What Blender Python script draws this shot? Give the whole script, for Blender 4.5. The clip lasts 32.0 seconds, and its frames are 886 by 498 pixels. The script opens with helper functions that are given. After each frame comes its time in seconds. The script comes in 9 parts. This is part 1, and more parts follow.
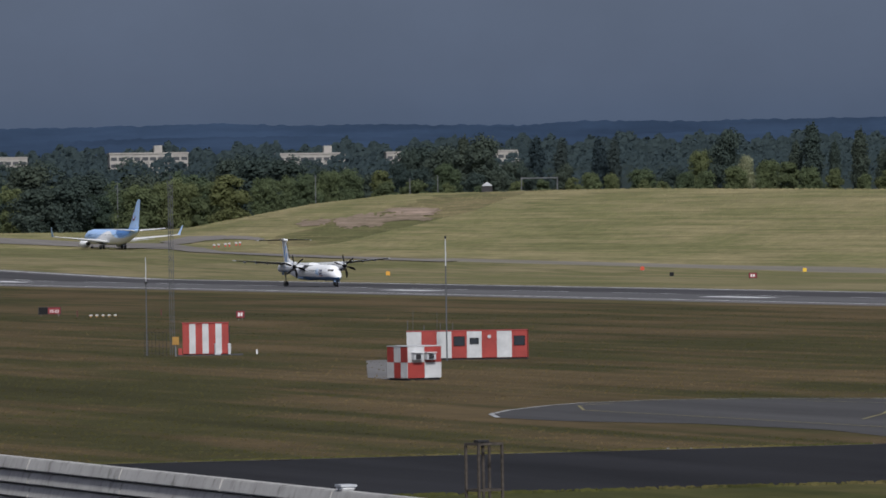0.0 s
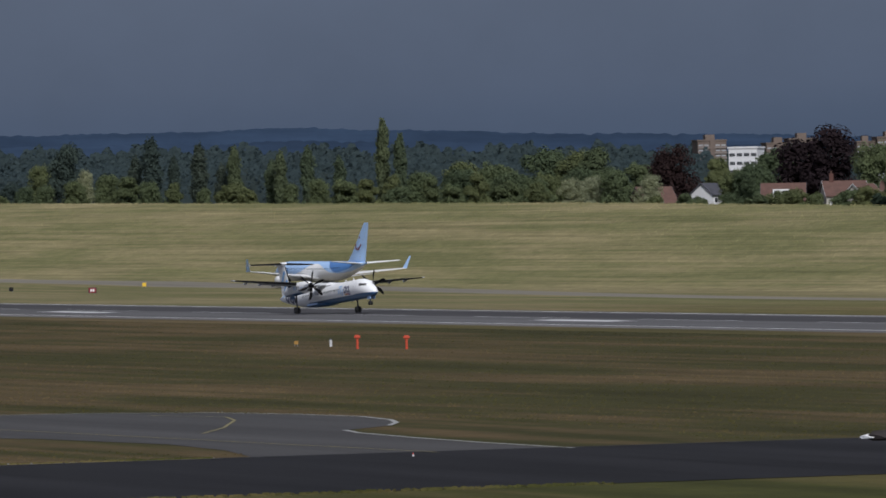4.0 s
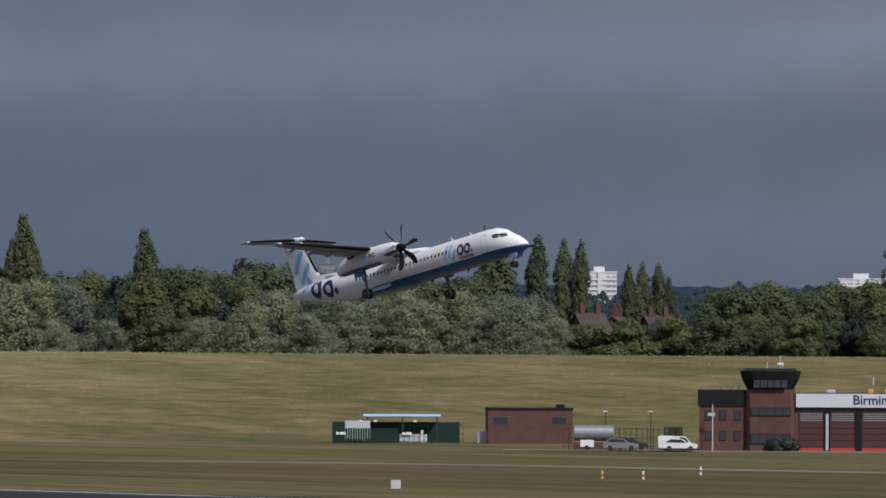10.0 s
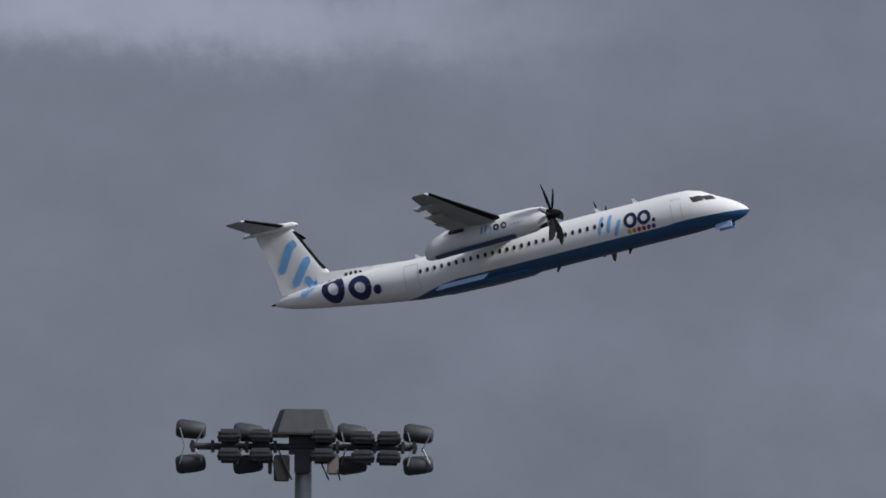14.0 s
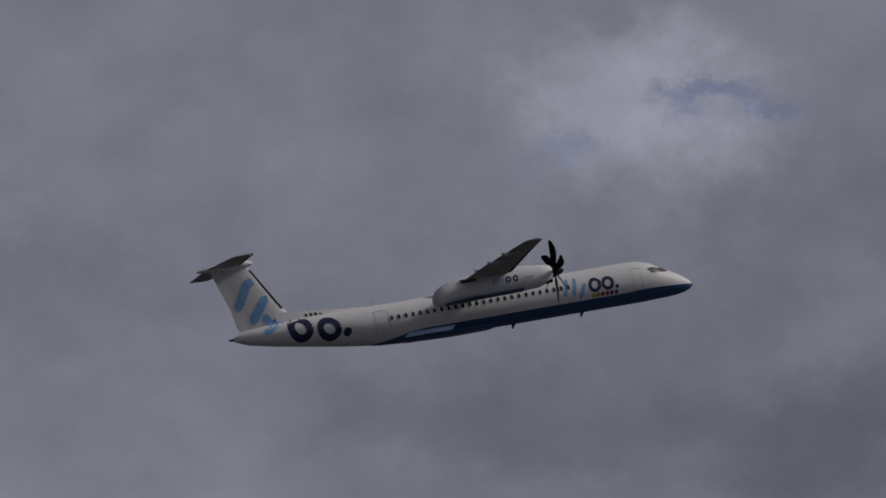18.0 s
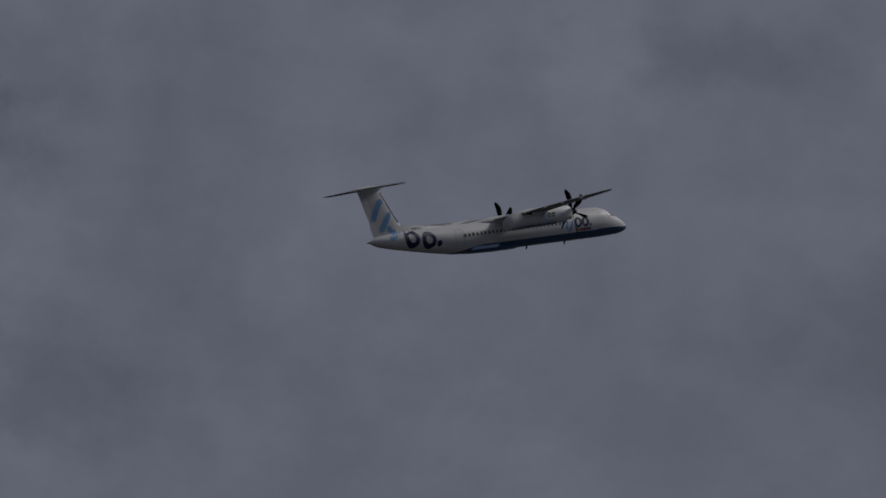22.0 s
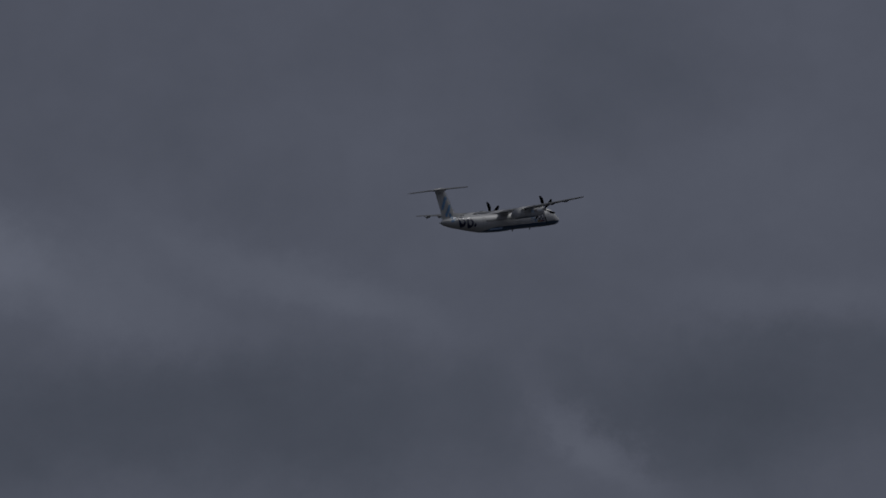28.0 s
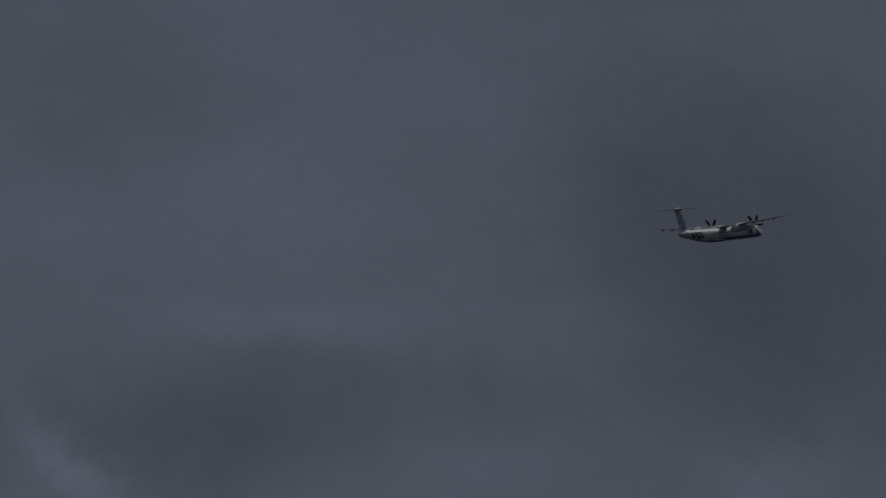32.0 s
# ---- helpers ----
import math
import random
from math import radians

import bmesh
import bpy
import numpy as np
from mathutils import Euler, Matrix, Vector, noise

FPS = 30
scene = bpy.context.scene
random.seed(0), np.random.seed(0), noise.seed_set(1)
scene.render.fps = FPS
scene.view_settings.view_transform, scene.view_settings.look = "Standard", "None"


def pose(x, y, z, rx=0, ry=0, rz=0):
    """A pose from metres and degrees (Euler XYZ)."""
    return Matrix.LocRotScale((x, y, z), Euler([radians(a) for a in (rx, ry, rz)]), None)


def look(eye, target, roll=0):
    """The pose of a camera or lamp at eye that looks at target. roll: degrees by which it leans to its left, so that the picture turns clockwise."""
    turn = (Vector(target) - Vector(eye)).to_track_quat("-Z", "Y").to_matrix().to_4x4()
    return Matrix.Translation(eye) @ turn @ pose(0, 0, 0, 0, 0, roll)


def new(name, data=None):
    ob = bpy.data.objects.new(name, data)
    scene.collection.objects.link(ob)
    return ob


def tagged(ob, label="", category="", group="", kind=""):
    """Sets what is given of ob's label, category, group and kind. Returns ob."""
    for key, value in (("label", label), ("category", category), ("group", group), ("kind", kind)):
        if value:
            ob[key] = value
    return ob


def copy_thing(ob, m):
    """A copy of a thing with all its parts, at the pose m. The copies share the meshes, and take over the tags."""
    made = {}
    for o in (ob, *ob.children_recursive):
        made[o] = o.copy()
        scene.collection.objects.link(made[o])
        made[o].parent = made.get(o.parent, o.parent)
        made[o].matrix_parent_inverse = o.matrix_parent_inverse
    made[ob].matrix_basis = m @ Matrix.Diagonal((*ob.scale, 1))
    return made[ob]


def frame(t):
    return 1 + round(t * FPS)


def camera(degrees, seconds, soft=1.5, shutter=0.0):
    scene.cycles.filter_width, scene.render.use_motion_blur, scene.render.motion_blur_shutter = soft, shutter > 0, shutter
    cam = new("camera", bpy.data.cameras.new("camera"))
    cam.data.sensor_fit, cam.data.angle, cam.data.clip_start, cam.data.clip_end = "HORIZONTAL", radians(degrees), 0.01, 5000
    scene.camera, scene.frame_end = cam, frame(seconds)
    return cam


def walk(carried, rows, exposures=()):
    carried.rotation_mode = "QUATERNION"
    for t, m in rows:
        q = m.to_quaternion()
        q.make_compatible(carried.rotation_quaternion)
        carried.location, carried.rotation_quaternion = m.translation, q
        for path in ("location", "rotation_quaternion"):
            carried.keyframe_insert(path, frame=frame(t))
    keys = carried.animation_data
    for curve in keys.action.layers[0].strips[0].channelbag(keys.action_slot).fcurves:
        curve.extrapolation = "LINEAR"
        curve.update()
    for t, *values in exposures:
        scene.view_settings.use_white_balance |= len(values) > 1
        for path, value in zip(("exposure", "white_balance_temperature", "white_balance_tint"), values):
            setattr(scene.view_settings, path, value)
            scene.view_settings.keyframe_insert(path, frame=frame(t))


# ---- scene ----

H = 14.53            # height of the lens above the runway
RUN_Y = 392.9        # runway centre line
cam = camera(6.6618, 32.0, soft=1.7)

# seconds, pan (right of square to the runway), tilt, roll
CAM = [
    (0, -71.618, -0.363, -0.853), (0.5, -71.146, -0.418, -0.905), (1, -70.624, -0.392, -0.913),
    (1.5, -70.23, -0.457, -0.969), (2, -69.628, -0.41, -0.883), (2.5, -68.878, -0.395, -0.954),
    (3, -68.135, -0.376, -0.998), (3.5, -67.396, -0.353, -1.016), (4, -66.648, -0.332, -1.014),
    (4.5, -65.877, -0.315, -0.996), (5, -65.071, -0.306, -0.962), (5.5, -64.178, -0.359, -0.843),
    (6, -63.081, -0.417, -0.65), (6.5, -62.069, -0.429, -0.437), (7, -60.574, -0.34, -0.253),
    (7.5, -59.201, -0.254, 0.038), (8, -57.375, -0.076, 0.076), (8.5, -55.48, 0.082, 0.072),
    (9, -53.359, 0.277, 0.163), (9.5, -51.585, 0.437, 0.033), (10, -49.662, 0.622, 0.234),
    (10.5, -47.544, 0.95, 0.276), (10.8, -45.92, 1.21, 0.6), (11, -45.04, 1.333, 0.802), (11.5, -41.82, 1.708, 0.902),
    (12, -39.019, 2.214, 0.949), (12.25, -37.541, 2.506, 0.85), (12.5, -35.847, 2.795, 0.718),
    (12.75, -33.689, 3.034, 0.604), (13, -31.333, 3.277, 0.506), (13.25, -28.953, 3.572, 0.45),
    (13.5, -26.583, 3.888, 0.404), (13.7, -24.774, 4.147, 0.354), (14, -22.48, 4.498, 0.421),
    (14.25, -19.963, 4.8, 0.383), (14.5, -17.212, 5.106, 0.315), (14.75, -14.556, 5.418, 0.275),
    (15, -11.9, 5.733, 0.246), (15.25, -9.251, 6.047, 0.224), (15.5, -6.617, 6.356, 0.209),
    (15.75, -4.008, 6.653, 0.198), (16, -1.434, 6.933, 0.187), (16.25, 1.096, 7.194, 0.175),
    (16.5, 3.574, 7.431, 0.16), (16.75, 5.974, 7.627, 0.145), (17, 8.327, 7.838, 0.125),
    (17.25, 10.684, 8.122, 0.087), (17.5, 12.973, 8.453, 0.055), (17.75, 15.131, 8.868, 0.065),
    (18, 17.183, 9.231, 0.072), (18.25, 19.136, 9.392, 0.027), (18.5, 20.979, 9.441, -0.017),
    (18.75, 22.671, 9.381, -0.007), (19, 24.31, 9.333, 0.01), (19.25, 25.978, 9.495, -0.003),
    (19.5, 27.674, 9.651, -0.01), (19.75, 29.458, 9.574, 0.022), (20, 31.24, 9.49, 0.056),
    (20.5, 34.593, 9.749, 0.055), (21, 37.221, 9.808, 0.093), (21.5, 39.431, 9.831, -0.118),
    (22, 41.366, 9.804, -0.014), (22.5, 44.183, 9.754, -0.105), (23, 46.372, 9.692, -0.042),
    (23.5, 48.143, 9.808, -0.102), (24, 49.333, 9.79, -0.024), (24.5, 50.805, 9.951, 0.143),
    (25, 51.987, 9.93, 0.084), (25.5, 53.281, 9.868, -0.007), (26, 54.408, 9.82, -0.052),
    (26.5, 55.389, 9.787, -0.054), (27, 56.308, 9.778, -0.044), (27.5, 57.246, 9.802, -0.052),
    (28, 58.222, 9.86, -0.083), (28.5, 59.045, 9.949, -0.009), (29, 59.313, 9.881, 0.038),
    (29.5, 60.161, 10.095, -0.064), (30, 60.707, 10.375, -0.106), (30.5, 61.031, 10.274, -0.176),
    (31, 61.488, 10.063, -0.274), (31.5, 61.857, 10.01, -0.062), (32, 62.159, 10.043, 0.21),
]
walk(cam, [(t, pose(0, 0, H, 90 + tilt, 0, -pan) @ pose(0, 0, 0, 0, 0, roll)) for t, pan, tilt, roll in CAM],
     exposures=[(0, 0.02, 6180, 10), (2.5, -0.02, 6180, 10), (5, -0.12, 6180, 10), (7, 0.02, 6150, 11), (10, -0.02, 6180, 11), (11, 0.1, 6280, 10), (12, 0.12, 6400, 10), (13, -0.2, 6280, 10), (14, -0.02, 6300, 10), (15, -0.35, 6300, 10),
                (17, -1.32, 6900, 16), (18, -1.36, 6700, 13), (19, -1.34, 6800, 12), (20, -1.55, 6640, 11), (21, -1.7, 6500, 11), (22, -1.9, 6400, 11), (23, -2.05, 6350, 11), (24, -2.15, 6350, 12), (25, -2.25, 6250, 13),
                (28, -2.45, 6200, 10), (30, -2.55, 6150, 10), (32, -2.55, 6150, 9)])

# seconds, nose position, pitch, heading, bank
FLIGHT = [
    (0, -1235.62, 392.02, 2.47, -0.41, 0.47, -0.12), (0.5, -1198.22, 391.94, 2.46, -0.42, 0.54, -0.01),
    (1, -1160.87, 391.89, 2.46, -0.39, 0.61, 0.09), (1.5, -1123.74, 391.94, 2.43, -0.39, 0.68, 0.12),
    (2, -1086.71, 392.06, 2.43, -0.33, 0.76, 0.12), (2.5, -1049.43, 392.35, 2.54, 0.1, 0.86, 0.09),
    (3, -1011.74, 392.79, 2.85, 1.23, 1.08, 0.01), (3.5, -973.78, 393.37, 3.3, 2.89, 1.38, -0.11),
    (4, -935.65, 394.13, 3.83, 4.6, 1.57, -0.24), (4.5, -897.44, 395.11, 4.33, 5.92, 1.47, -0.37),
    (5, -859.09, 396.33, 4.73, 6.7, 0.92, -0.54), (5.5, -820.63, 397.75, 5.15, 7.23, 0.14, -0.72),
    (6, -782.3, 399.31, 5.78, 7.72, -0.51, -0.74), (6.5, -744.18, 400.99, 6.65, 8.21, -0.89, -0.51),
    (7, -706.2, 402.76, 7.81, 8.68, -1.17, -0.23), (7.5, -668.31, 404.61, 9.35, 9.13, -1.65, 0.07),
    (8, -630.6, 406.5, 11.27, 9.59, -1.61, 0.02), (8.5, -593.13, 408.41, 13.6, 10.11, -0.36, -0.86),
    (9, -554.25, 410.38, 16.35, 10.44, -1.57, -0.74), (9.5, -515.81, 412.37, 19.34, 10.19, -0.64, -0.13),
    (10, -477.2, 414.38, 22.57, 10.58, -0.97, 0.25), (10.5, -438.85, 416.43, 26, 10.44, -0.36, -0.02),
    (11, -400.52, 418.55, 29.58, 10.97, -0.47, 0.02), (11.5, -362.79, 420.74, 33.27, 11.28, 0.71, -0.35),
    (12, -322.87, 423.07, 37.18, 11.18, 0.7, -0.58), (12.25, -302.51, 424.3, 39.2, 11.17, 0.8, -0.49),
    (12.5, -282.01, 425.56, 41.25, 11.14, 0.89, -0.42), (12.75, -261.46, 426.86, 43.34, 11.01, 0.82, -0.49),
    (13, -240.92, 428.19, 45.46, 10.94, 0.76, -0.76), (13.25, -220.45, 429.56, 47.6, 11.13, 0.89, -1.48),
    (13.5, -200.06, 430.96, 49.76, 11.42, 0.95, -2.17), (13.7, -183.81, 432.1, 51.51, 11.66, 0.75, -2.39),
    (14, -159.52, 433.84, 54.15, 12.13, 0.68, -2.27), (14.25, -139.25, 435.33, 56.37, 12.55, 0.87, -2.25),
    (14.5, -118.97, 436.85, 58.62, 12.93, 1.13, -2.23), (14.75, -98.61, 438.43, 60.9, 13.21, 1.36, -2.15),
    (15, -78.12, 440.05, 63.22, 13.41, 1.63, -2.01), (15.25, -57.58, 441.72, 65.56, 13.53, 1.91, -1.84),
    (15.5, -37.05, 443.44, 67.93, 13.57, 2.15, -1.65), (15.75, -16.58, 445.19, 70.32, 13.55, 2.35, -1.46),
    (16, 3.75, 446.97, 72.73, 13.48, 2.47, -1.3), (16.25, 23.9, 448.79, 75.15, 13.35, 2.47, -1.18),
    (16.5, 43.78, 450.63, 77.58, 13.17, 2.34, -1.13), (16.75, 63.44, 452.5, 80.03, 12.84, 2.03, -1.18),
    (17, 82.96, 454.4, 82.49, 12.65, 1.73, -1.16), (17.25, 102.33, 456.32, 84.96, 13.07, 1.54, -0.81),
    (17.5, 121.58, 458.27, 87.44, 13.4, 1.46, -0.56), (17.75, 140.71, 460.23, 89.93, 12.81, 1.62, -0.95),
    (18, 159.74, 462.21, 92.42, 12.2, 1.8, -1.45), (18.25, 178.67, 464.21, 94.93, 12.42, 1.78, -1.66),
    (18.5, 197.5, 466.22, 97.44, 12.78, 1.71, -1.7), (18.75, 216.24, 468.26, 99.96, 12.77, 1.72, -1.49),
    (19, 234.9, 470.33, 102.49, 12.71, 1.73, -1.29), (19.25, 253.52, 472.41, 105.03, 12.83, 1.63, -1.45),
    (19.5, 272.1, 474.52, 107.59, 12.86, 1.57, -1.59), (19.75, 290.68, 476.66, 110.16, 12.48, 1.74, -1.37),
    (20, 309.25, 478.83, 112.75, 12.2, 1.89, -1.02), (20.5, 346.48, 483.24, 117.98, 13.13, 1.63, -0.27),
    (21, 383.89, 487.76, 123.32, 12.22, 1.67, 0.45), (21.5, 421.56, 492.4, 128.76, 13.09, 1.39, -0.21),
    (22, 459.59, 497.14, 134.3, 12.1, 1.57, 0.15), (22.5, 498.02, 501.98, 139.91, 13.42, 0.87, -0.83),
    (23, 536.84, 506.92, 145.62, 12.44, 1.03, -0.66), (23.5, 575.98, 511.94, 151.4, 13.65, 0.41, -0.94),
    (24, 615.37, 517.05, 157.26, 12.84, 0.31, -0.09), (24.5, 654.88, 522.23, 163.23, 13.79, -0.11, 0.77),
    (25, 694.15, 527.49, 169.3, 12.53, -0.38, 1), (25.5, 733.41, 532.82, 175.52, 12.25, -0.74, 1.1),
    (26, 773.02, 538.22, 181.89, 12.02, -0.93, 1.04), (26.5, 812.99, 543.69, 188.44, 11.84, -0.98, 0.82),
    (27, 853.45, 549.21, 195.15, 11.71, -1, 0.53), (27.5, 894.51, 554.75, 202.03, 11.66, -1.12, 0.24),
    (28, 936.19, 560.32, 209.08, 11.69, -1.36, -0.02), (28.5, 978.24, 565.9, 216.28, 11.86, -1.6, 0.13),
    (29, 1020.46, 571.5, 223.59, 11.49, -2.11, -0.39), (29.5, 1062.69, 577.11, 230.99, 11.35, -2.37, -1.23),
    (30, 1104.87, 582.73, 238.42, 11.61, -2.95, -2.17), (30.5, 1147.01, 588.35, 245.87, 11.58, -2.92, -1.56),
    (31, 1189.23, 593.98, 253.3, 11.61, -3.25, -1.03), (31.5, 1231.6, 599.6, 260.69, 11.41, -3.16, -0.44),
    (32, 1274.07, 605.23, 268.05, 11.84, -3.91, -0),
]

# ---- sky and sun ----
SUN_AZ, SUN_EL = 98.0, 41.0       # degrees right of square to the runway, and above the horizon
SUN_SIDE = 1.4                    # stops by which the cover brightens towards the sun


def make_world():
    w = bpy.data.worlds.new("overcast_sky")
    scene.world = w
    w.use_nodes = True
    nt = w.node_tree
    nt.nodes.clear()
    N = lambda k: nt.nodes.new(k)
    out, bg = N("ShaderNodeOutputWorld"), N("ShaderNodeBackground")
    sky = N("ShaderNodeTexSky")
    sky.sky_type = "NISHITA"
    sky.sun_disc = False
    sky.sun_elevation, sky.sun_rotation = radians(SUN_EL), radians(SUN_AZ)
    co, mp = N("ShaderNodeTexCoord"), N("ShaderNodeMapping")
    mp.inputs["Scale"].default_value = (1.0, 1.0, 1.45)
    nt.links.new(co.outputs["Generated"], mp.inputs["Vector"])

    def noise_at(scale, detail, rough, dist=0.0):
        n = N("ShaderNodeTexNoise")
        n.inputs["Scale"].default_value = scale
        n.inputs["Detail"].default_value = detail
        n.inputs["Roughness"].default_value = rough
        n.inputs["Distortion"].default_value = dist
        nt.links.new(mp.outputs["Vector"], n.inputs["Vector"])
        return n.outputs["Fac"]

    def ramp(src, stops):
        r = N("ShaderNodeValToRGB")
        while len(r.color_ramp.elements) < len(stops):
            r.color_ramp.elements.new(0.5)
        r.color_ramp.interpolation = "EASE" if len(stops) == 2 else "B_SPLINE"
        for e, (p, c) in zip(r.color_ramp.elements, stops):
            e.position, e.color = p, (*c, 1)
        nt.links.new(src, r.inputs["Fac"])
        return r.outputs["Color"]

    def mix(kind, fac, a, b):
        m = N("ShaderNodeMix")
        m.data_type, m.blend_type = "RGBA", kind
        if isinstance(fac, float):
            m.inputs[0].default_value = fac
        else:
            nt.links.new(fac, m.inputs[0])
        nt.links.new(a, m.inputs[6])
        nt.links.new(b, m.inputs[7])
        return m.outputs[2]

    def math(op, a, b=None, c=None):
        m = N("ShaderNodeMath")
        m.operation = op
        for k, v in enumerate((a, b, c)):
            if isinstance(v, (int, float)):
                m.inputs[k].default_value = v
            elif v is not None:
                nt.links.new(v, m.inputs[k])
        return m.outputs[0]

    # bearing and height of each way into the sky, in degrees, stirred so that no cloud has a clean edge
    split = N("ShaderNodeSeparateXYZ")
    nt.links.new(co.outputs["Generated"], split.inputs["Vector"])
    az = math("MULTIPLY", math("ARCTAN2", split.outputs["X"], split.outputs["Y"]), 57.2958)
    el = math("MULTIPLY", math("ARCSINE", split.outputs["Z"]), 57.2958)
    flat = N("ShaderNodeCombineXYZ")
    nt.links.new(az, flat.inputs["X"])
    nt.links.new(math("MULTIPLY", el, 1.15), flat.inputs["Y"])

    def drift(scale, detail, rough):
        n = N("ShaderNodeTexNoise")
        n.inputs["Scale"].default_value, n.inputs["Detail"].default_value, n.inputs["Roughness"].default_value = scale, detail, rough
        nt.links.new(flat.outputs["Vector"], n.inputs["Vector"])
        return n

    def centred(sock, amount):
        return math("MULTIPLY_ADD", sock, amount, -amount / 2)

    broken = N("ShaderNodeMapRange")
    broken.inputs["From Min"].default_value, broken.inputs["From Max"].default_value = -40, 5
    broken.inputs["To Min"].default_value, broken.inputs["To Max"].default_value = 0.32, 1.0
    nt.links.new(az, broken.inputs["Value"])
    calmer = N("ShaderNodeMapRange")
    calmer.inputs["From Min"].default_value, calmer.inputs["From Max"].default_value = 36, 52
    calmer.inputs["To Min"].default_value, calmer.inputs["To Max"].default_value = 1.0, 0.5
    nt.links.new(az, calmer.inputs["Value"])
    rough = math("MULTIPLY", broken.outputs["Result"], calmer.outputs["Result"])
    stir = N("ShaderNodeSeparateColor")
    nt.links.new(drift(0.8, 8.0, 0.68).outputs["Color"], stir.inputs["Color"])
    where = N("ShaderNodeCombineXYZ")
    nt.links.new(math("MULTIPLY_ADD", centred(stir.outputs["Red"], 2.4), rough, az), where.inputs["X"])
    nt.links.new(math("MULTIPLY_ADD", centred(stir.outputs["Green"], 1.6), rough, el), where.inputs["Y"])
    where.inputs["Z"].default_value = 1.0
    fine = math("ADD", centred(drift(0.75, 8.0, 0.60).outputs["Fac"], 1.15), centred(drift(0.16, 3.0, 0.5).outputs["Fac"], 0.5))
    heaps = [math("MULTIPLY", fine, rough)]

    def outline(bearing, height, wide, high, lean):
        """1 in the middle of a leaning ellipse of sky, falling softly to 0 round it."""
        c, s = np.cos(radians(lean)), np.sin(radians(lean))
        uv = []
        for p, q, r in ((c, s, wide), (-s, c, high)):
            d = N("ShaderNodeVectorMath")
            d.operation = "DOT_PRODUCT"
            nt.links.new(where.outputs["Vector"], d.inputs[0])
            d.inputs[1].default_value = (p / r, q / r, -(p * bearing + q * height) / r)
            uv.append(d.outputs["Value"])
        far = math("MULTIPLY_ADD", uv[0], uv[0], math("MULTIPLY", uv[1], uv[1]))
        return math("POWER", 0.5, math("POWER", far, 1.4))

    def cloud(bearing, height, wide, high, lean, stops):
        """One heap of cloud, lighter or darker than the cover."""
        heaps[0] = math("MULTIPLY_ADD", outline(bearing, height, wide, high, lean), stops * 1.6, heaps[0])

    # bearing, height, half width, half height (degrees), lean, stops lighter or darker
    cloud(-49.0, 2.05, 7.5, 0.28, 0, 0.18)
    cloud(-50.0, 1.2, 7.0, 0.3, 0, -0.08)
    cloud(-54.2, 1.95, 1.3, 0.15, 0, 0.15)
    cloud(-44.25, 2.39, 3.26, 0.24, 0, 0.15)
    cloud(-43.56, 2.78, 1.46, 0.20, 0, -0.06)
    cloud(-44.94, 1.62, 3.61, 0.39, 0, -0.12)
    cloud(-41.58, 3.83, 1.10, 0.28, 0, 0.16)
    cloud(-39.09, 3.18, 1.63, 0.34, 0, 0.15)
    cloud(-39.01, 4.07, 0.80, 0.34, 0, 0.14)
    cloud(-36.61, 4.15, 1.72, 0.39, 0, 0.2)
    cloud(-35.80, 4.67, 1.20, 0.24, 0, -0.14)
    cloud(-34.37, 3.98, 0.77, 0.34, 0, -0.12)
    cloud(-32.90, 4.52, 1.25, 0.38, 0, 0.32)
    cloud(-34.20, 5.00, 0.90, 0.22, 0, -0.26)
    cloud(-24.70, 6.27, 2.23, 0.30, -4, 0.62)
    cloud(-21.95, 6.33, 1.12, 0.26, 0, 0.15)
    cloud(-16.13, 6.77, 1.46, 0.43, 0, 0.22)
    cloud(-17.51, 3.63, 1.89, 0.43, 0, 0.2)
    cloud(-19.06, 4.96, 2.23, 0.60, 0, -0.1)
    cloud(3.79, 9.12, 1.12, 0.43, 0, -0.2)
    cloud(6.82, 6.89, 1.29, 0.86, 0, 0.22)
    cloud(6.39, 8.52, 1.12, 0.43, 0, -0.12)
    cloud(9.87, 9.16, 2.58, 0.52, 0, -0.15)
    cloud(8.57, 7.06, 1.89, 0.52, 0, 0.3)
    cloud(12.21, 7.27, 0.94, 0.60, 0, 0.28)
    cloud(12.90, 9.67, 0.69, 0.43, 0, 0.2)
    cloud(18.68, 10.37, 0.86, 0.52, -10, 0.5)
    cloud(19.37, 10.27, 0.36, 0.09, 5, -0.2)
    cloud(16.94, 9.90, 1.20, 0.43, 0, 0.1)
    cloud(20.07, 7.75, 0.77, 0.52, 0, -0.35)
    cloud(17.72, 7.93, 1.55, 0.43, 0, -0.2)
    cloud(14.33, 9.13, 0.69, 0.69, 0, -0.12)
    cloud(22.15, 10.66, 0.73, 0.43, 0, 0.28)
    cloud(23.28, 10.29, 1.03, 0.19, 0, 0.25)
    cloud(21.11, 10.74, 0.34, 0.30, 0, -0.15)
    cloud(20.50, 9.50, 1.20, 0.43, 0, -0.15)
    cloud(18.85, 8.73, 1.12, 0.43, 0, -0.2)
    cloud(22.41, 8.30, 0.77, 0.47, 0, -0.15)
    cloud(28.76, 11.08, 1.03, 0.34, 25, 0.42)
    cloud(26.58, 10.61, 0.69, 0.43, 0, 0.22)
    cloud(24.14, 11.13, 0.52, 0.47, 0, -0.2)
    cloud(29.89, 10.61, 0.52, 0.94, 0, -0.25)
    cloud(28.58, 8.81, 1.37, 0.43, 10, -0.35)
    cloud(27.54, 9.93, 1.12, 0.30, 0, -0.18)
    cloud(26.67, 8.34, 1.37, 0.43, 0, 0.25)
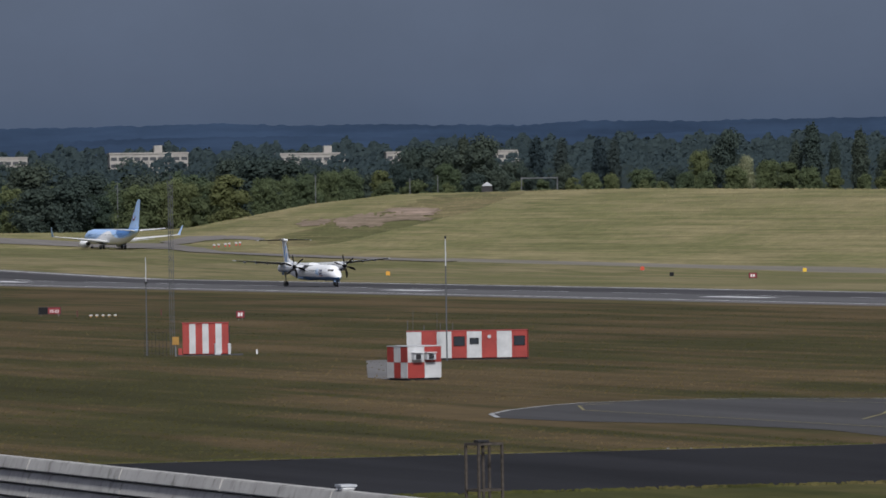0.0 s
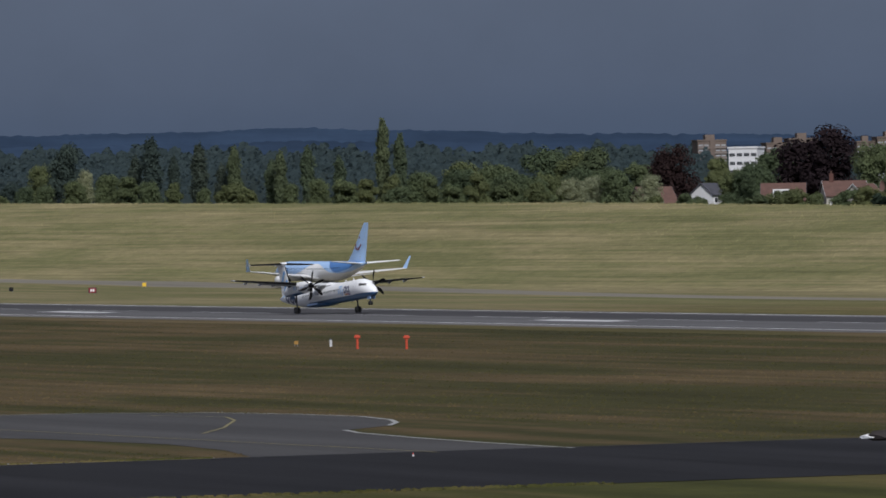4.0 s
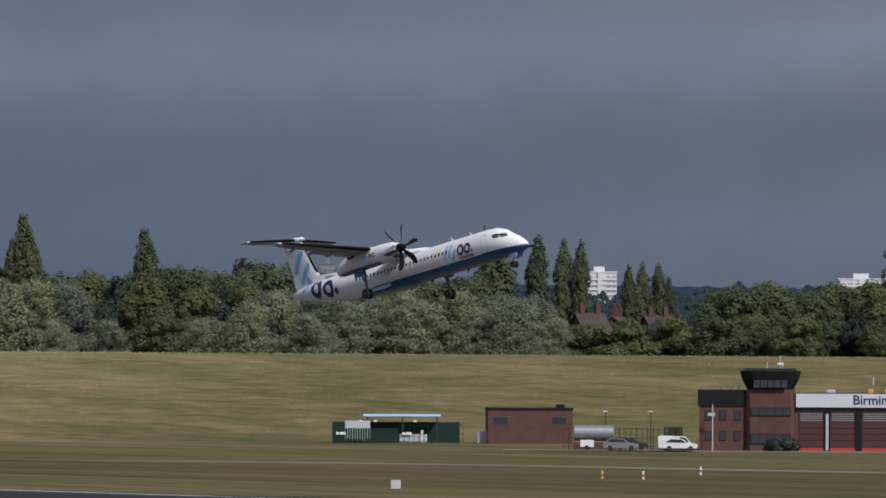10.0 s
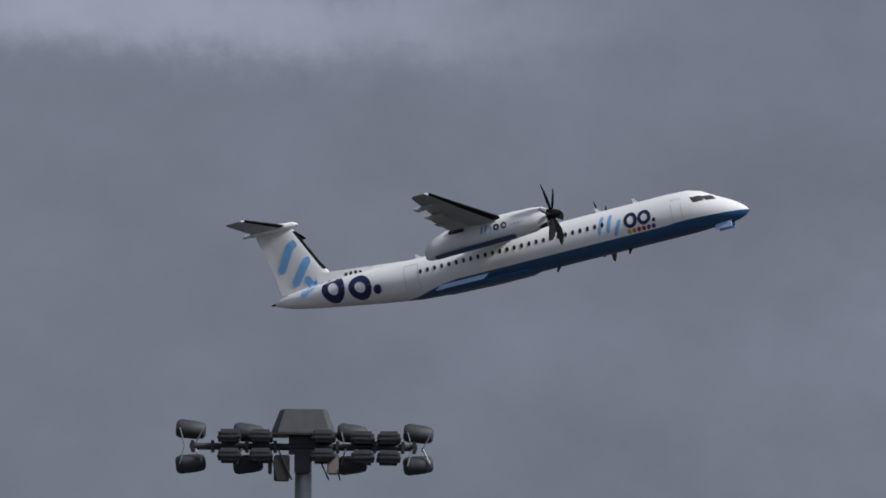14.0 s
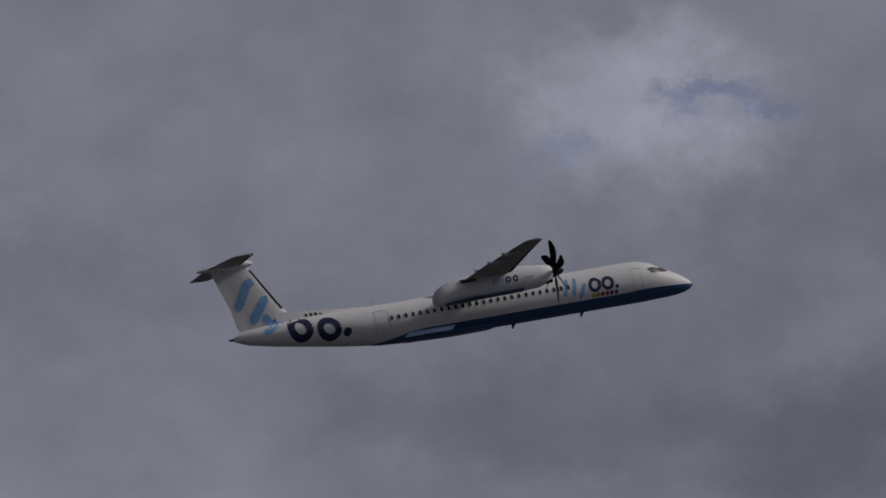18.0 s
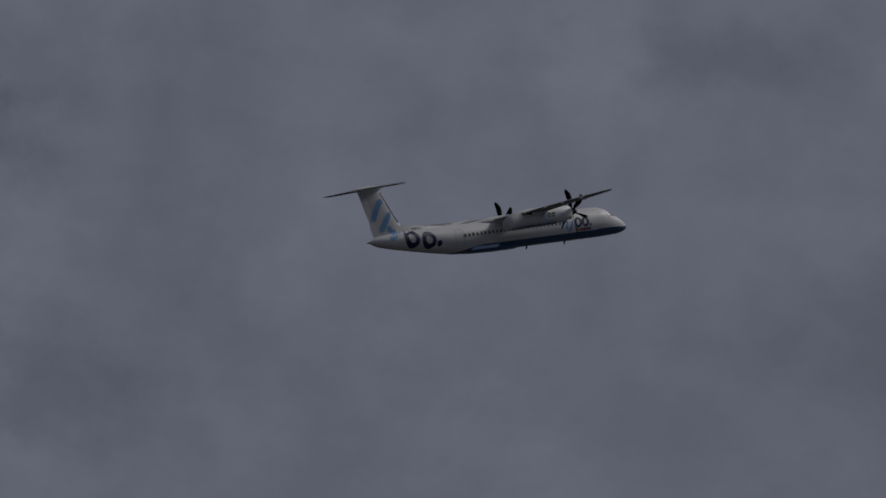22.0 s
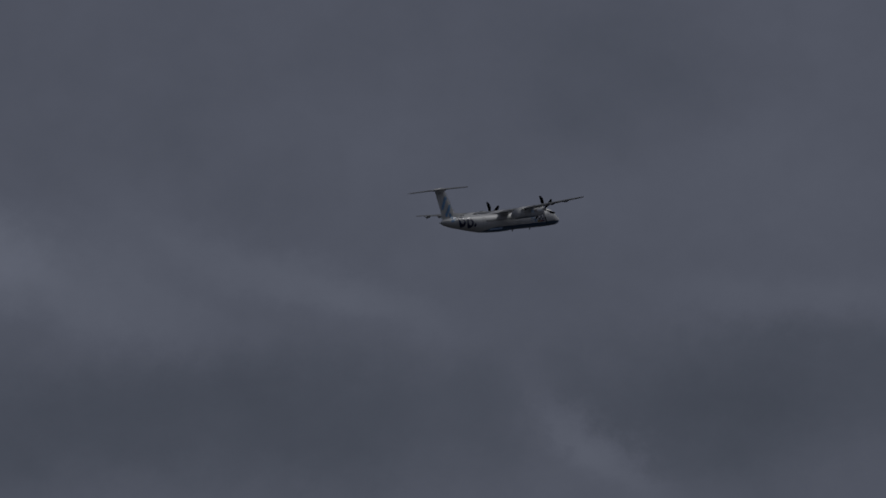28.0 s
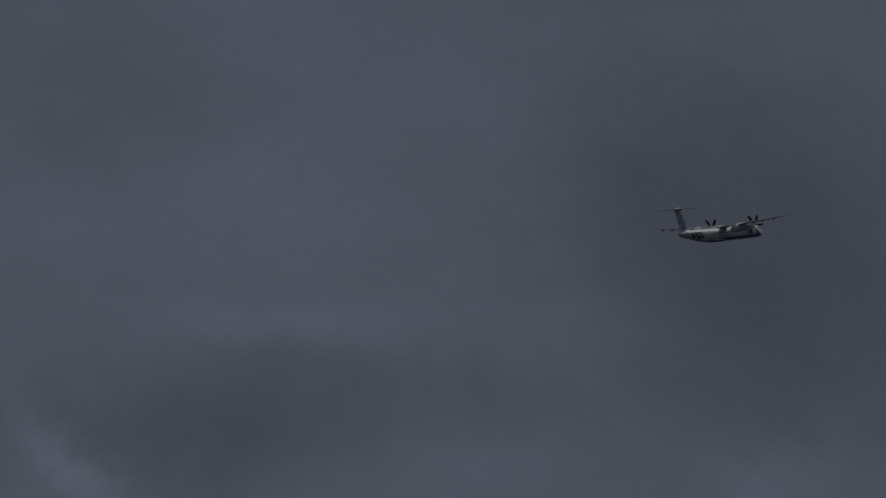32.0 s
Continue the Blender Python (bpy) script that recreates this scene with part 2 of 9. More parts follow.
    cloud(32.74, 10.97, 0.52, 0.39, 0, 0.38)
    cloud(28.65, 8.96, 1.12, 0.56, 0, -0.35)
    cloud(33.08, 8.40, 1.55, 0.64, 8, -0.5)
    cloud(30.82, 8.91, 0.39, 0.34, 0, 0.22)
    cloud(29.60, 10.25, 1.03, 0.69, 30, -0.1)
    cloud(33.52, 10.42, 0.60, 0.34, 0, -0.15)
    cloud(33.52, 9.46, 0.77, 0.12, 0, 0.15)
    cloud(37.19, 10.74, 0.86, 0.31, 0, -0.45)
    cloud(35.70, 11.08, 0.94, 0.43, 0, 0.25)
    cloud(36.84, 8.89, 0.69, 0.43, -30, 0.2)
    cloud(33.35, 10.44, 0.52, 0.30, 0, -0.12)
    cloud(36.92, 8.44, 0.60, 0.47, 0, 0.15)
    cloud(38.40, 8.78, 0.52, 0.47, 0, -0.18)
    cloud(42.58, 11.27, 0.43, 0.43, 0, 0.15)
    cloud(43.67, 11.28, 0.56, 0.24, 0, -0.15)
    cloud(45.42, 9.22, 1.20, 0.47, 0, -0.2)
    cloud(46.90, 10.51, 0.94, 0.34, 0, 0.1)
    cloud(47.37, 11.42, 1.03, 0.43, 0, 0.2)
    cloud(45.46, 11.08, 0.69, 0.43, 0, 0.15)
    cloud(50.77, 9.32, 0.77, 0.43, 0, 0.2)
    cloud(46.68, 9.10, 0.69, 0.34, -30, 0.12)
    cloud(49.99, 8.85, 0.43, 0.24, 0, -0.2)
    cloud(52.75, 9.32, 0.60, 0.22, 0, 0.22)
    cloud(51.80, 9.36, 1.30, 0.25, 0, 0.12)
    cloud(51.95, 8.80, 1.15, 0.38, 0, -0.26)
    cloud(53.69, 8.39, 1.20, 0.52, 0, -0.15)
    cloud(55.82, 9.49, 0.77, 0.30, -15, 0.15)
    cloud(53.21, 9.16, 1.03, 0.12, 0, 0.1)
    cloud(54.57, 9.92, 0.69, 0.30, -25, 0.25)
    cloud(56.66, 8.55, 2.23, 0.43, 0, -0.25)
    cloud(59.63, 11.17, 0.94, 0.60, 0, -0.12)
    cloud(59.41, 8.45, 0.52, 0.17, -40, 0.26)
    cloud(57.06, 9.65, 1.03, 0.17, -18, 0.15)
    cloud(60.81, 9.42, 0.94, 0.21, 0, 0.1)
    cloud(60.46, 8.45, 0.94, 0.34, 0, -0.18)
    cloud(64.60, 9.95, 1.20, 1.80, 30, -0.36)
    cloud(60.63, 10.87, 2.23, 0.86, 0, 0.08)
    cloud(61.16, 8.88, 1.97, 0.33, 0, -0.2)
    cloud(64.36, 11.65, 0.94, 0.30, 0, 0.1)
    cloud(64.79, 8.26, 0.52, 0.26, 0, 0.2)
    cloud(59.13, 8.39, 0.39, 0.24, -40, 0.08)

    # the cover is brighter towards the sun
    glow = N("ShaderNodeMapRange")
    glow.interpolation_type = "SMOOTHSTEP"
    glow.inputs["From Min"].default_value, glow.inputs["From Max"].default_value = -24, 12
    glow.inputs["To Min"].default_value, glow.inputs["To Max"].default_value = 0.0, SUN_SIDE
    nt.links.new(az, glow.inputs["Value"])
    lift = math("POWER", 2.0, math("ADD", heaps[0], glow.outputs["Result"]))
    even = N("ShaderNodeRGB")
    even.outputs[0].default_value = (0.170, 0.176, 0.220, 1)
    cover = even.outputs[0]
    # a dark rain cloud stands over the low sky
    low = ramp(split.outputs["Z"], [(0.0, (0.0, 0.0, 0.0)), (0.016, (0.05, 0.05, 0.05)), (0.08, (1, 1, 1))])
    rain = ramp(noise_at(2.0, 2.0, 0.5), [(0.3, (0.050, 0.074, 0.124)), (0.7, (0.064, 0.089, 0.142))])
    bright = ramp(noise_at(9.0, 4.0, 0.5), [(0.3, (0.118, 0.145, 0.194)), (0.7, (0.152, 0.178, 0.228))])
    side = N("ShaderNodeMapRange")
    side.inputs["From Min"].default_value, side.inputs["From Max"].default_value = -0.87, -0.70
    nt.links.new(split.outputs["X"], side.inputs["Value"])
    rain = mix("MIX", side.outputs["Result"], rain, bright)
    cover = mix("MIX", low, rain, cover)
    # and is bluer behind the wooded hills
    blue = ramp(side.outputs["Result"], [(0.0, (0.94, 1.0, 1.06)), (1.0, (0.99, 1.0, 1.0))])
    cover = mix("MULTIPLY", 1.0, cover, blue)
    # thick parts of the cover are bluer, thin parts warmer
    hue = ramp(math("ADD", heaps[0], 0.5), [(0.0, (0.95, 0.98, 1.10)), (0.5, (1.0, 1.0, 1.0)), (1.0, (1.06, 0.99, 0.97))])
    cover = mix("MULTIPLY", 1.0, cover, hue)
    # two thin places let the blue above show
    clear = N("ShaderNodeRGB")
    clear.outputs[0].default_value = (0.095, 0.125, 0.235, 1)
    for bearing, height, wide, high, part_clear in ((19.44, 10.25, 0.34, 0.10, 0.5), (18.30, 9.98, 0.36, 0.08, 0.3)):
        cover = mix("MIX", math("MULTIPLY", outline(bearing, height, wide, high, 4), part_clear), cover, clear.outputs[0])
    lifted = N("ShaderNodeVectorMath")
    lifted.operation = "SCALE"
    nt.links.new(cover, lifted.inputs[0])
    nt.links.new(lift, lifted.inputs["Scale"])
    cover = lifted.outputs["Vector"]
    # the clear sky barely comes through
    scaled = N("ShaderNodeMix")
    scaled.data_type, scaled.blend_type = "RGBA", "MULTIPLY"
    scaled.inputs[0].default_value = 1.0
    scaled.inputs[7].default_value = (0.08, 0.08, 0.08, 1)
    nt.links.new(sky.outputs["Color"], scaled.inputs[6])
    final = mix("MIX", 0.06, cover, scaled.outputs[2])
    nt.links.new(final, bg.inputs["Color"])
    bg.inputs["Strength"].default_value = 1.0
    nt.links.new(bg.outputs["Background"], out.inputs["Surface"])


make_world()
sun_data = bpy.data.lights.new("sun", "SUN")
sun_data.energy, sun_data.angle, sun_data.color = 3.7, radians(8), (1.0, 0.97, 0.93)
sun = new("sun", sun_data)
_a, _e = radians(SUN_AZ), radians(SUN_EL)
sun.matrix_basis = look((300 * math.sin(_a), 300 * math.cos(_a), 300 * math.tan(_e)), (0, 0, 0))


# ---- materials ----
def material(name, rough=0.6, metal=0.0):
    m = bpy.data.materials.new(name)
    m.use_nodes = True
    b = m.node_tree.nodes["Principled BSDF"]
    b.inputs["Roughness"].default_value, b.inputs["Metallic"].default_value = rough, metal
    return m, m.node_tree, b


def noise_node(nt, scale, detail=4.0, stretch=None, rough=0.55, local=False):
    n = nt.nodes.new("ShaderNodeTexNoise")
    n.inputs["Scale"].default_value, n.inputs["Detail"].default_value, n.inputs["Roughness"].default_value = scale, detail, rough
    if local:
        src = nt.nodes.new("ShaderNodeTexCoord").outputs["Object"]
    else:
        src = nt.nodes.new("ShaderNodeNewGeometry").outputs["Position"]
    if stretch:
        mp = nt.nodes.new("ShaderNodeMapping")
        mp.inputs["Scale"].default_value = stretch
        nt.links.new(src, mp.inputs["Vector"])
        src = mp.outputs["Vector"]
    nt.links.new(src, n.inputs["Vector"])
    return n.outputs["Fac"]


def ramp_node(nt, src, stops):
    r = nt.nodes.new("ShaderNodeValToRGB")
    while len(r.color_ramp.elements) < len(stops):
        r.color_ramp.elements.new(0.5)
    for e, (p, c) in zip(r.color_ramp.elements, stops):
        e.position, e.color = p, (*c, 1)
    nt.links.new(src, r.inputs["Fac"])
    return r.outputs["Color"]


def mix_node(nt, kind, fac, a, b):
    m = nt.nodes.new("ShaderNodeMix")
    m.data_type, m.blend_type = "RGBA", kind
    if isinstance(fac, (int, float)):
        m.inputs[0].default_value = fac
    else:
        nt.links.new(fac, m.inputs[0])
    nt.links.new(a, m.inputs[6])
    nt.links.new(b, m.inputs[7])
    return m.outputs[2]


def bump(nt, b, src, strength, dist=0.02):
    n = nt.nodes.new("ShaderNodeBump")
    n.inputs["Strength"].default_value, n.inputs["Distance"].default_value = strength, dist
    nt.links.new(src, n.inputs["Height"])
    nt.links.new(n.outputs["Normal"], b.inputs["Normal"])


def tint(c, k):
    return tuple(min(1.0, v * k) for v in c)


def plain(name, c, rough=0.6, metal=0.0, vary=0.12, scale=3.0, grain=0.0):
    """Paint, metal or plaster: one colour with soft stains and a finer grain."""
    m, nt, b = material(name, rough, metal)
    a = ramp_node(nt, noise_node(nt, scale, 5, local=True), [(0.3, tint(c, 1 - vary)), (0.7, tint(c, 1 + vary))])
    g = ramp_node(nt, noise_node(nt, scale * 9, 3, local=True), [(0.3, (1 - vary * 0.5,) * 3), (0.7, (1.0, 1.0, 1.0))])
    nt.links.new(mix_node(nt, "MULTIPLY", 1.0, a, g), b.inputs["Base Color"])
    if grain:
        bump(nt, b, noise_node(nt, scale * 12, 3, local=True), grain)
    return m


def stained(name, c):
    """Cast concrete with dark runs washed down its face and blotches along it."""
    m, nt, b = material(name, 0.85)
    a = ramp_node(nt, noise_node(nt, 0.6, 5), [(0.3, tint(c, 0.82)), (0.7, tint(c, 1.08))])
    runs = ramp_node(nt, noise_node(nt, 1.0, 3, (3.2, 3.2, 0.5), 0.6), [(0.28, (0.50, 0.50, 0.48)), (0.38, (0.84, 0.84, 0.83)), (0.52, (1.0, 1.0, 1.0))])
    grit = ramp_node(nt, noise_node(nt, 14.0, 3), [(0.3, (0.90, 0.90, 0.90)), (0.7, (1.0, 1.0, 1.0))])
    nt.links.new(mix_node(nt, "MULTIPLY", 1.0, mix_node(nt, "MULTIPLY", 1.0, a, runs), grit), b.inputs["Base Color"])
    bump(nt, b, noise_node(nt, 20.0, 3), 0.2)
    return m


def grass(name, green, tan, tuft_size=1.0, standing=False, far_tone=1.0, uneven=1.0, gather=1.0):
    """Mown or rough grass: patches of green and dry tan crossed by the thin lines of the cut, which lie along the contours."""
    m, nt, b = material(name, 0.95)

    def sum_of(*terms):
        out = None
        for src, k in terms:
            n = nt.nodes.new("ShaderNodeMath")
            n.operation = "MULTIPLY_ADD"
            nt.links.new(src, n.inputs[0])
            n.inputs[1].default_value, n.inputs[2].default_value = k, 0.0
            if out is not None:
                nt.links.new(out, n.inputs[2])
            out = n.outputs[0]
        return out

    patch = noise_node(nt, 1.0, 5, (0.011, 0.035, 0.22), 0.6)
    rows = noise_node(nt, 1.0, 3, (0.006, 0.10, 1.5), 0.6)
    lines = noise_node(nt, 1.0, 2, (0.012, 0.30, 4.2), 0.5)
    c = ramp_node(nt, sum_of((patch, 0.50), (rows, 0.24), (lines, 0.26)), [(0.5 + (v - 0.5) * gather, k) for v, k in ((0.36, tint(green, 0.82)), (0.46, green), (0.55, tan), (0.64, tint(tan, 1.22)))])
    dark_cut = ramp_node(nt, noise_node(nt, 1.0, 3, (0.010, 0.16, 2.6), 0.55), [(0.36, (0.80, 0.81, 0.78)), (0.47, (1.0, 1.0, 1.0)), (0.66, (1.08, 1.07, 1.06))])
    thin = ramp_node(nt, noise_node(nt, 1.0, 6, (0.25, 0.25, 2.0), 0.7), [(0.30, (0.78, 0.79, 0.77)), (0.70, (1.22, 1.20, 1.19))])
    tuft = ramp_node(nt, noise_node(nt, tuft_size, 4, (1.6, 1.6, 3.0), 0.75), [(0.28, (0.82, 0.83, 0.81)), (0.72, (1.17, 1.16, 1.15))])
    c = mix_node(nt, "MULTIPLY", 1.0, mix_node(nt, "MULTIPLY", 1.0, mix_node(nt, "MULTIPLY", 1.0, c, dark_cut), thin), tuft)
    if far_tone != 1.0:
        # a duller, slightly warmer tone farther along the runway
        pos, sep, along = nt.nodes.new("ShaderNodeNewGeometry"), nt.nodes.new("ShaderNodeSeparateXYZ"), nt.nodes.new("ShaderNodeMapRange")
        nt.links.new(pos.outputs["Position"], sep.inputs["Vector"])
        nt.links.new(sep.outputs["X"], along.inputs["Value"])
        along.inputs["From Min"].default_value, along.inputs["From Max"].default_value = -1020, -880
        c = mix_node(nt, "MULTIPLY", 1.0, c, ramp_node(nt, along.outputs["Result"], [(0.0, (1.00, 1.04, 1.10)), (1.0, (far_tone * 1.03, far_tone * 0.985, far_tone * 0.95))]))
    if standing:
        g = nt.nodes.new("ShaderNodeNewGeometry")
        c = mix_node(nt, "MULTIPLY", 1.0, c, ramp_node(nt, g.outputs["Random Per Island"], [(0.0, tuple(1 - v * uneven for v in (0.14, 0.12, 0.15))), (0.5, (0.98, 0.98, 0.97)), (1.0, tuple(1 + v * uneven for v in (0.07, 0.06, 0.05)))]))
    nt.links.new(c, b.inputs["Base Color"])
    b.inputs["Specular IOR Level"].default_value = 0.1
    bump(nt, b, noise_node(nt, 1.0, 4, (0.6, 0.6, 1.0)), 0.35, 0.3)
    return m


def asphalt(name, c, streak=0.25):
    m, nt, b = material(name, 0.9)
    b.inputs["Specular IOR Level"].default_value = 0.15
    a = ramp_node(nt, noise_node(nt, 1.0, 5, (0.01, 0.16, 0.1), 0.6), [(0.3, tint(c, 1 - streak)), (0.7, tint(c, 1 + streak))])
    g = ramp_node(nt, noise_node(nt, 2.5, 4), [(0.3, (0.86,) * 3), (0.7, (1.12,) * 3)])
    nt.links.new(mix_node(nt, "MULTIPLY", 1.0, a, g), b.inputs["Base Color"])
    bump(nt, b, noise_node(nt, 20, 3), 0.2, 0.01)
    return m


def runway_asphalt(name, old, fresh):
    """Worn pale asphalt that gives way to a newer dark surface farther along."""
    m, nt, b = material(name, 0.9)
    b.inputs["Specular IOR Level"].default_value = 0.15
    pos, sep, along = nt.nodes.new("ShaderNodeNewGeometry"), nt.nodes.new("ShaderNodeSeparateXYZ"), nt.nodes.new("ShaderNodeMapRange")
    nt.links.new(pos.outputs["Position"], sep.inputs["Vector"])
    nt.links.new(sep.outputs["X"], along.inputs["Value"])
    along.inputs["From Min"].default_value, along.inputs["From Max"].default_value = -720, -520
    c = ramp_node(nt, along.outputs["Result"], [(0.0, old), (1.0, fresh)])
    a = ramp_node(nt, noise_node(nt, 1.0, 5, (0.01, 0.25, 0.1), 0.6), [(0.3, (0.74,) * 3), (0.7, (1.24,) * 3)])
    g = ramp_node(nt, noise_node(nt, 2.5, 4), [(0.3, (0.86,) * 3), (0.7, (1.12,) * 3)])
    nt.links.new(mix_node(nt, "MULTIPLY", 1.0, mix_node(nt, "MULTIPLY", 1.0, c, a), g), b.inputs["Base Color"])
    return m


def leaves(name, dark, light):
    """Foliage: the tone changes from tree to tree, from bough to bough and a little from leaf to leaf; light shines through it."""
    m, nt, b = material(name, 0.8)
    g = nt.nodes.new("ShaderNodeNewGeometry")
    mid = tuple(0.42 * p + 0.58 * q for p, q in zip(dark, light))
    bough = ramp_node(nt, noise_node(nt, 0.55, 3, None, 0.55, local=True), [(0.34, tuple(0.6 * p + 0.4 * q for p, q in zip(dark, light))), (0.52, mid), (0.66, light)])
    leaf = ramp_node(nt, g.outputs["Random Per Island"], [(0.0, (0.84, 0.85, 0.84)), (0.6, (1.0, 1.0, 1.0)), (1.0, (1.1, 1.09, 1.06))])
    o = nt.nodes.new("ShaderNodeObjectInfo")
    v = ramp_node(nt, o.outputs["Random"], [(0.0, (0.76, 0.82, 0.85)), (0.5, (0.98, 1.0, 0.95)), (1.0, (1.22, 1.13, 0.94))])
    nt.links.new(mix_node(nt, "MULTIPLY", 1.0, mix_node(nt, "MULTIPLY", 1.0, bough, leaf), v), b.inputs["Base Color"])
    b.inputs["Specular IOR Level"].default_value = 0.1
    thin, both = nt.nodes.new("ShaderNodeBsdfTranslucent"), nt.nodes.new("ShaderNodeMixShader")
    both.inputs["Fac"].default_value = 0.45
    nt.links.new(b.inputs["Base Color"].links[0].from_socket, thin.inputs["Color"])
    nt.links.new(b.outputs["BSDF"], both.inputs[1])
    nt.links.new(thin.outputs["BSDF"], both.inputs[2])
    nt.links.new(both.outputs["Shader"], nt.nodes["Material Output"].inputs["Surface"])
    return m


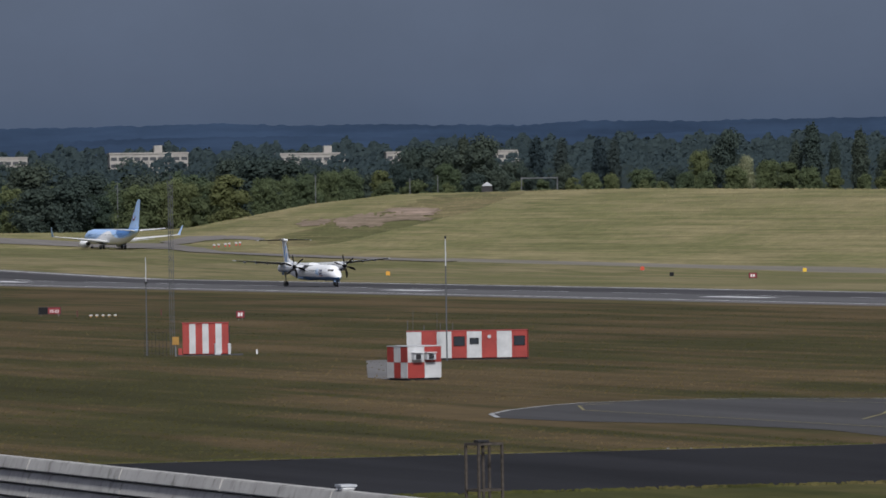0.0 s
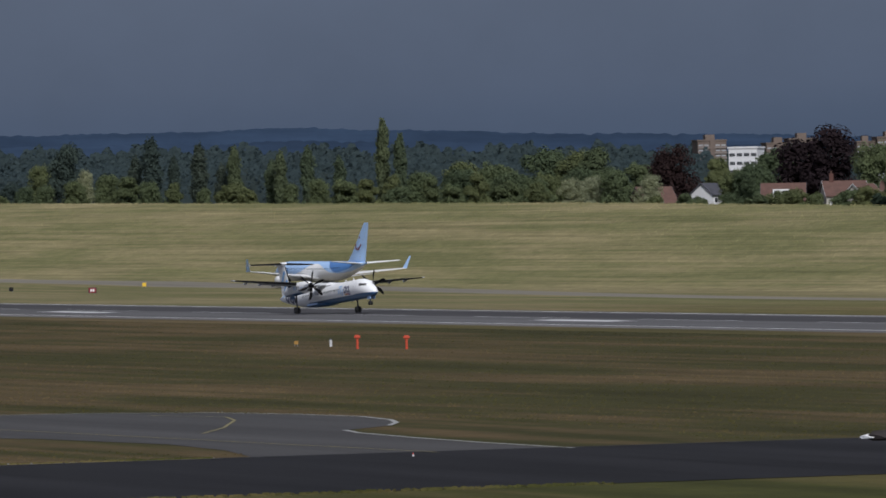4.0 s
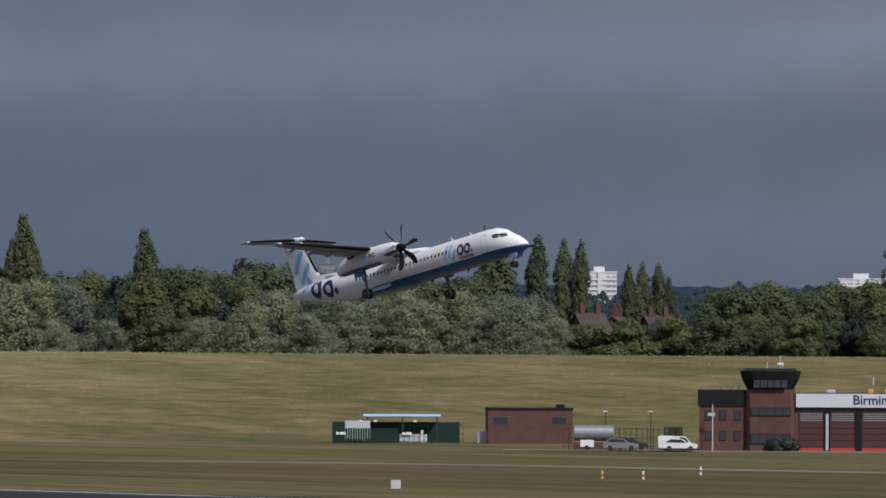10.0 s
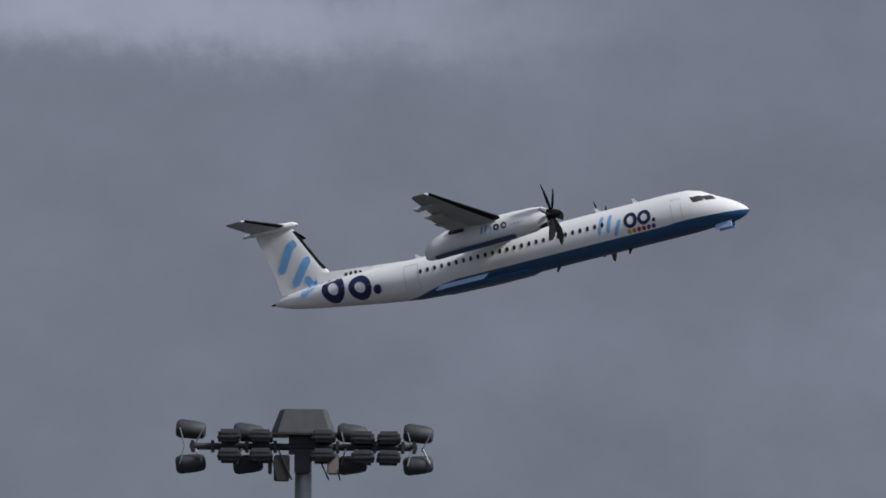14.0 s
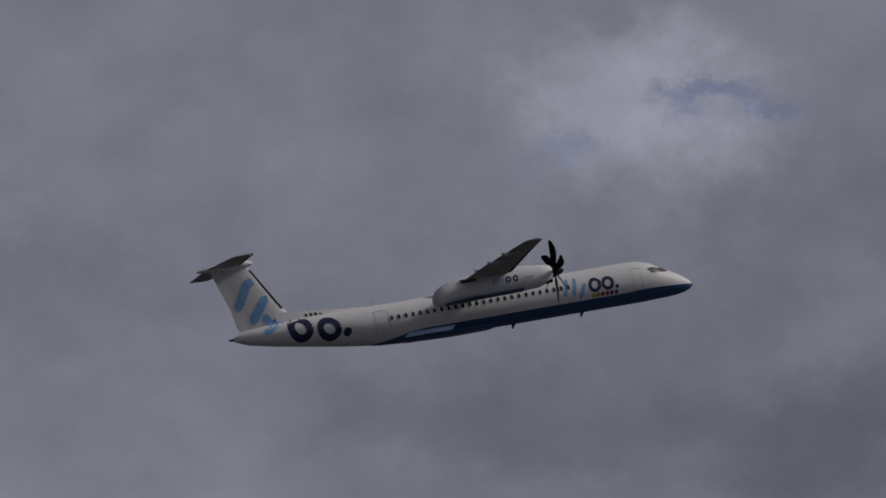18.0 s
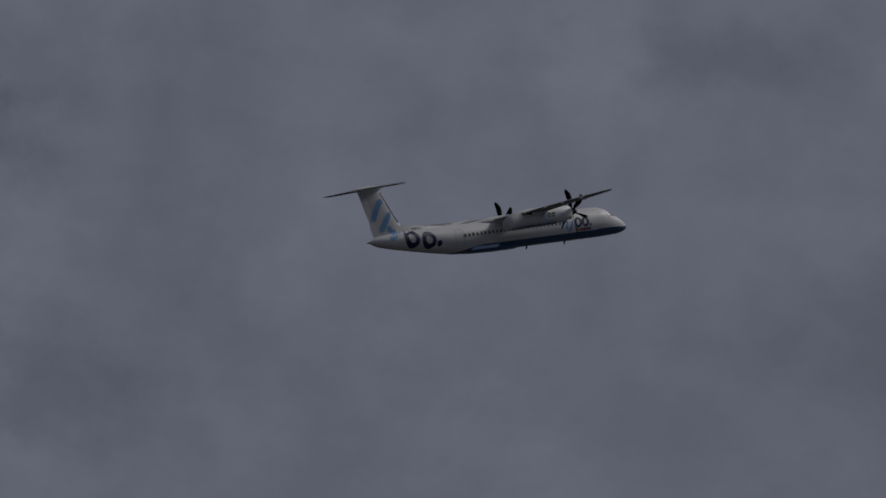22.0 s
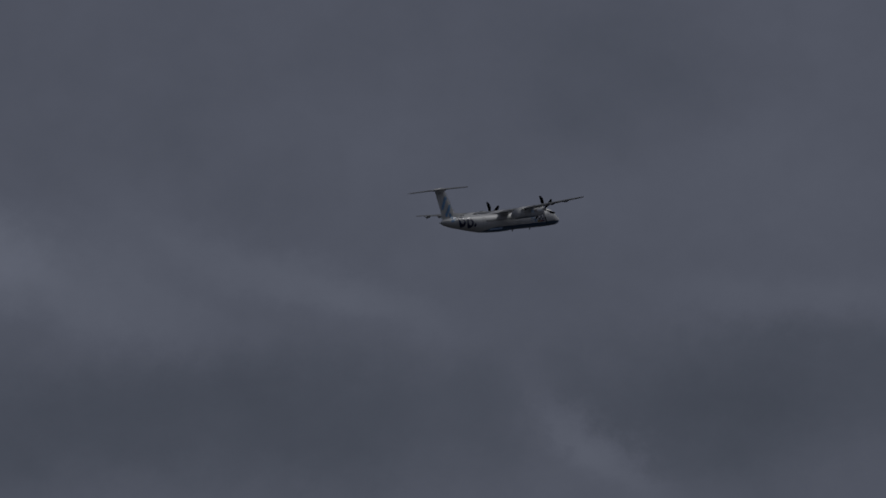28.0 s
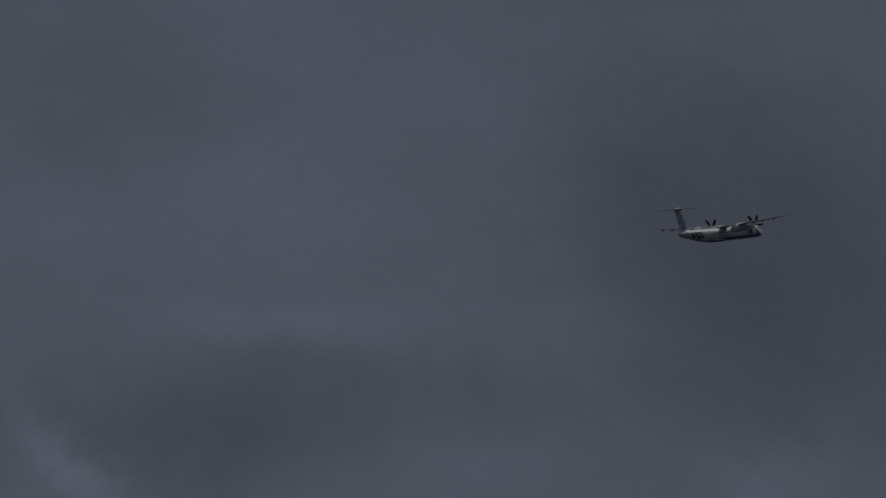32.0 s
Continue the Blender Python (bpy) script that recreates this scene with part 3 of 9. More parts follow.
M = dict(
    hay=grass("mown_hay_grass", (0.144, 0.134, 0.057), (0.208, 0.172, 0.086), far_tone=0.78),
    hay_tuft=grass("standing_hay_grass", (0.144, 0.134, 0.057), (0.208, 0.172, 0.086), standing=True, far_tone=0.78),
    # brown field grass, its colour also darkened for a cloud's shadow
    field_tuft=grass("cloud_dimmed_standing_grass", (0.044, 0.041, 0.015), (0.072, 0.053, 0.027), standing=True, uneven=1.6, gather=0.75),
    field=grass("cloud_dimmed_dry_grass", (0.046, 0.043, 0.016), (0.080, 0.058, 0.029), gather=0.75),
    verge=grass("green_verge_grass", (0.120, 0.112, 0.046), (0.176, 0.144, 0.074), far_tone=0.78),
    # greener grass, darkened with the shade of the gully
    gully=grass("shade_tinted_gully_grass", (0.096, 0.096, 0.042), (0.150, 0.126, 0.066)),
    lawn=grass("near_green_grass", (0.048, 0.050, 0.014), (0.076, 0.066, 0.024), gather=0.8),
    lawn_tuft=grass("edge_grass", (0.044, 0.045, 0.014), (0.080, 0.066, 0.028), standing=True, uneven=1.6),
    dry=grass("dry_verge_grass", (0.078, 0.068, 0.028), (0.108, 0.080, 0.044)),
    far=grass("far_fields", (0.05, 0.06, 0.03), (0.09, 0.09, 0.05)),
    # dark asphalt for ground out of view, chosen to dim bounced light
    apron=asphalt("unseen_ground_asphalt", (0.045, 0.045, 0.047)),
    tar=asphalt("taxiway_asphalt", (0.0150, 0.0146, 0.0158), 0.45),
    tar_old=asphalt("worn_asphalt", (0.058, 0.056, 0.055)),
    runway=runway_asphalt("runway_asphalt", (0.098, 0.095, 0.096), (0.046, 0.046, 0.050)),
    rubber=runway_asphalt("rubbered_asphalt", (0.052, 0.050, 0.051), (0.032, 0.032, 0.035)),
    shoulder=asphalt("shoulder_asphalt", (0.135, 0.130, 0.125), 0.2),
    kerb=plain("pale_kerb_paint", (0.30, 0.30, 0.29), 0.8, vary=0.2),
    window_grey=plain("cabin_window", (0.035, 0.037, 0.042), 0.2),
    tar_far=asphalt("far_taxiway_surface", (0.160, 0.146, 0.130), 0.2),
    tar_pale=asphalt("pale_taxiway_surface", (0.172, 0.156, 0.124), 0.15),
    fairing_grey=plain("dull_brown_grey_paint", (0.048, 0.042, 0.040), 0.7, vary=0.15),
    lamp_grey=plain("weathered_lamp_housing", (0.042, 0.044, 0.049), 0.6, vary=0.2, scale=6.0),
    line=plain("white_marking_paint", (0.60, 0.60, 0.59), 0.7, vary=0.2, scale=0.4),
    yellow_line=plain("yellow_marking_paint", (0.20, 0.17, 0.07), 0.7, vary=0.2, scale=0.6),
    white=plain("white_aircraft_paint", (0.80, 0.80, 0.79), 0.5, vary=0.04, scale=0.6),
    wing_grey=plain("dull_grey_wing_paint", (0.40, 0.41, 0.42), 0.85, vary=0.12, scale=0.8),
    blue=plain("blue_aircraft_paint", (0.022, 0.090, 0.205), 0.3, vary=0.08, scale=0.6),
    light_blue=plain("light_blue_paint", (0.20, 0.45, 0.78), 0.32, vary=0.05),
    navy=plain("navy_paint", (0.012, 0.02, 0.085), 0.35, vary=0.08),
    boot=plain("black_rubber_boot", (0.007, 0.007, 0.008), 0.7, vary=0.2),
    dark=plain("dark_metal", (0.032, 0.030, 0.030), 0.45, 0.3, vary=0.2),
    glass=plain("dark_window_glass", (0.030, 0.034, 0.040), 0.12, vary=0.1),
    cockpit_glass=plain("tinted_cockpit_glass", (0.050, 0.047, 0.043), 0.42, vary=0.1),
    mast_grey=plain("dull_mast_paint", (0.075, 0.078, 0.082), 0.7, vary=0.2),
    car_grey=plain("grey_car_paint", (0.17, 0.175, 0.18), 0.35),
    tile_dark=plain("dark_brown_roof_tile", (0.060, 0.040, 0.034), 0.85, vary=0.25, scale=0.8),
    steel=plain("grey_steel", (0.30, 0.31, 0.32), 0.45, 0.6, vary=0.15),
    tyre=plain("tyre_rubber", (0.014, 0.014, 0.014), 0.8, vary=0.2),
    grey=plain("light_grey_paint", (0.42, 0.43, 0.44), 0.5, vary=0.08),
    orange=plain("orange_paint", (0.45, 0.060, 0.024), 0.5),
    ochre=plain("weathered_ochre_paint", (0.28, 0.15, 0.025), 0.6),
    amber=plain("amber_paint", (0.55, 0.27, 0.03), 0.5),
    red=plain("red_paint", (0.42, 0.035, 0.022), 0.5, vary=0.12),
    sign_red=plain("sign_red", (0.175, 0.012, 0.016), 0.5),
    hut_white=plain("weathered_white_panel", (0.45, 0.45, 0.445), 0.6, vary=0.15, scale=0.9),
    hut_red=plain("weathered_red_panel", (0.27, 0.032, 0.024), 0.6, vary=0.16, scale=0.9),
    board_white=plain("grey_white_board", (0.50, 0.51, 0.53), 0.5, vary=0.03, scale=0.3),
    tower_band=plain("pale_balcony_concrete", (0.165, 0.138, 0.122), 0.85, vary=0.1),
    sign_white=plain("sign_white", (0.66, 0.655, 0.64), 0.5),
    black=plain("black_paint", (0.012, 0.012, 0.013), 0.5),
    violet=plain("violet_paint", (0.10, 0.03, 0.16), 0.5),
    yellow=plain("yellow_paint", (0.62, 0.40, 0.03), 0.5),
    sky_blue=plain("sky_blue_paint", (0.40, 0.58, 0.86), 0.3, vary=0.05),
    mid_blue=plain("mid_blue_paint", (0.08, 0.20, 0.46), 0.3, vary=0.05),
    bark=plain("bark", (0.09, 0.07, 0.05), 0.9, vary=0.3, scale=1.5, grain=0.4),
    brick_red=plain("red_brick", (0.086, 0.037, 0.028), 0.9, vary=0.2, scale=0.7, grain=0.3),
    flats_wall=plain("weathered_pale_render", (0.30, 0.28, 0.25), 0.9, vary=0.15, scale=0.3),
    cream=plain("cream_render", (0.40, 0.375, 0.32), 0.85, vary=0.1),
    tower_white=plain("white_cladding", (0.40, 0.41, 0.43), 0.7, vary=0.07, scale=0.2),
    tower_bright=plain("bright_white_cladding", (0.56, 0.555, 0.56), 0.7, vary=0.06, scale=0.2),
    tower_brown=plain("brown_concrete", (0.125, 0.094, 0.076), 0.85, vary=0.12, scale=0.2),
    tile=plain("red_roof_tile", (0.095, 0.049, 0.037), 0.85, vary=0.2, scale=0.8),
    slate=plain("dark_slate", (0.055, 0.055, 0.065), 0.7, vary=0.2, scale=0.8),
    cast_concrete=stained("run_stained_cast_concrete", (0.40, 0.385, 0.36)),
    earth=grass("bare_earth", (0.175, 0.138, 0.100), (0.265, 0.200, 0.160)),
    rust=plain("rusty_steel", (0.062, 0.050, 0.040), 0.8, 0.2, vary=0.5, scale=4.0),
    leaf=leaves("broad_leaves", (0.080, 0.101, 0.060), (0.142, 0.172, 0.092)),
    leaf_light=leaves("light_leaves", (0.086, 0.104, 0.056), (0.150, 0.174, 0.090)),
    leaf_silver=leaves("silver_leaves", (0.150, 0.172, 0.116), (0.300, 0.330, 0.240)),
    leaf_dark=leaves("dark_needles", (0.044, 0.062, 0.046), (0.088, 0.116, 0.080)),
    leaf_copper=leaves("copper_leaves", (0.024, 0.017, 0.020), (0.040, 0.025, 0.028)),
    leaf_gold=leaves("golden_leaves", (0.150, 0.145, 0.035), (0.300, 0.270, 0.075)),
    leaf_poplar=leaves("poplar_leaves", (0.072, 0.094, 0.060), (0.140, 0.168, 0.098)),
    # two leaf colours with the haze over distant trees mixed in
    leaf_mist=leaves("haze_tinted_leaves", (0.048, 0.066, 0.062), (0.080, 0.104, 0.090)),
    leaf_far=leaves("deep_haze_tinted_leaves", (0.037, 0.054, 0.063), (0.052, 0.072, 0.080)),
)


# the base colour given here already has the haze of distance in it
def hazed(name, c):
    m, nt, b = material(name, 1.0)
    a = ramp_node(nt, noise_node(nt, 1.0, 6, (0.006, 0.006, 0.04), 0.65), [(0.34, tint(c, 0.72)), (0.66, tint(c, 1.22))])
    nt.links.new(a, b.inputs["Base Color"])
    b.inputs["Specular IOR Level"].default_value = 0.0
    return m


for _k, _v in (("fairing_grey", 0.0), ("wing_grey", 0.1), ("boot", 0.1), ("grey", 0.1), ("white", 0.25)):
    M[_k].node_tree.nodes["Principled BSDF"].inputs["Specular IOR Level"].default_value = _v
M["hill"] = hazed("haze_tinted_hill", (0.031, 0.049, 0.082))
M["flat_glass"] = plain("shaded_window_glass", (0.05, 0.052, 0.056), 0.4)
# the next three have distance haze painted into their base colour
M["far_glass"] = plain("haze_paled_window_glass", (0.27, 0.275, 0.285), 0.4)
M["haze_steel"] = plain("haze_tinted_steel", (0.17, 0.20, 0.25), 0.9)
M["haze_wall"] = plain("haze_tinted_wall", (0.155, 0.158, 0.17), 0.9, vary=0.08)
M["sign_letter"] = plain("dulled_sign_letter", (0.34, 0.34, 0.335), 0.6, vary=0.1)
M["tile_orange"] = plain("orange_red_roof_tile", (0.165, 0.066, 0.044), 0.85, vary=0.2, scale=0.8)
M["pole_grey"] = plain("dull_pale_pole", (0.11, 0.115, 0.12), 0.8, vary=0.1)


# ---- building blocks ----
def empty(name, m, label, category, group="", kind=""):
    ob = new(name)
    ob.matrix_basis = m
    return tagged(ob, label, category, group, kind)


def obj(name, bm, mat, parent=None, smooth=False):
    if smooth:
        for e in bm.edges:
            e.smooth = len(e.link_faces) < 2 or e.calc_face_angle(0) < 0.75
    me = bpy.data.meshes.new(name)
    bm.to_mesh(me)
    bm.free()
    return obj_mesh(name, me, mat, parent, smooth)


def obj_mesh(name, me, mat, parent=None, smooth=False):
    if mat is not None and not me.materials:
        me.materials.append(mat)
    if smooth:
        me.polygons.foreach_set("use_smooth", [True] * len(me.polygons))
    ob = new(name, me)
    if parent is not None:
        ob.parent = parent
    return ob


def part(name, bm, mat, parent, label="", smooth=False, at=None):
    ob = obj(name, bm, mat, parent, smooth)
    if at is not None:
        ob.matrix_basis = at
    if label:
        ob["label"] = label
    return ob


def again(ob, at, name=""):
    """Another piece on the same mesh under the same thing."""
    o = ob.copy()
    scene.collection.objects.link(o)
    o.parent = ob.parent
    o.matrix_basis = at
    return o


def box(bm, x0, x1, y0, y1, z0, z1, bevel=0.0):
    v = [bm.verts.new(p) for p in ((x0, y0, z0), (x1, y0, z0), (x1, y1, z0), (x0, y1, z0), (x0, y0, z1), (x1, y0, z1), (x1, y1, z1), (x0, y1, z1))]
    f = [bm.faces.new([v[i] for i in q]) for q in ((3, 2, 1, 0), (4, 5, 6, 7), (0, 1, 5, 4), (1, 2, 6, 5), (2, 3, 7, 6), (3, 0, 4, 7))]
    if bevel:
        es = list({e for q in f for e in q.edges})
        bmesh.ops.bevel(bm, geom=es, offset=bevel, segments=2, affect="EDGES")
    return bm


def boxed(*a, **k):
    return box(bmesh.new(), *a, **k)


def prism(bm, pts, y0, y1, axis="y"):
    """A polygon in x,z (or x,y for axis z; y,z for axis x) drawn out along the axis."""
    def P(p, d):
        return (p[0], d, p[1]) if axis == "y" else ((p[0], p[1], d) if axis == "z" else (d, p[0], p[1]))
    a, b = [bm.verts.new(P(p, y0)) for p in pts], [bm.verts.new(P(p, y1)) for p in pts]
    bm.faces.new(a)
    bm.faces.new(b[::-1])
    n = len(pts)
    for i in range(n):
        bm.faces.new((a[i], b[i], b[(i + 1) % n], a[(i + 1) % n]))
    bmesh.ops.recalc_face_normals(bm, faces=bm.faces)
    return bm


def tube(bm, p, q, r0, r1=None, seg=10):
    r1 = r0 if r1 is None else r1
    p, q = Vector(p), Vector(q)
    d = q - p
    m = Matrix.Translation((p + q) / 2) @ d.to_track_quat("Z", "Y").to_matrix().to_4x4()
    bmesh.ops.create_cone(bm, cap_ends=True, segments=seg, radius1=r0, radius2=r1, depth=d.length, matrix=m)
    return bm


def rod(p, q, r0, r1=None, seg=10):
    return tube(bmesh.new(), p, q, r0, r1, seg)


def loft(bm, rings, close=True):
    """Skin a list of equal rings of points; caps the ends."""
    vs = [[bm.verts.new(p) for p in r] for r in rings]
    n = len(rings[0])
    for a, b in zip(vs, vs[1:]):
        for i in range(n):
            j = (i + 1) % n
            bm.faces.new((a[i], a[j], b[j], b[i]))
    if close:
        bm.faces.new(vs[0][::-1])
        bm.faces.new(vs[-1])
    bmesh.ops.recalc_face_normals(bm, faces=bm.faces)
    return bm


AIRFOIL = [(0.0, 0.0), (0.04, 0.042), (0.14, 0.075), (0.32, 0.088), (0.58, 0.062), (0.82, 0.026), (1.0, 0.004),
           (1.0, -0.004), (0.82, -0.012), (0.58, -0.030), (0.32, -0.045), (0.14, -0.042), (0.04, -0.026)]


def wing_mesh(stations, upright=False, c0=0.0, c1=1.0):
    """Stations of (span, leading edge x, chord, height, thickness factor); part of the chord from c0 to c1."""
    up, low = AIRFOIL[:7], [AIRFOIL[0]] + AIRFOIL[:6:-1]
    cs = [c0 + (c1 - c0) * (1 - math.cos(math.pi * i / 16)) for i in range(9)]
    prof = [(c, lerp_table(up, c)) for c in cs] + [(c, lerp_table(low, c)) for c in cs[::-1] if c > 0.001]
    if upright:
        prof = [(c, math.copysign((lerp_table(up, c) - lerp_table(low, c)) / 2, t)) for c, t in prof]
    rings = []
    for s, le, ch, z, th in stations:
        rings.append([(le - ch * c, t * ch * th, s) if upright else (le - ch * c, s, z + t * ch * th) for c, t in prof])
    return loft(bmesh.new(), rings)


def polar(az, d):
    a = radians(az)
    return d * math.sin(a), d * math.cos(a)


def lerp_table(tab, v):
    return float(np.interp(v, [p[0] for p in tab], [p[1] for p in tab]))


# ---- ground: one sheet, with the grass bank beyond the runway ----
CREST_D = [(-76, 2150), (-73.5, 2100), (-70, 1900), (-66, 1600), (-63, 1420), (-60, 1290), (-57, 1235), (-54, 1230), (-47, 1215), (-38, 1190)]
FOOT_D = [(-76, 1950), (-73.5, 1900), (-70, 1640), (-66, 1380), (-63, 1235), (-60, 1122), (-57, 1060), (-54, 1072), (-38, 1075)]
CREST_EL = [(-76, -0.19), (-74, -0.20), (-73.56, -0.18), (-73.1, -0.10), (-72.6, -0.01), (-72, 0.05), (-71.4, 0.07), (-70, 0.07), (-68.3, 0.04), (-65.6, 0.0),
            (-62.6, -0.08), (-60, -0.12), (-57.2, -0.145), (-54, -0.16), (-50, -0.17), (-46, -0.18), (-42, -0.15), (-36, -0.15)]


def smooth01(t):
    t = min(1.0, max(0.0, t))
    return t * t * (3 - 2 * t)


def base_z(x, y):
    z = -1.0 * smooth01((y - 425) / 130)
    return z + max(0.0, -1430 - x) * 0.0108 * smooth01((y + 200) / 300)


def fold_drop(x, y):
    """A gully behind a shoulder of the bank."""
    back = -1777 - 1.4 * max(0.0, y - 600) - x
    return 2.6 * smooth01(back / 16) * smooth01((84 - back) / 60) * smooth01((y - 554) / 16) * smooth01((640 - y) / 30)


def ground_z(x, y):
    d, az = math.hypot(x, y), math.degrees(math.atan2(x, y))
    b = base_z(x, y)
    on = smooth01((az + 84) / 6) * smooth01((-24 - az) / 8)
    if on <= 0 or d < 900:
        return b if d < 2400 else b * smooth01((4000 - d) / 1600)
    f, c = lerp_table(FOOT_D, az), lerp_table(CREST_D, az)
    top = H + c * math.tan(radians(lerp_table(CREST_EL, az)))
    z = b + (top - b) * on * smooth01((d - f) / (c - f)) ** 0.85
    if -1900 < x < -1750 and y > 550:
        z -= fold_drop(x, y)
    if d > c:
        z -= on * (2.6 * smooth01((d - c) / 35) + 0.003 * (d - c))
    return z


def make_ground():
    azs = [-180 + 6 * i for i in range(17)] + [-84 + 0.25 * i for i in range(241)] + [-73 + 0.0625 * i for i in range(33)] + [-20 + 8 * i for i in range(25)]
    azs = sorted(set(azs))
    ds = [0.5, 40, 90, 150, 220, 300] + [340 + 20 * i for i in range(30)] + [940 + 12 * i for i in range(104)] + [1846 + 12 * i for i in range(10)] + [2200, 2260, 2350, 2500, 2800, 3200, 3800, 4400, 4950]
    ds.sort()
    vs, fs, mi = [], [], []
    for a in azs:
        for d in ds:
            x, y = polar(a, d)
            vs.append((x, y, ground_z(x, y)))
    n = len(ds)
    for i in range(len(azs)):
        j = (i + 1) % len(azs)
        mid = azs[i]
        foot = lerp_table(FOOT_D, mid)
        for k in range(n - 1):
            fs.append((i * n + k, j * n + k, j * n + k + 1, i * n + k + 1))
            d = (ds[k] + ds[k + 1]) / 2
            x, y = polar(mid, d)
            m = 7 if x > -384 else 0
            if -82 < mid < -26 and d > foot - 12:
                m = 1 if d < lerp_table(CREST_D, mid) + 60 else 2
                # shade behind the fold is put into a darker grass colour
                if -1900 < x < -1750 and fold_drop(x, y) > 0.5:
                    m = 6
            # out of view: dark ground added to cut bounce on the aircraft
            elif x > -330 and (y < 95 or mid > -30):
                m = 4
            elif y > RUN_Y + 10:
                m = 3 if x < -330 else 5
            mi.append(m)
    # close the middle under the lens
    vs.append((0.0, 0.0, 0.0))
    for i in range(len(azs)):
        fs.append((len(vs) - 1, ((i + 1) % len(azs)) * n, i * n))
        mi.append(4)
    me = bpy.data.meshes.new("ground")
    me.from_pydata(vs, [], fs)
    for k in ("field", "hay", "far", "verge", "apron", "dry", "gully", "lawn"):
        me.materials.append(M[k])
    me.polygons.foreach_set("material_index", mi)
    me.polygons.foreach_set("use_smooth", [True] * len(fs))
    ob = new("ground", me)
    tagged(ob, "dry brown-green airfield grass rising to a pale mown bank", "ground", kind="structure")


make_ground()


def strip(name, x0, x1, y0, y1, lift, mat, step=25.0, parent=None):
    """A level paved sheet laid over the ground."""
    nx = max(1, int(abs(x1 - x0) / step))
    bm = bmesh.new()
    rows = []
    for i in range(nx + 1):
        x = x0 + (x1 - x0) * i / nx
        rows.append([bm.verts.new((x, y, base_z(x, y) + lift)) for y in (y0, y1)])
    for a, b in zip(rows, rows[1:]):
        bm.faces.new((a[0], b[0], b[1], a[1]))
    bmesh.ops.recalc_face_normals(bm, faces=bm.faces)
    return obj(name, bm, mat, parent)


def make_runway():
    r = strip("runway", -2300, 1800, RUN_Y - 27.5, RUN_Y + 25.5, 0.03, M["shoulder"])
    tagged(r, "long grey asphalt runway with white edge lines", "runway", kind="structure")
    v = strip("near_verge", -2300, 1800, RUN_Y - 38, RUN_Y - 26.5, 0.015, M["dry"])
    tagged(v, "strip of greener grass along the runway", "verge", kind="structure")
    strip("runway_surface", -2300, 1800, RUN_Y - 22.5, RUN_Y + 22.5, 0.05, M["runway"], parent=r)
    strip("rubbered_strip", -2300, 1800, RUN_Y + 1.0, RUN_Y + 18, 0.06, M["rubber"], parent=r)
    for y in (RUN_Y - 22.0, RUN_Y + 22.0):
        strip("edge_line", -2300, 1800, y - 0.45, y + 0.45, 0.075, M["line"], parent=r)
    for i in range(40):
        x = -1500 + 50 * i
        strip("centre_line_dash", x, x + 30, RUN_Y - 0.25, RUN_Y + 0.25, 0.075, M["line"], 15, parent=r)
    for x in (-1437, -1187, -1036, -861):
        strip("touchdown_mark", x, x + 24, RUN_Y - 10, RUN_Y - 6, 0.075, M["line"], 12, parent=r)


make_runway()


def outline_sheet(name, pts, lift, mat, label="", category="", parent=None):
    bm = bmesh.new()
    f = bm.faces.new([bm.verts.new((x, y, base_z(x, y) + lift)) for x, y in pts])
    if f.normal.z < 0:
        f.normal_flip()
    bmesh.ops.triangulate(bm, faces=bm.faces[:])
    ob = obj(name, bm, mat, parent)
    if label:
        tagged(ob, label, category, kind="structure")
    return ob


def ribbon(name, pts, w, lift, mat, parent=None):
    """A painted line or kerb of width w along points."""
    bm = bmesh.new()
    rows = []
    for i, p in enumerate(pts):
        a, b = Vector(pts[max(0, i - 1)]), Vector(pts[min(len(pts) - 1, i + 1)])
        n = Vector((-(b - a).y, (b - a).x)).normalized() * w / 2
        rows.append([bm.verts.new((p[0] + s * n.x, p[1] + s * n.y, base_z(*p) + lift)) for s in (-1, 1)])
    for a, b in zip(rows, rows[1:]):
        bm.faces.new((a[0], b[0], b[1], a[1]))
    bmesh.ops.recalc_face_normals(bm, faces=bm.faces)
    return obj(name, bm, mat, parent)


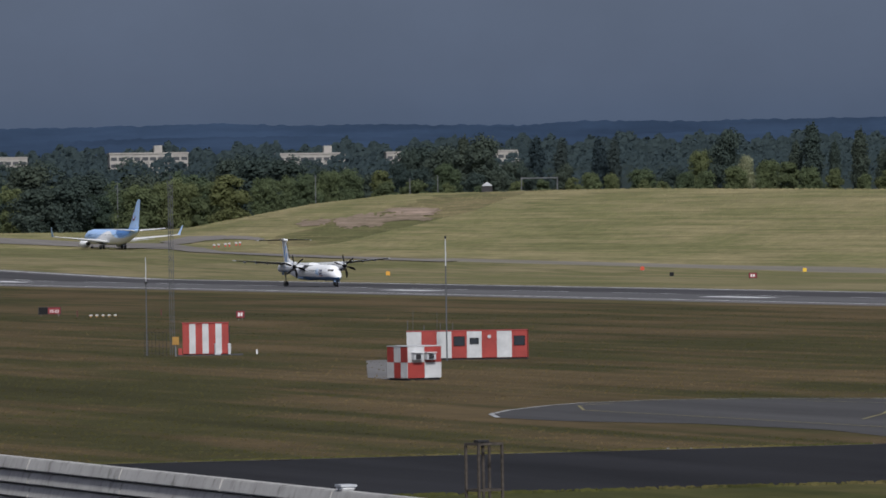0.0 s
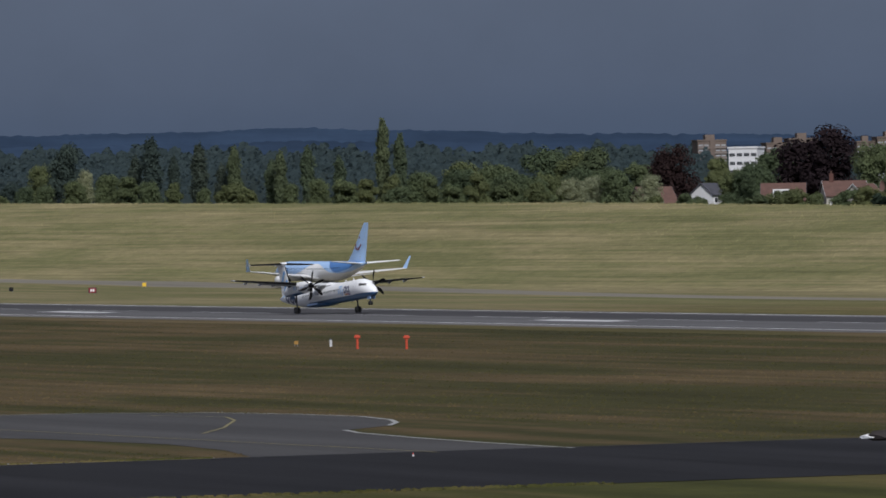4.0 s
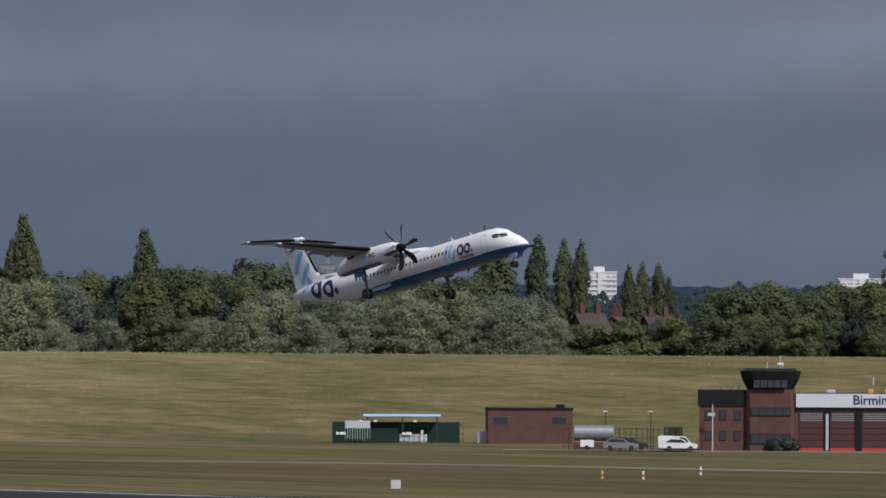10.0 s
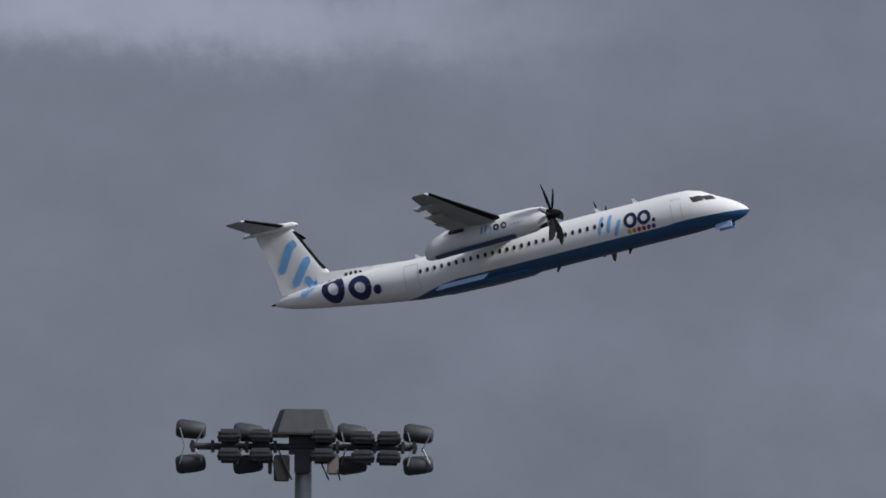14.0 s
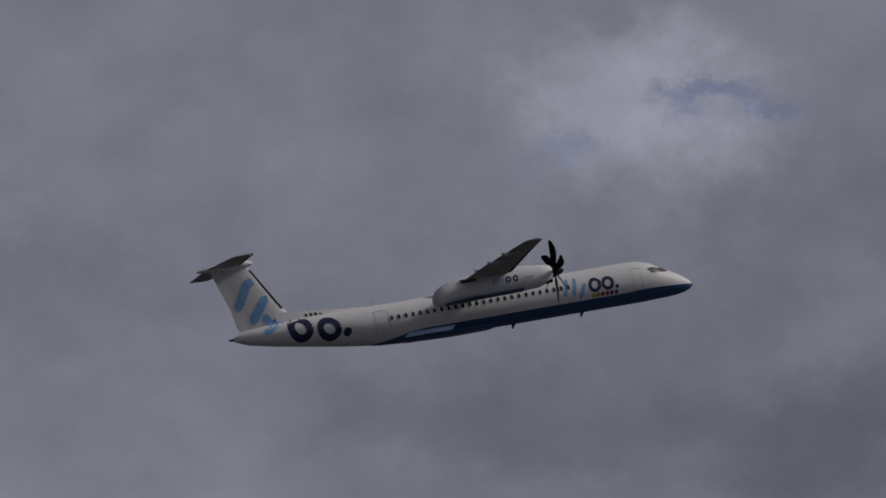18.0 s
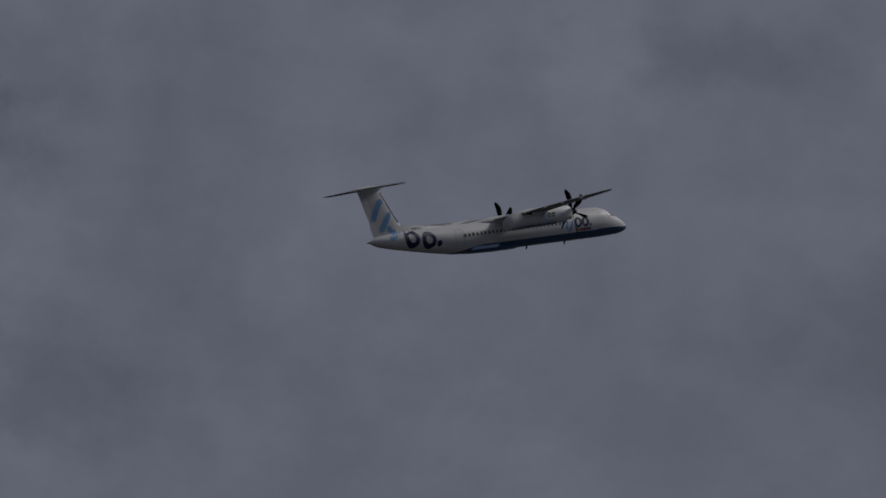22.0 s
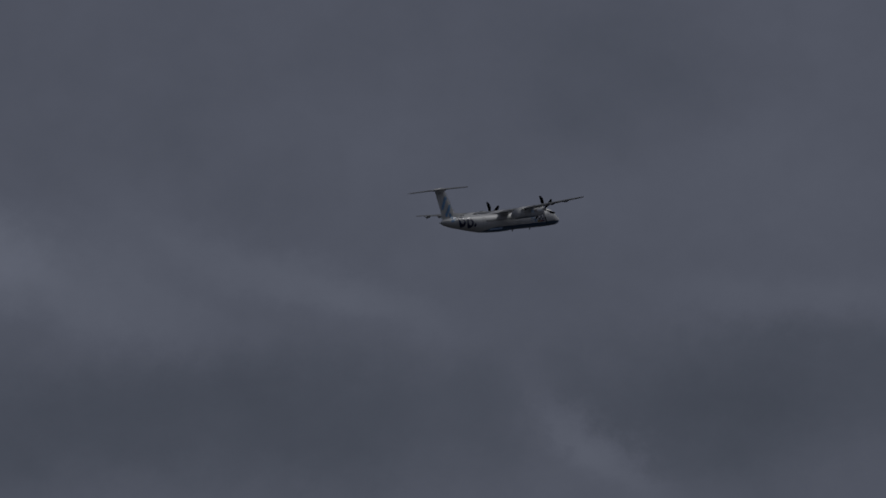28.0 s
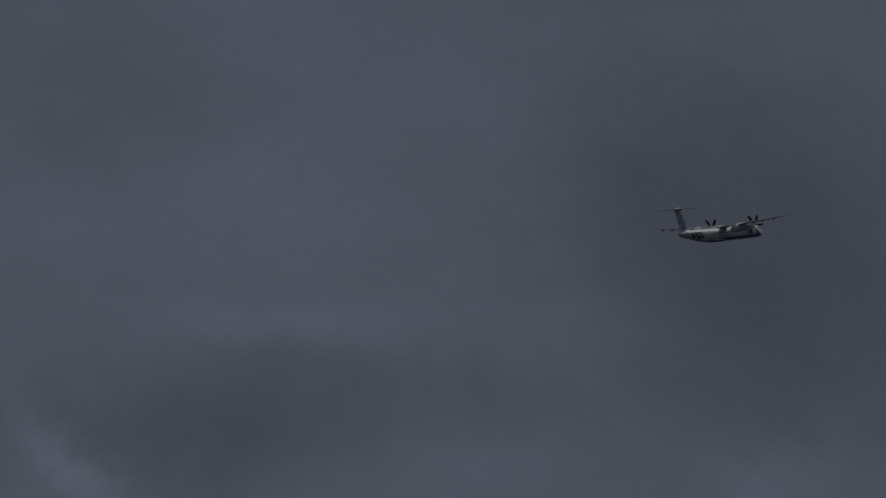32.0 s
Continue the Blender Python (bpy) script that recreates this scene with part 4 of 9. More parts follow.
def make_taxiways():
    # cross taxiway between the apron and the runway, flared where it meets it
    pts = [(-357, -60), (-357, 300), (-352, 330), (-335, 352), (-300, 362), (-480, 362), (-446, 352), (-424, 330), (-413, 290), (-411, -60)]
    t = outline_sheet("taxiway", pts, 0.025, M["tar"], "dark asphalt taxiway crossing the grass", "taxiway")
    ribbon("taxiway_edge", [(-410.5, -60), (-410.5, 163)], 0.8, 0.05, M["tar_old"], t)
    ribbon("taxiway_edge", [(-411.5, 185), (-412, 290), (-424, 331), (-447, 353)], 0.4, 0.05, M["tar_old"], t)
    ribbon("edge_marking", [(-366, 236), (-380, 300), (-400, 335), (-440, 358)], 0.4, 0.05, M["yellow_line"], t)
    loop = [(-410, 165), (-425, 169), (-439, 170.8), (-457.5, 169), (-469.5, 164.2), (-480, 163.2), (-488.3, 165.5), (-496.5, 169.6), (-505, 175.4), (-510, 179.7), (-513, 187), (-511, 193), (-504, 199.5), (-494.5, 202), (-484.5, 202.8), (-475, 201), (-468.6, 198.7), (-463, 195.8), (-456, 189.7), (-449.6, 188), (-436, 186.4), (-423, 185.5), (-410, 185.2)]
    p = outline_sheet("holding_loop", loop, 0.02, M["tar_old"], "grey asphalt holding loop beside the taxiway", "taxiway")
    ribbon("kerb_line", loop[5:18], 0.38, 0.045, M["kerb"], p)
    ribbon("kerb_line", loop[18:], 0.38, 0.045, M["kerb"], p)
    ribbon("guide_line", [(-410, 176.5), (-439, 175.5), (-470, 174.5), (-492, 173.5), (-503, 177), (-507, 181)], 0.2, 0.045, M["yellow_line"], p)
    ribbon("guide_line", [(-457.9, 180.6), (-468, 186), (-484.2, 193.3), (-492.6, 196), (-501.5, 193.6)], 0.22, 0.045, M["yellow_line"], p)
    # loose pale stones along the edge of the taxiway
    rng = np.random.default_rng(21)
    bm = bmesh.new()
    for i in range(80):
        y, r = 112 + 54 * rng.random(), 0.03 + 0.07 * rng.random() ** 2
        m = pose(-411.4 - 0.9 * rng.random(), y, r * 0.45, 0, 0, 360 * rng.random()) @ Matrix.Diagonal((r * (1 + rng.random()), r, r * 0.8, 1))
        bmesh.ops.create_icosphere(bm, subdivisions=1, radius=1.0, matrix=m)
    tagged(obj("edge_stones", bm, M["shoulder"]), "loose pale stones and clods along the taxiway edge", "stones", kind="stuff")
    # far parallel taxiway, and the service road under the bank
    fork = (("far_taxiway", "grey taxiway beyond the runway below the bank",
             [(-2150, 466), (-1912, 514), (-1867, 524), (-1827, 535), (-1778, 526), (-1746, 525), (-1696, 524), (-1600, 531)],
             [(-2150, 490), (-1964, 528), (-1903, 535), (-1872, 548), (-1830, 545), (-1772, 533), (-1729, 534), (-1610, 542)]),
            ("taxiway_branch", "grey branch of the taxiway round an island of grass",
             [(-1862, 547), (-1870, 557), (-1861, 560), (-1840, 562)],
             [(-1884, 549), (-1909, 564), (-1879, 565), (-1840, 564.5)]))
    for name, label, near, far in fork:
        bm, rows, n = bmesh.new(), [], len(near) - 1
        for i in range(161):
            k = n * i / 160
            a = min(n - 1, int(k))
            f = k - a
            p, q = ((pt[a][0] + (pt[a + 1][0] - pt[a][0]) * f, pt[a][1] + (pt[a + 1][1] - pt[a][1]) * f) for pt in (near, far))
            wob = 0.5 * noise.noise(Vector((i * 0.21, 0, 0)))
            row = []
            for c in range(9):
                x, y = p[0] + (q[0] - p[0]) * c / 8, p[1] + (q[1] - p[1]) * c / 8 + wob
                row.append(bm.verts.new((x, y, ground_z(x, y) + (0.16 if n == 7 else 0.19))))
            rows.append(row)
        for r, q in zip(rows, rows[1:]):
            for c in range(8):
                bm.faces.new((r[c], q[c], q[c + 1], r[c + 1]))
        bmesh.ops.recalc_face_normals(bm, faces=bm.faces)
        tagged(obj(name, bm, M["tar_far"]), label, "taxiway", kind="structure")
    line = [(-1640, 540), (-1546, 552), (-1452, 564), (-1350, 560), (-1253, 543), (-1084, 514), (-942, 506), (-850, 496), (-779, 511), (-687, 575), (-600, 588), (-450, 591)]
    road = []
    for i in range(80):
        k = 11 * i / 79
        j = min(10, int(k))
        p, q = line[j], line[j + 1]
        f = k - j
        road.append((p[0] + (q[0] - p[0]) * f, p[1] + (q[1] - p[1]) * f))
    road = [road[0]] + [tuple(sum(road[i + d][c] for d in (-1, 0, 1)) / 3 for c in (0, 1)) for i in range(1, 79)] + [road[-1]]
    # brown grass between the runway and the service road
    low = [(-960 + 40 * i, RUN_Y + 25.6) for i in range(16)]
    high = [(x, y - 2.2) for x, y in road if -760 < x < -360]
    outline_sheet("dry_verge", low + high[::-1], 0.014, M["dry"], "dry brown grass beside the runway", "verge")
    bm, rows = bmesh.new(), []
    for x, y in road:
        h = 3.5 + 5.0 * smooth01((-760 - x) / 200)
        rows.append([bm.verts.new((x, y + k * h, ground_z(x, y + k * h) + lift * (0.05 + 0.12 * smooth01((-1150 - x) / 150)))) for k, lift in ((-1, -1), (-0.85, 1), (0, 1), (0.85, 1), (1, -1))])
    for r, q in zip(rows, rows[1:]):
        for c in range(4):
            bm.faces.new((r[c], q[c], q[c + 1], r[c + 1]))
    bmesh.ops.recalc_face_normals(bm, faces=bm.faces)
    s = obj("service_road", bm, M["tar_pale"])
    tagged(s, "grey taxiway and service road through the grass", "road", kind="structure")
    # bare earth, ragged where the grass grows into it
    e = bmesh.new()
    for a0, a1, d0, d1, half in ((-72.46, -71.58, 1932, 1914, 15), (-72.72, -72.46, 1950, 1938, 10)):
        n = int((a1 - a0) / 0.02)
        corner = {}
        for i in range(n):
            k = (i + 0.5) / n
            mid = d0 + (d1 - d0) * k
            for j in range(int(half * 2 / 1.5)):
                o = (j + 0.5) * 1.5 - half
                if abs(o) / half + (2 * k - 1) ** 4 + 1.1 * noise.noise(Vector((i * 0.11, j * 0.16, a0))) + 0.5 * noise.noise(Vector((i * 0.5, j * 0.6, a0))) > 0.75:
                    continue
                quad = []
                for ci, cj in ((i, j), (i, j + 1), (i + 1, j + 1), (i + 1, j)):
                    if (ci, cj) not in corner:
                        x, y = polar(a0 + (a1 - a0) * ci / n, mid + cj * 1.5 - half)
                        corner[ci, cj] = e.verts.new((x, y, ground_z(x, y) + 0.12))
                    quad.append(corner[ci, cj])
                e.faces.new(quad)
    bmesh.ops.recalc_face_normals(e, faces=e.faces)
    tagged(obj("bare_earth_patch", e, M["earth"]), "bare reddish earth on the face of the bank", "bare earth", kind="structure")


make_taxiways()

# ---- standing grass: short leaning tufts over the near field and the bank ----
def paved(x, y):
    loop = (x + 462) ** 2 / 58 ** 2 + (y - 182) ** 2 / 23 ** 2 < 1
    edge = np.interp(y, [290, 330, 352, 364, 366], [-416, -428, -450, -486, -300])
    return (y > RUN_Y - 39) & (y < RUN_Y + 90) | ((x > edge) & (y < 366)) | loop


def make_tufts(name, label, n, a0, a1, near, far, tall, mat, seed):
    """Tufts between two bearings; near and far are distances, or none for the face of the bank."""
    rng = np.random.default_rng(seed)
    az = np.radians(rng.uniform(a0, a1, n))
    k = rng.random(n)
    if near:
        d = near * (far / near) ** k
    else:
        d0, d1 = (np.interp(np.degrees(az), [p[0] for p in T], [p[1] for p in T]) for T in (FOOT_D, CREST_D))
        d = d0 + (d1 - d0) * (0.02 + 0.98 * k)
    x, y = d * np.sin(az), d * np.cos(az)
    keep = ~paved(x, y)
    if near:
        keep &= y < RUN_Y
    plant(name, label, x[keep], y[keep], tall, mat, rng)


def plant(name, label, x, y, tall, mat, rng):
    """One leaning blade-edged quad for each tuft, turned roughly across the line from the origin."""
    n, az = len(x), np.arctan2(x, y)
    z = np.array([ground_z(p, q) for p, q in zip(x, y)])
    turn = -az + rng.normal(size=n) * 0.5
    ux, uy = np.cos(turn), np.sin(turn)
    h = tall * (0.4 + 0.9 * rng.random(n))
    w = h * (1.2 + 2.0 * rng.random(n))
    bx, by = -uy * h * 1.1, ux * h * 1.1
    p = [np.stack([x + ux * w * s + bx * top, y + uy * w * s + by * top, z - 0.02 + h * top], 1) for s, top in ((-0.5, 0), (0.5, 0), (0.3, 1), (-0.35, 1))]
    me = bpy.data.meshes.new(name)
    me.from_pydata(np.stack(p, 1).reshape(-1, 3).tolist(), [], np.arange(n * 4).reshape(-1, 4).tolist())
    tagged(obj_mesh(name, me, M[mat]), label, "grass", kind="stuff")


make_tufts("grass_tufts", "short dry brown-green grass tufts", 170000, -76, -56, 300, 1000, 0.045, "field_tuft", 1)
make_tufts("grass_clumps", "taller tufts of dry brown grass and seed heads", 60000, -76, -56, 300, 1000, 0.085, "field_tuft", 7)
rng_edge = np.random.default_rng(14)
edge_y = rng_edge.uniform(60, 163, 5200)
edge_x = np.where(rng_edge.random(5200) < 0.6, -410.9 - 1.6 * rng_edge.random(5200) ** 2, -357.2 + 1.8 * rng_edge.random(5200) ** 2)
plant("edge_tufts", "ragged grass along the taxiway edges", edge_x, edge_y, 0.12, "lawn_tuft", rng_edge)
make_tufts("bank_tufts", "pale mown grass tufts on the bank", 150000, -76, -40, None, None, 0.10, "hay_tuft", 3)


# ---- the turboprop airliner: x forward from the tip of its nose, y to its left ----
#          x      z     half height  half width
FUSE = [(0.0, -0.76, 0.05, 0.05), (-0.25, -0.72, 0.30, 0.30), (-0.7, -0.63, 0.55, 0.55), (-1.3, -0.50, 0.77, 0.78), (-2.0, -0.34, 0.96, 0.97), (-2.8, -0.12, 1.20, 1.15),
        (-3.6, -0.02, 1.33, 1.26), (-5.0, 0.01, 1.36, 1.345), (-12.0, 0.0, 1.345, 1.345), (-20.0, 0.0, 1.345, 1.345), (-22.0, 0.07, 1.29, 1.30), (-24.5, 0.25, 1.12, 1.18),
        (-27.0, 0.45, 0.92, 0.97), (-29.0, 0.58, 0.72, 0.72), (-30.6, 0.66, 0.47, 0.46), (-31.4, 0.70, 0.22, 0.22), (-31.65, 0.71, 0.08, 0.08)]


def fuse_at(x):
    xs = [-r[0] for r in FUSE]
    return [float(np.interp(-x, xs, [r[k] for r in FUSE])) for k in (1, 2, 3)]


def belly_line(x):
    """Height below which the hull is blue."""
    if x > -5:
        return -0.66 + 0.04 * x * 0 - 0.02 * max(0, 3 + x)
    if x > -19.5:
        return -0.72
    return -0.72 - (-19.5 - x) * 0.16


def hull_point(x, z, side, off=0.0):
    zc, hz, hy = fuse_at(x)
    k = max(-0.999, min(0.999, (z - zc) / hz))
    return (x, side * (hy * math.sqrt(1 - k * k) + off * math.sqrt(1 - k * k)), z + off * k)


FIN = [(0.7, -25.8, 5.2, 0, 0.52), (1.6, -27.5, 3.75, 0, 0.60), (2.6, -28.2, 3.2, 0, 0.65), (5.25, -29.75, 2.5, 0, 0.62)]


def fin_half(x, z):
    """Half thickness of the fin."""
    le, ch, th = (float(np.interp(z, [r[0] for r in FIN], [r[k] for r in FIN])) for k in (1, 2, 4))
    c = min(1.0, max(0.0, (le - x) / ch))
    return ch * th * (lerp_table(AIRFOIL[:7], c) - lerp_table([AIRFOIL[0]] + AIRFOIL[:6:-1], c)) / 2


def skin_patch(x0, x1, z0, z1, side, off=0.012, n=4, lean=0.0):
    """A piece of the hull's skin, a little proud of it."""
    bm = bmesh.new()
    g = [[bm.verts.new(hull_point(x0 + (x1 - x0) * i / n + lean * j / n, z0 + (z1 - z0) * j / n, side, off)) for j in range(n + 1)] for i in range(n + 1)]
    for i in range(n):
        for j in range(n):
            bm.faces.new((g[i][j], g[i + 1][j], g[i + 1][j + 1], g[i][j + 1]))
    bmesh.ops.recalc_face_normals(bm, faces=bm.faces)
    return bm


def on_side(x, z, side, off=0.012):
    """Point of hull or fin, seen from the side."""
    zc, hz, hy = fuse_at(x)
    if z > zc + hz * 0.93:
        return (x, side * (fin_half(x, z) + 0.02), z)
    p = hull_point(x, z, side, off)
    if x < -27.2 and z > 0.9:
        return (x, side * max(abs(p[1]), fin_half(x, z) + 0.02), z)
    return p


def stroke(pts, w, side, place, n=10, closed=False):
    """A bar with round ends along points in side view; a closed one keeps its width."""
    bm = bmesh.new()
    line = []
    for a, b in zip(pts, pts[1:]):
        for i in range(n):
            line.append((a[0] + (b[0] - a[0]) * i / n, a[1] + (b[1] - a[1]) * i / n))
    line.append(pts[-1])
    rows = []
    m = len(line)
    for i, p in enumerate(line):
        a, b = line[max(0, i - 1)], line[min(m - 1, i + 1)]
        dx, dz = b[0] - a[0], b[1] - a[1]
        l = math.hypot(dx, dz) or 1
        e = min(i, m - 1 - i) * math.hypot(line[1][0] - line[0][0], line[1][1] - line[0][1])
        h = w / 2 * (1 if closed or e > w / 2 else max(0.25, math.sqrt(max(0, 1 - (1 - e / (w / 2)) ** 2))))
        rows.append([bm.verts.new(place(p[0] - dz / l * h * k, p[1] + dx / l * h * k, side)) for k in (-1, -0.33, 0.33, 1)])
    for a, b in zip(rows, rows[1:]):
        for j in range(3):
            bm.faces.new((a[j], b[j], b[j + 1], a[j + 1]))
    bmesh.ops.recalc_face_normals(bm, faces=bm.faces)
    return bm


def loop_shape(cx, cz, rx, rz, w, a0, a1, side, place, lean=0.18, n=32):
    pts = []
    for i in range(n + 1):
        a = radians(a0 + (a1 - a0) * i / n)
        z = rz * math.sin(a)
        pts.append((cx + rx * math.cos(a) + lean * z, cz + z))
    return stroke(pts, w, side, place, 1, a1 - a0 >= 360)


def hull_mesh(blue):
    """The hull's skin above or below the colour line."""
    bm = bmesh.new()
    xs = sorted({r[0] for r in FUSE} | {-0.45, -1.0, -1.65, -2.4, -3.2, -4.3} | {-6.0 - i for i in range(26)}, reverse=True)
    n = 14
    rows = []
    for x in xs:
        zc, hz, hy = fuse_at(x)
        zl = belly_line(x)
        k = max(-1.0, min(1.0, (zl - zc) / hz))
        a = math.asin(k)
        lo, hi = (-math.pi / 2, a) if blue else (a, math.pi / 2)
        row = []
        for s in (1, -1):
            seq = [lo + (hi - lo) * i / n for i in range(n + 1)]
            if s == -1:
                seq = seq[::-1]
            for t in seq:
                row.append((x, s * hy * math.cos(t), zc + hz * math.sin(t)))
        rows.append([bm.verts.new(p) for p in row])
    for a, b in zip(rows, rows[1:]):
        for i in range(len(a)):
            j = (i + 1) % len(a)
            if (blue and i == n) or (not blue and i == len(a) - 1):
                continue
            bm.faces.new((a[i], a[j], b[j], b[i]))
    bmesh.ops.remove_doubles(bm, verts=bm.verts, dist=0.001)
    bmesh.ops.recalc_face_normals(bm, faces=bm.faces)
    return bm


def ring_of(x, y, z, ry, rz, n=18, flat=0.0):
    out = []
    for i in range(n):
        a = 2 * math.pi * i / n
        out.append((x, y + ry * math.cos(a), z + rz * math.sin(a) * (1 - flat * (math.sin(a) < 0))))
    return out


NACELLE = [(-11.25, 1.05, 0.36, 0.40), (-11.5, 1.02, 0.52, 0.60), (-12.2, 0.98, 0.62, 0.76), (-13.4, 0.96, 0.68, 0.82), (-15.0, 0.95, 0.67, 0.84), (-16.8, 0.92, 0.64, 0.84), (-18.0, 0.84, 0.61, 0.78), (-18.8, 0.70, 0.56, 0.66), (-19.2, 0.59, 0.48, 0.53), (-19.45, 0.48, 0.3, 0.34), (-19.5, 0.45, 0.1, 0.1)]


def wheel_mesh(r, w):
    bm = bmesh.new()
    prof = [(0.0, 0.25), (0.32, 0.25), (0.36, 0.40), (0.62, 0.5), (0.88, 0.46), (0.97, 0.3), (1.0, 0.0), (0.97, -0.3), (0.88, -0.46), (0.62, -0.5), (0.36, -0.40), (0.32, -0.25), (0.0, -0.25)]
    rings = []
    for i in range(18):
        a = 2 * math.pi * i / 18
        rings.append([bm.verts.new((r * p * math.cos(a), w * q, r * p * math.sin(a))) for p, q in prof])
    for i in range(18):
        a, b = rings[i], rings[(i + 1) % 18]
        for k in range(len(prof) - 1):
            bm.faces.new((a[k], a[k + 1], b[k + 1], b[k]))
    bmesh.ops.remove_doubles(bm, verts=bm.verts, dist=1e-4)
    bmesh.ops.recalc_face_normals(bm, faces=bm.faces)
    return bm


def blade_mesh():
    """One curved propeller blade, along +z from the hub."""
    rings = []
    for r, c, tw, sw in ((0.22, 0.12, 62, 0.0), (0.45, 0.24, 56, 0.0), (0.8, 0.36, 49, -0.02), (1.2, 0.43, 42, -0.05), (1.6, 0.40, 37, -0.02), (1.9, 0.28, 34, 0.06), (2.05, 0.11, 32, 0.12)):
        a = radians(tw)
        ring = []
        for u, t in ((-0.5, 0), (-0.2, 0.06), (0.2, 0.06), (0.5, 0), (0.2, -0.04), (-0.2, -0.04)):
            y, x = u * c * 1.1 + sw, t * c * 1.3
            ring.append((x * math.cos(a) - y * math.sin(a), y * math.cos(a) + x * math.sin(a), r))
        rings.append(ring)
    return loft(bmesh.new(), rings)


def make_turboprop(name, m, label, livery=True):
    top = empty(name, m, label, "airliner")
    P = lambda n, bm, mat, parent=top, label="", smooth=True, at=None: part(n, bm, M[mat], parent, label, smooth, at)
    P("fuselage", hull_mesh(False), "white")
    P("belly", hull_mesh(True), "blue" if livery else "white", label="dark blue belly" if livery else "")
    P("wing_fairing", loft(bmesh.new(), [ring_of(x, 0, z, ry, rz) for x, z, ry, rz in ((-12.2, 1.2, 0.1, 0.08), (-13.2, 1.22, 0.8, 0.30), (-14.5, 1.25, 1.0, 0.42), (-16.5, 1.25, 1.0, 0.40), (-18.2, 1.2, 0.7, 0.26), (-19.8, 1.15, 0.1, 0.1))]), "white")
    P("belly_fairing", loft(bmesh.new(), [ring_of(x, 0, z, ry, rz) for x, z, ry, rz in ((-13.8, -1.2, 0.2, 0.10), (-14.6, -1.18, 0.9, 0.26), (-17, -1.14, 1.02, 0.31), (-20, -1.06, 0.95, 0.30), (-21.6, -1.0, 0.3, 0.15))]), "blue" if livery else "white")
    for s in (1, -1):
        w = P("wing", wing_mesh([(s * 0.6, -13.9, 3.15, 1.36, 1), (s * 5.2, -14.05, 3.0, 1.50, 1), (s * 10.0, -14.6, 2.15, 1.85, 1), (s * 13.9, -15.0, 1.25, 2.13, 1), (s * 14.2, -15.2, 0.8, 2.17, 0.8)], c0=0.125), "wing_grey" if livery else "white")
        P("de_icing_boot", wing_mesh([(s * 5.3, -14.03, 3.0, 1.50, 1.03), (s * 10.0, -14.58, 2.15, 1.85, 1.03), (s * 13.85, -14.97, 1.25, 2.125, 1.03)], c1=0.14), "boot", w)
        for y in (7.6, 9.6, 11.8):
            k = (y - 5.2) / 8.7
            P("flap_track", loft(bmesh.new(), [ring_of(-16.0 + 0.35 * k - d * (1.7 - 0.5 * k), s * y, 1.46 + 0.62 * k - h, 0.07, 0.05 + h * 0.7, 8) for d, h in ((0, 0.02), (0.4, 0.12), (0.8, 0.14), (1.0, 0.03))]), "wing_grey" if livery else "white", w)
        P("flap", wing_mesh([(s * 1.5, -16.0, 1.5, 1.33, 0.7), (s * 3.8, -16.05, 1.45, 1.36, 0.7)]), "grey", w)
        P("flap", wing_mesh([(s * 5.4, -16.05, 1.35, 1.42, 0.7), (s * 9.6, -16.2, 1.0, 1.70, 0.7)]), "grey", w)
        n = P("nacelle", loft(bmesh.new(), [ring_of(x, s * 4.53, z, ry, rz) for x, z, ry, rz in NACELLE]), "white")
        P("nacelle_belly", loft(bmesh.new(), [[(p[0], s * 4.53 + (p[1] - s * 4.53) * 1.015, min(p[2], z - 0.80 * rz) - 0.012) for p in ring_of(x, s * 4.53, z, ry, rz)] for x, z, ry, rz in NACELLE[3:8]]), "blue" if livery else "white", n)
        P("air_intake", loft(bmesh.new(), [ring_of(x, s * 4.53, z, 0.30, 0.13) for x, z in ((-11.32, 0.52), (-11.9, 0.46))]), "dark", n)
        P("exhaust", loft(bmesh.new(), [ring_of(x, s * (4.53 + 0.5), z, r, r) for x, z, r in ((-16.6, 1.32, 0.16), (-17.6, 1.36, 0.13))]), "dark", n)
    # fin, rudder and tailplane
    fin = P("fin", wing_mesh(FIN, upright=True, c1=0.72), "white")
    P("rudder", wing_mesh([(1.15, -26.65, 4.48, 0, 0.56), (1.6, -27.5, 3.75, 0, 0.60), (2.6, -28.2, 3.2, 0, 0.65), (5.22, -29.73, 2.52, 0, 0.62)], upright=True, c0=0.724), "white", fin)
    P("de_icing_boot", wing_mesh([(2.2, -27.9, 3.45, 0, 0.70), (2.6, -28.17, 3.25, 0, 0.69), (5.0, -29.57, 2.55, 0, 0.67)], upright=True, c1=0.06), "boot" if livery else "white", fin)
    if livery:
        bullet = ((-29.3, 5.38, 0.05, 0.05), (-29.6, 5.4, 0.24, 0.19), (-30.6, 5.42, 0.34, 0.26), (-31.8, 5.42, 0.30, 0.22), (-32.9, 5.38, 0.12, 0.12), (-33.1, 5.36, 0.05, 0.05))
    else:
        bullet = ((-29.4, 5.42, 0.04, 0.03), (-29.7, 5.46, 0.14, 0.13), (-30.3, 5.50, 0.20, 0.17), (-30.9, 5.50, 0.16, 0.14), (-31.2, 5.48, 0.05, 0.05))
        P("rudder_tip", wing_mesh([(5.15, -31.65, 1.0, 0, 0.9), (5.62, -31.75, 1.05, 0, 0.8), (5.68, -31.95, 0.8, 0, 0.5)], upright=True), "white", fin, "white rudder tip")
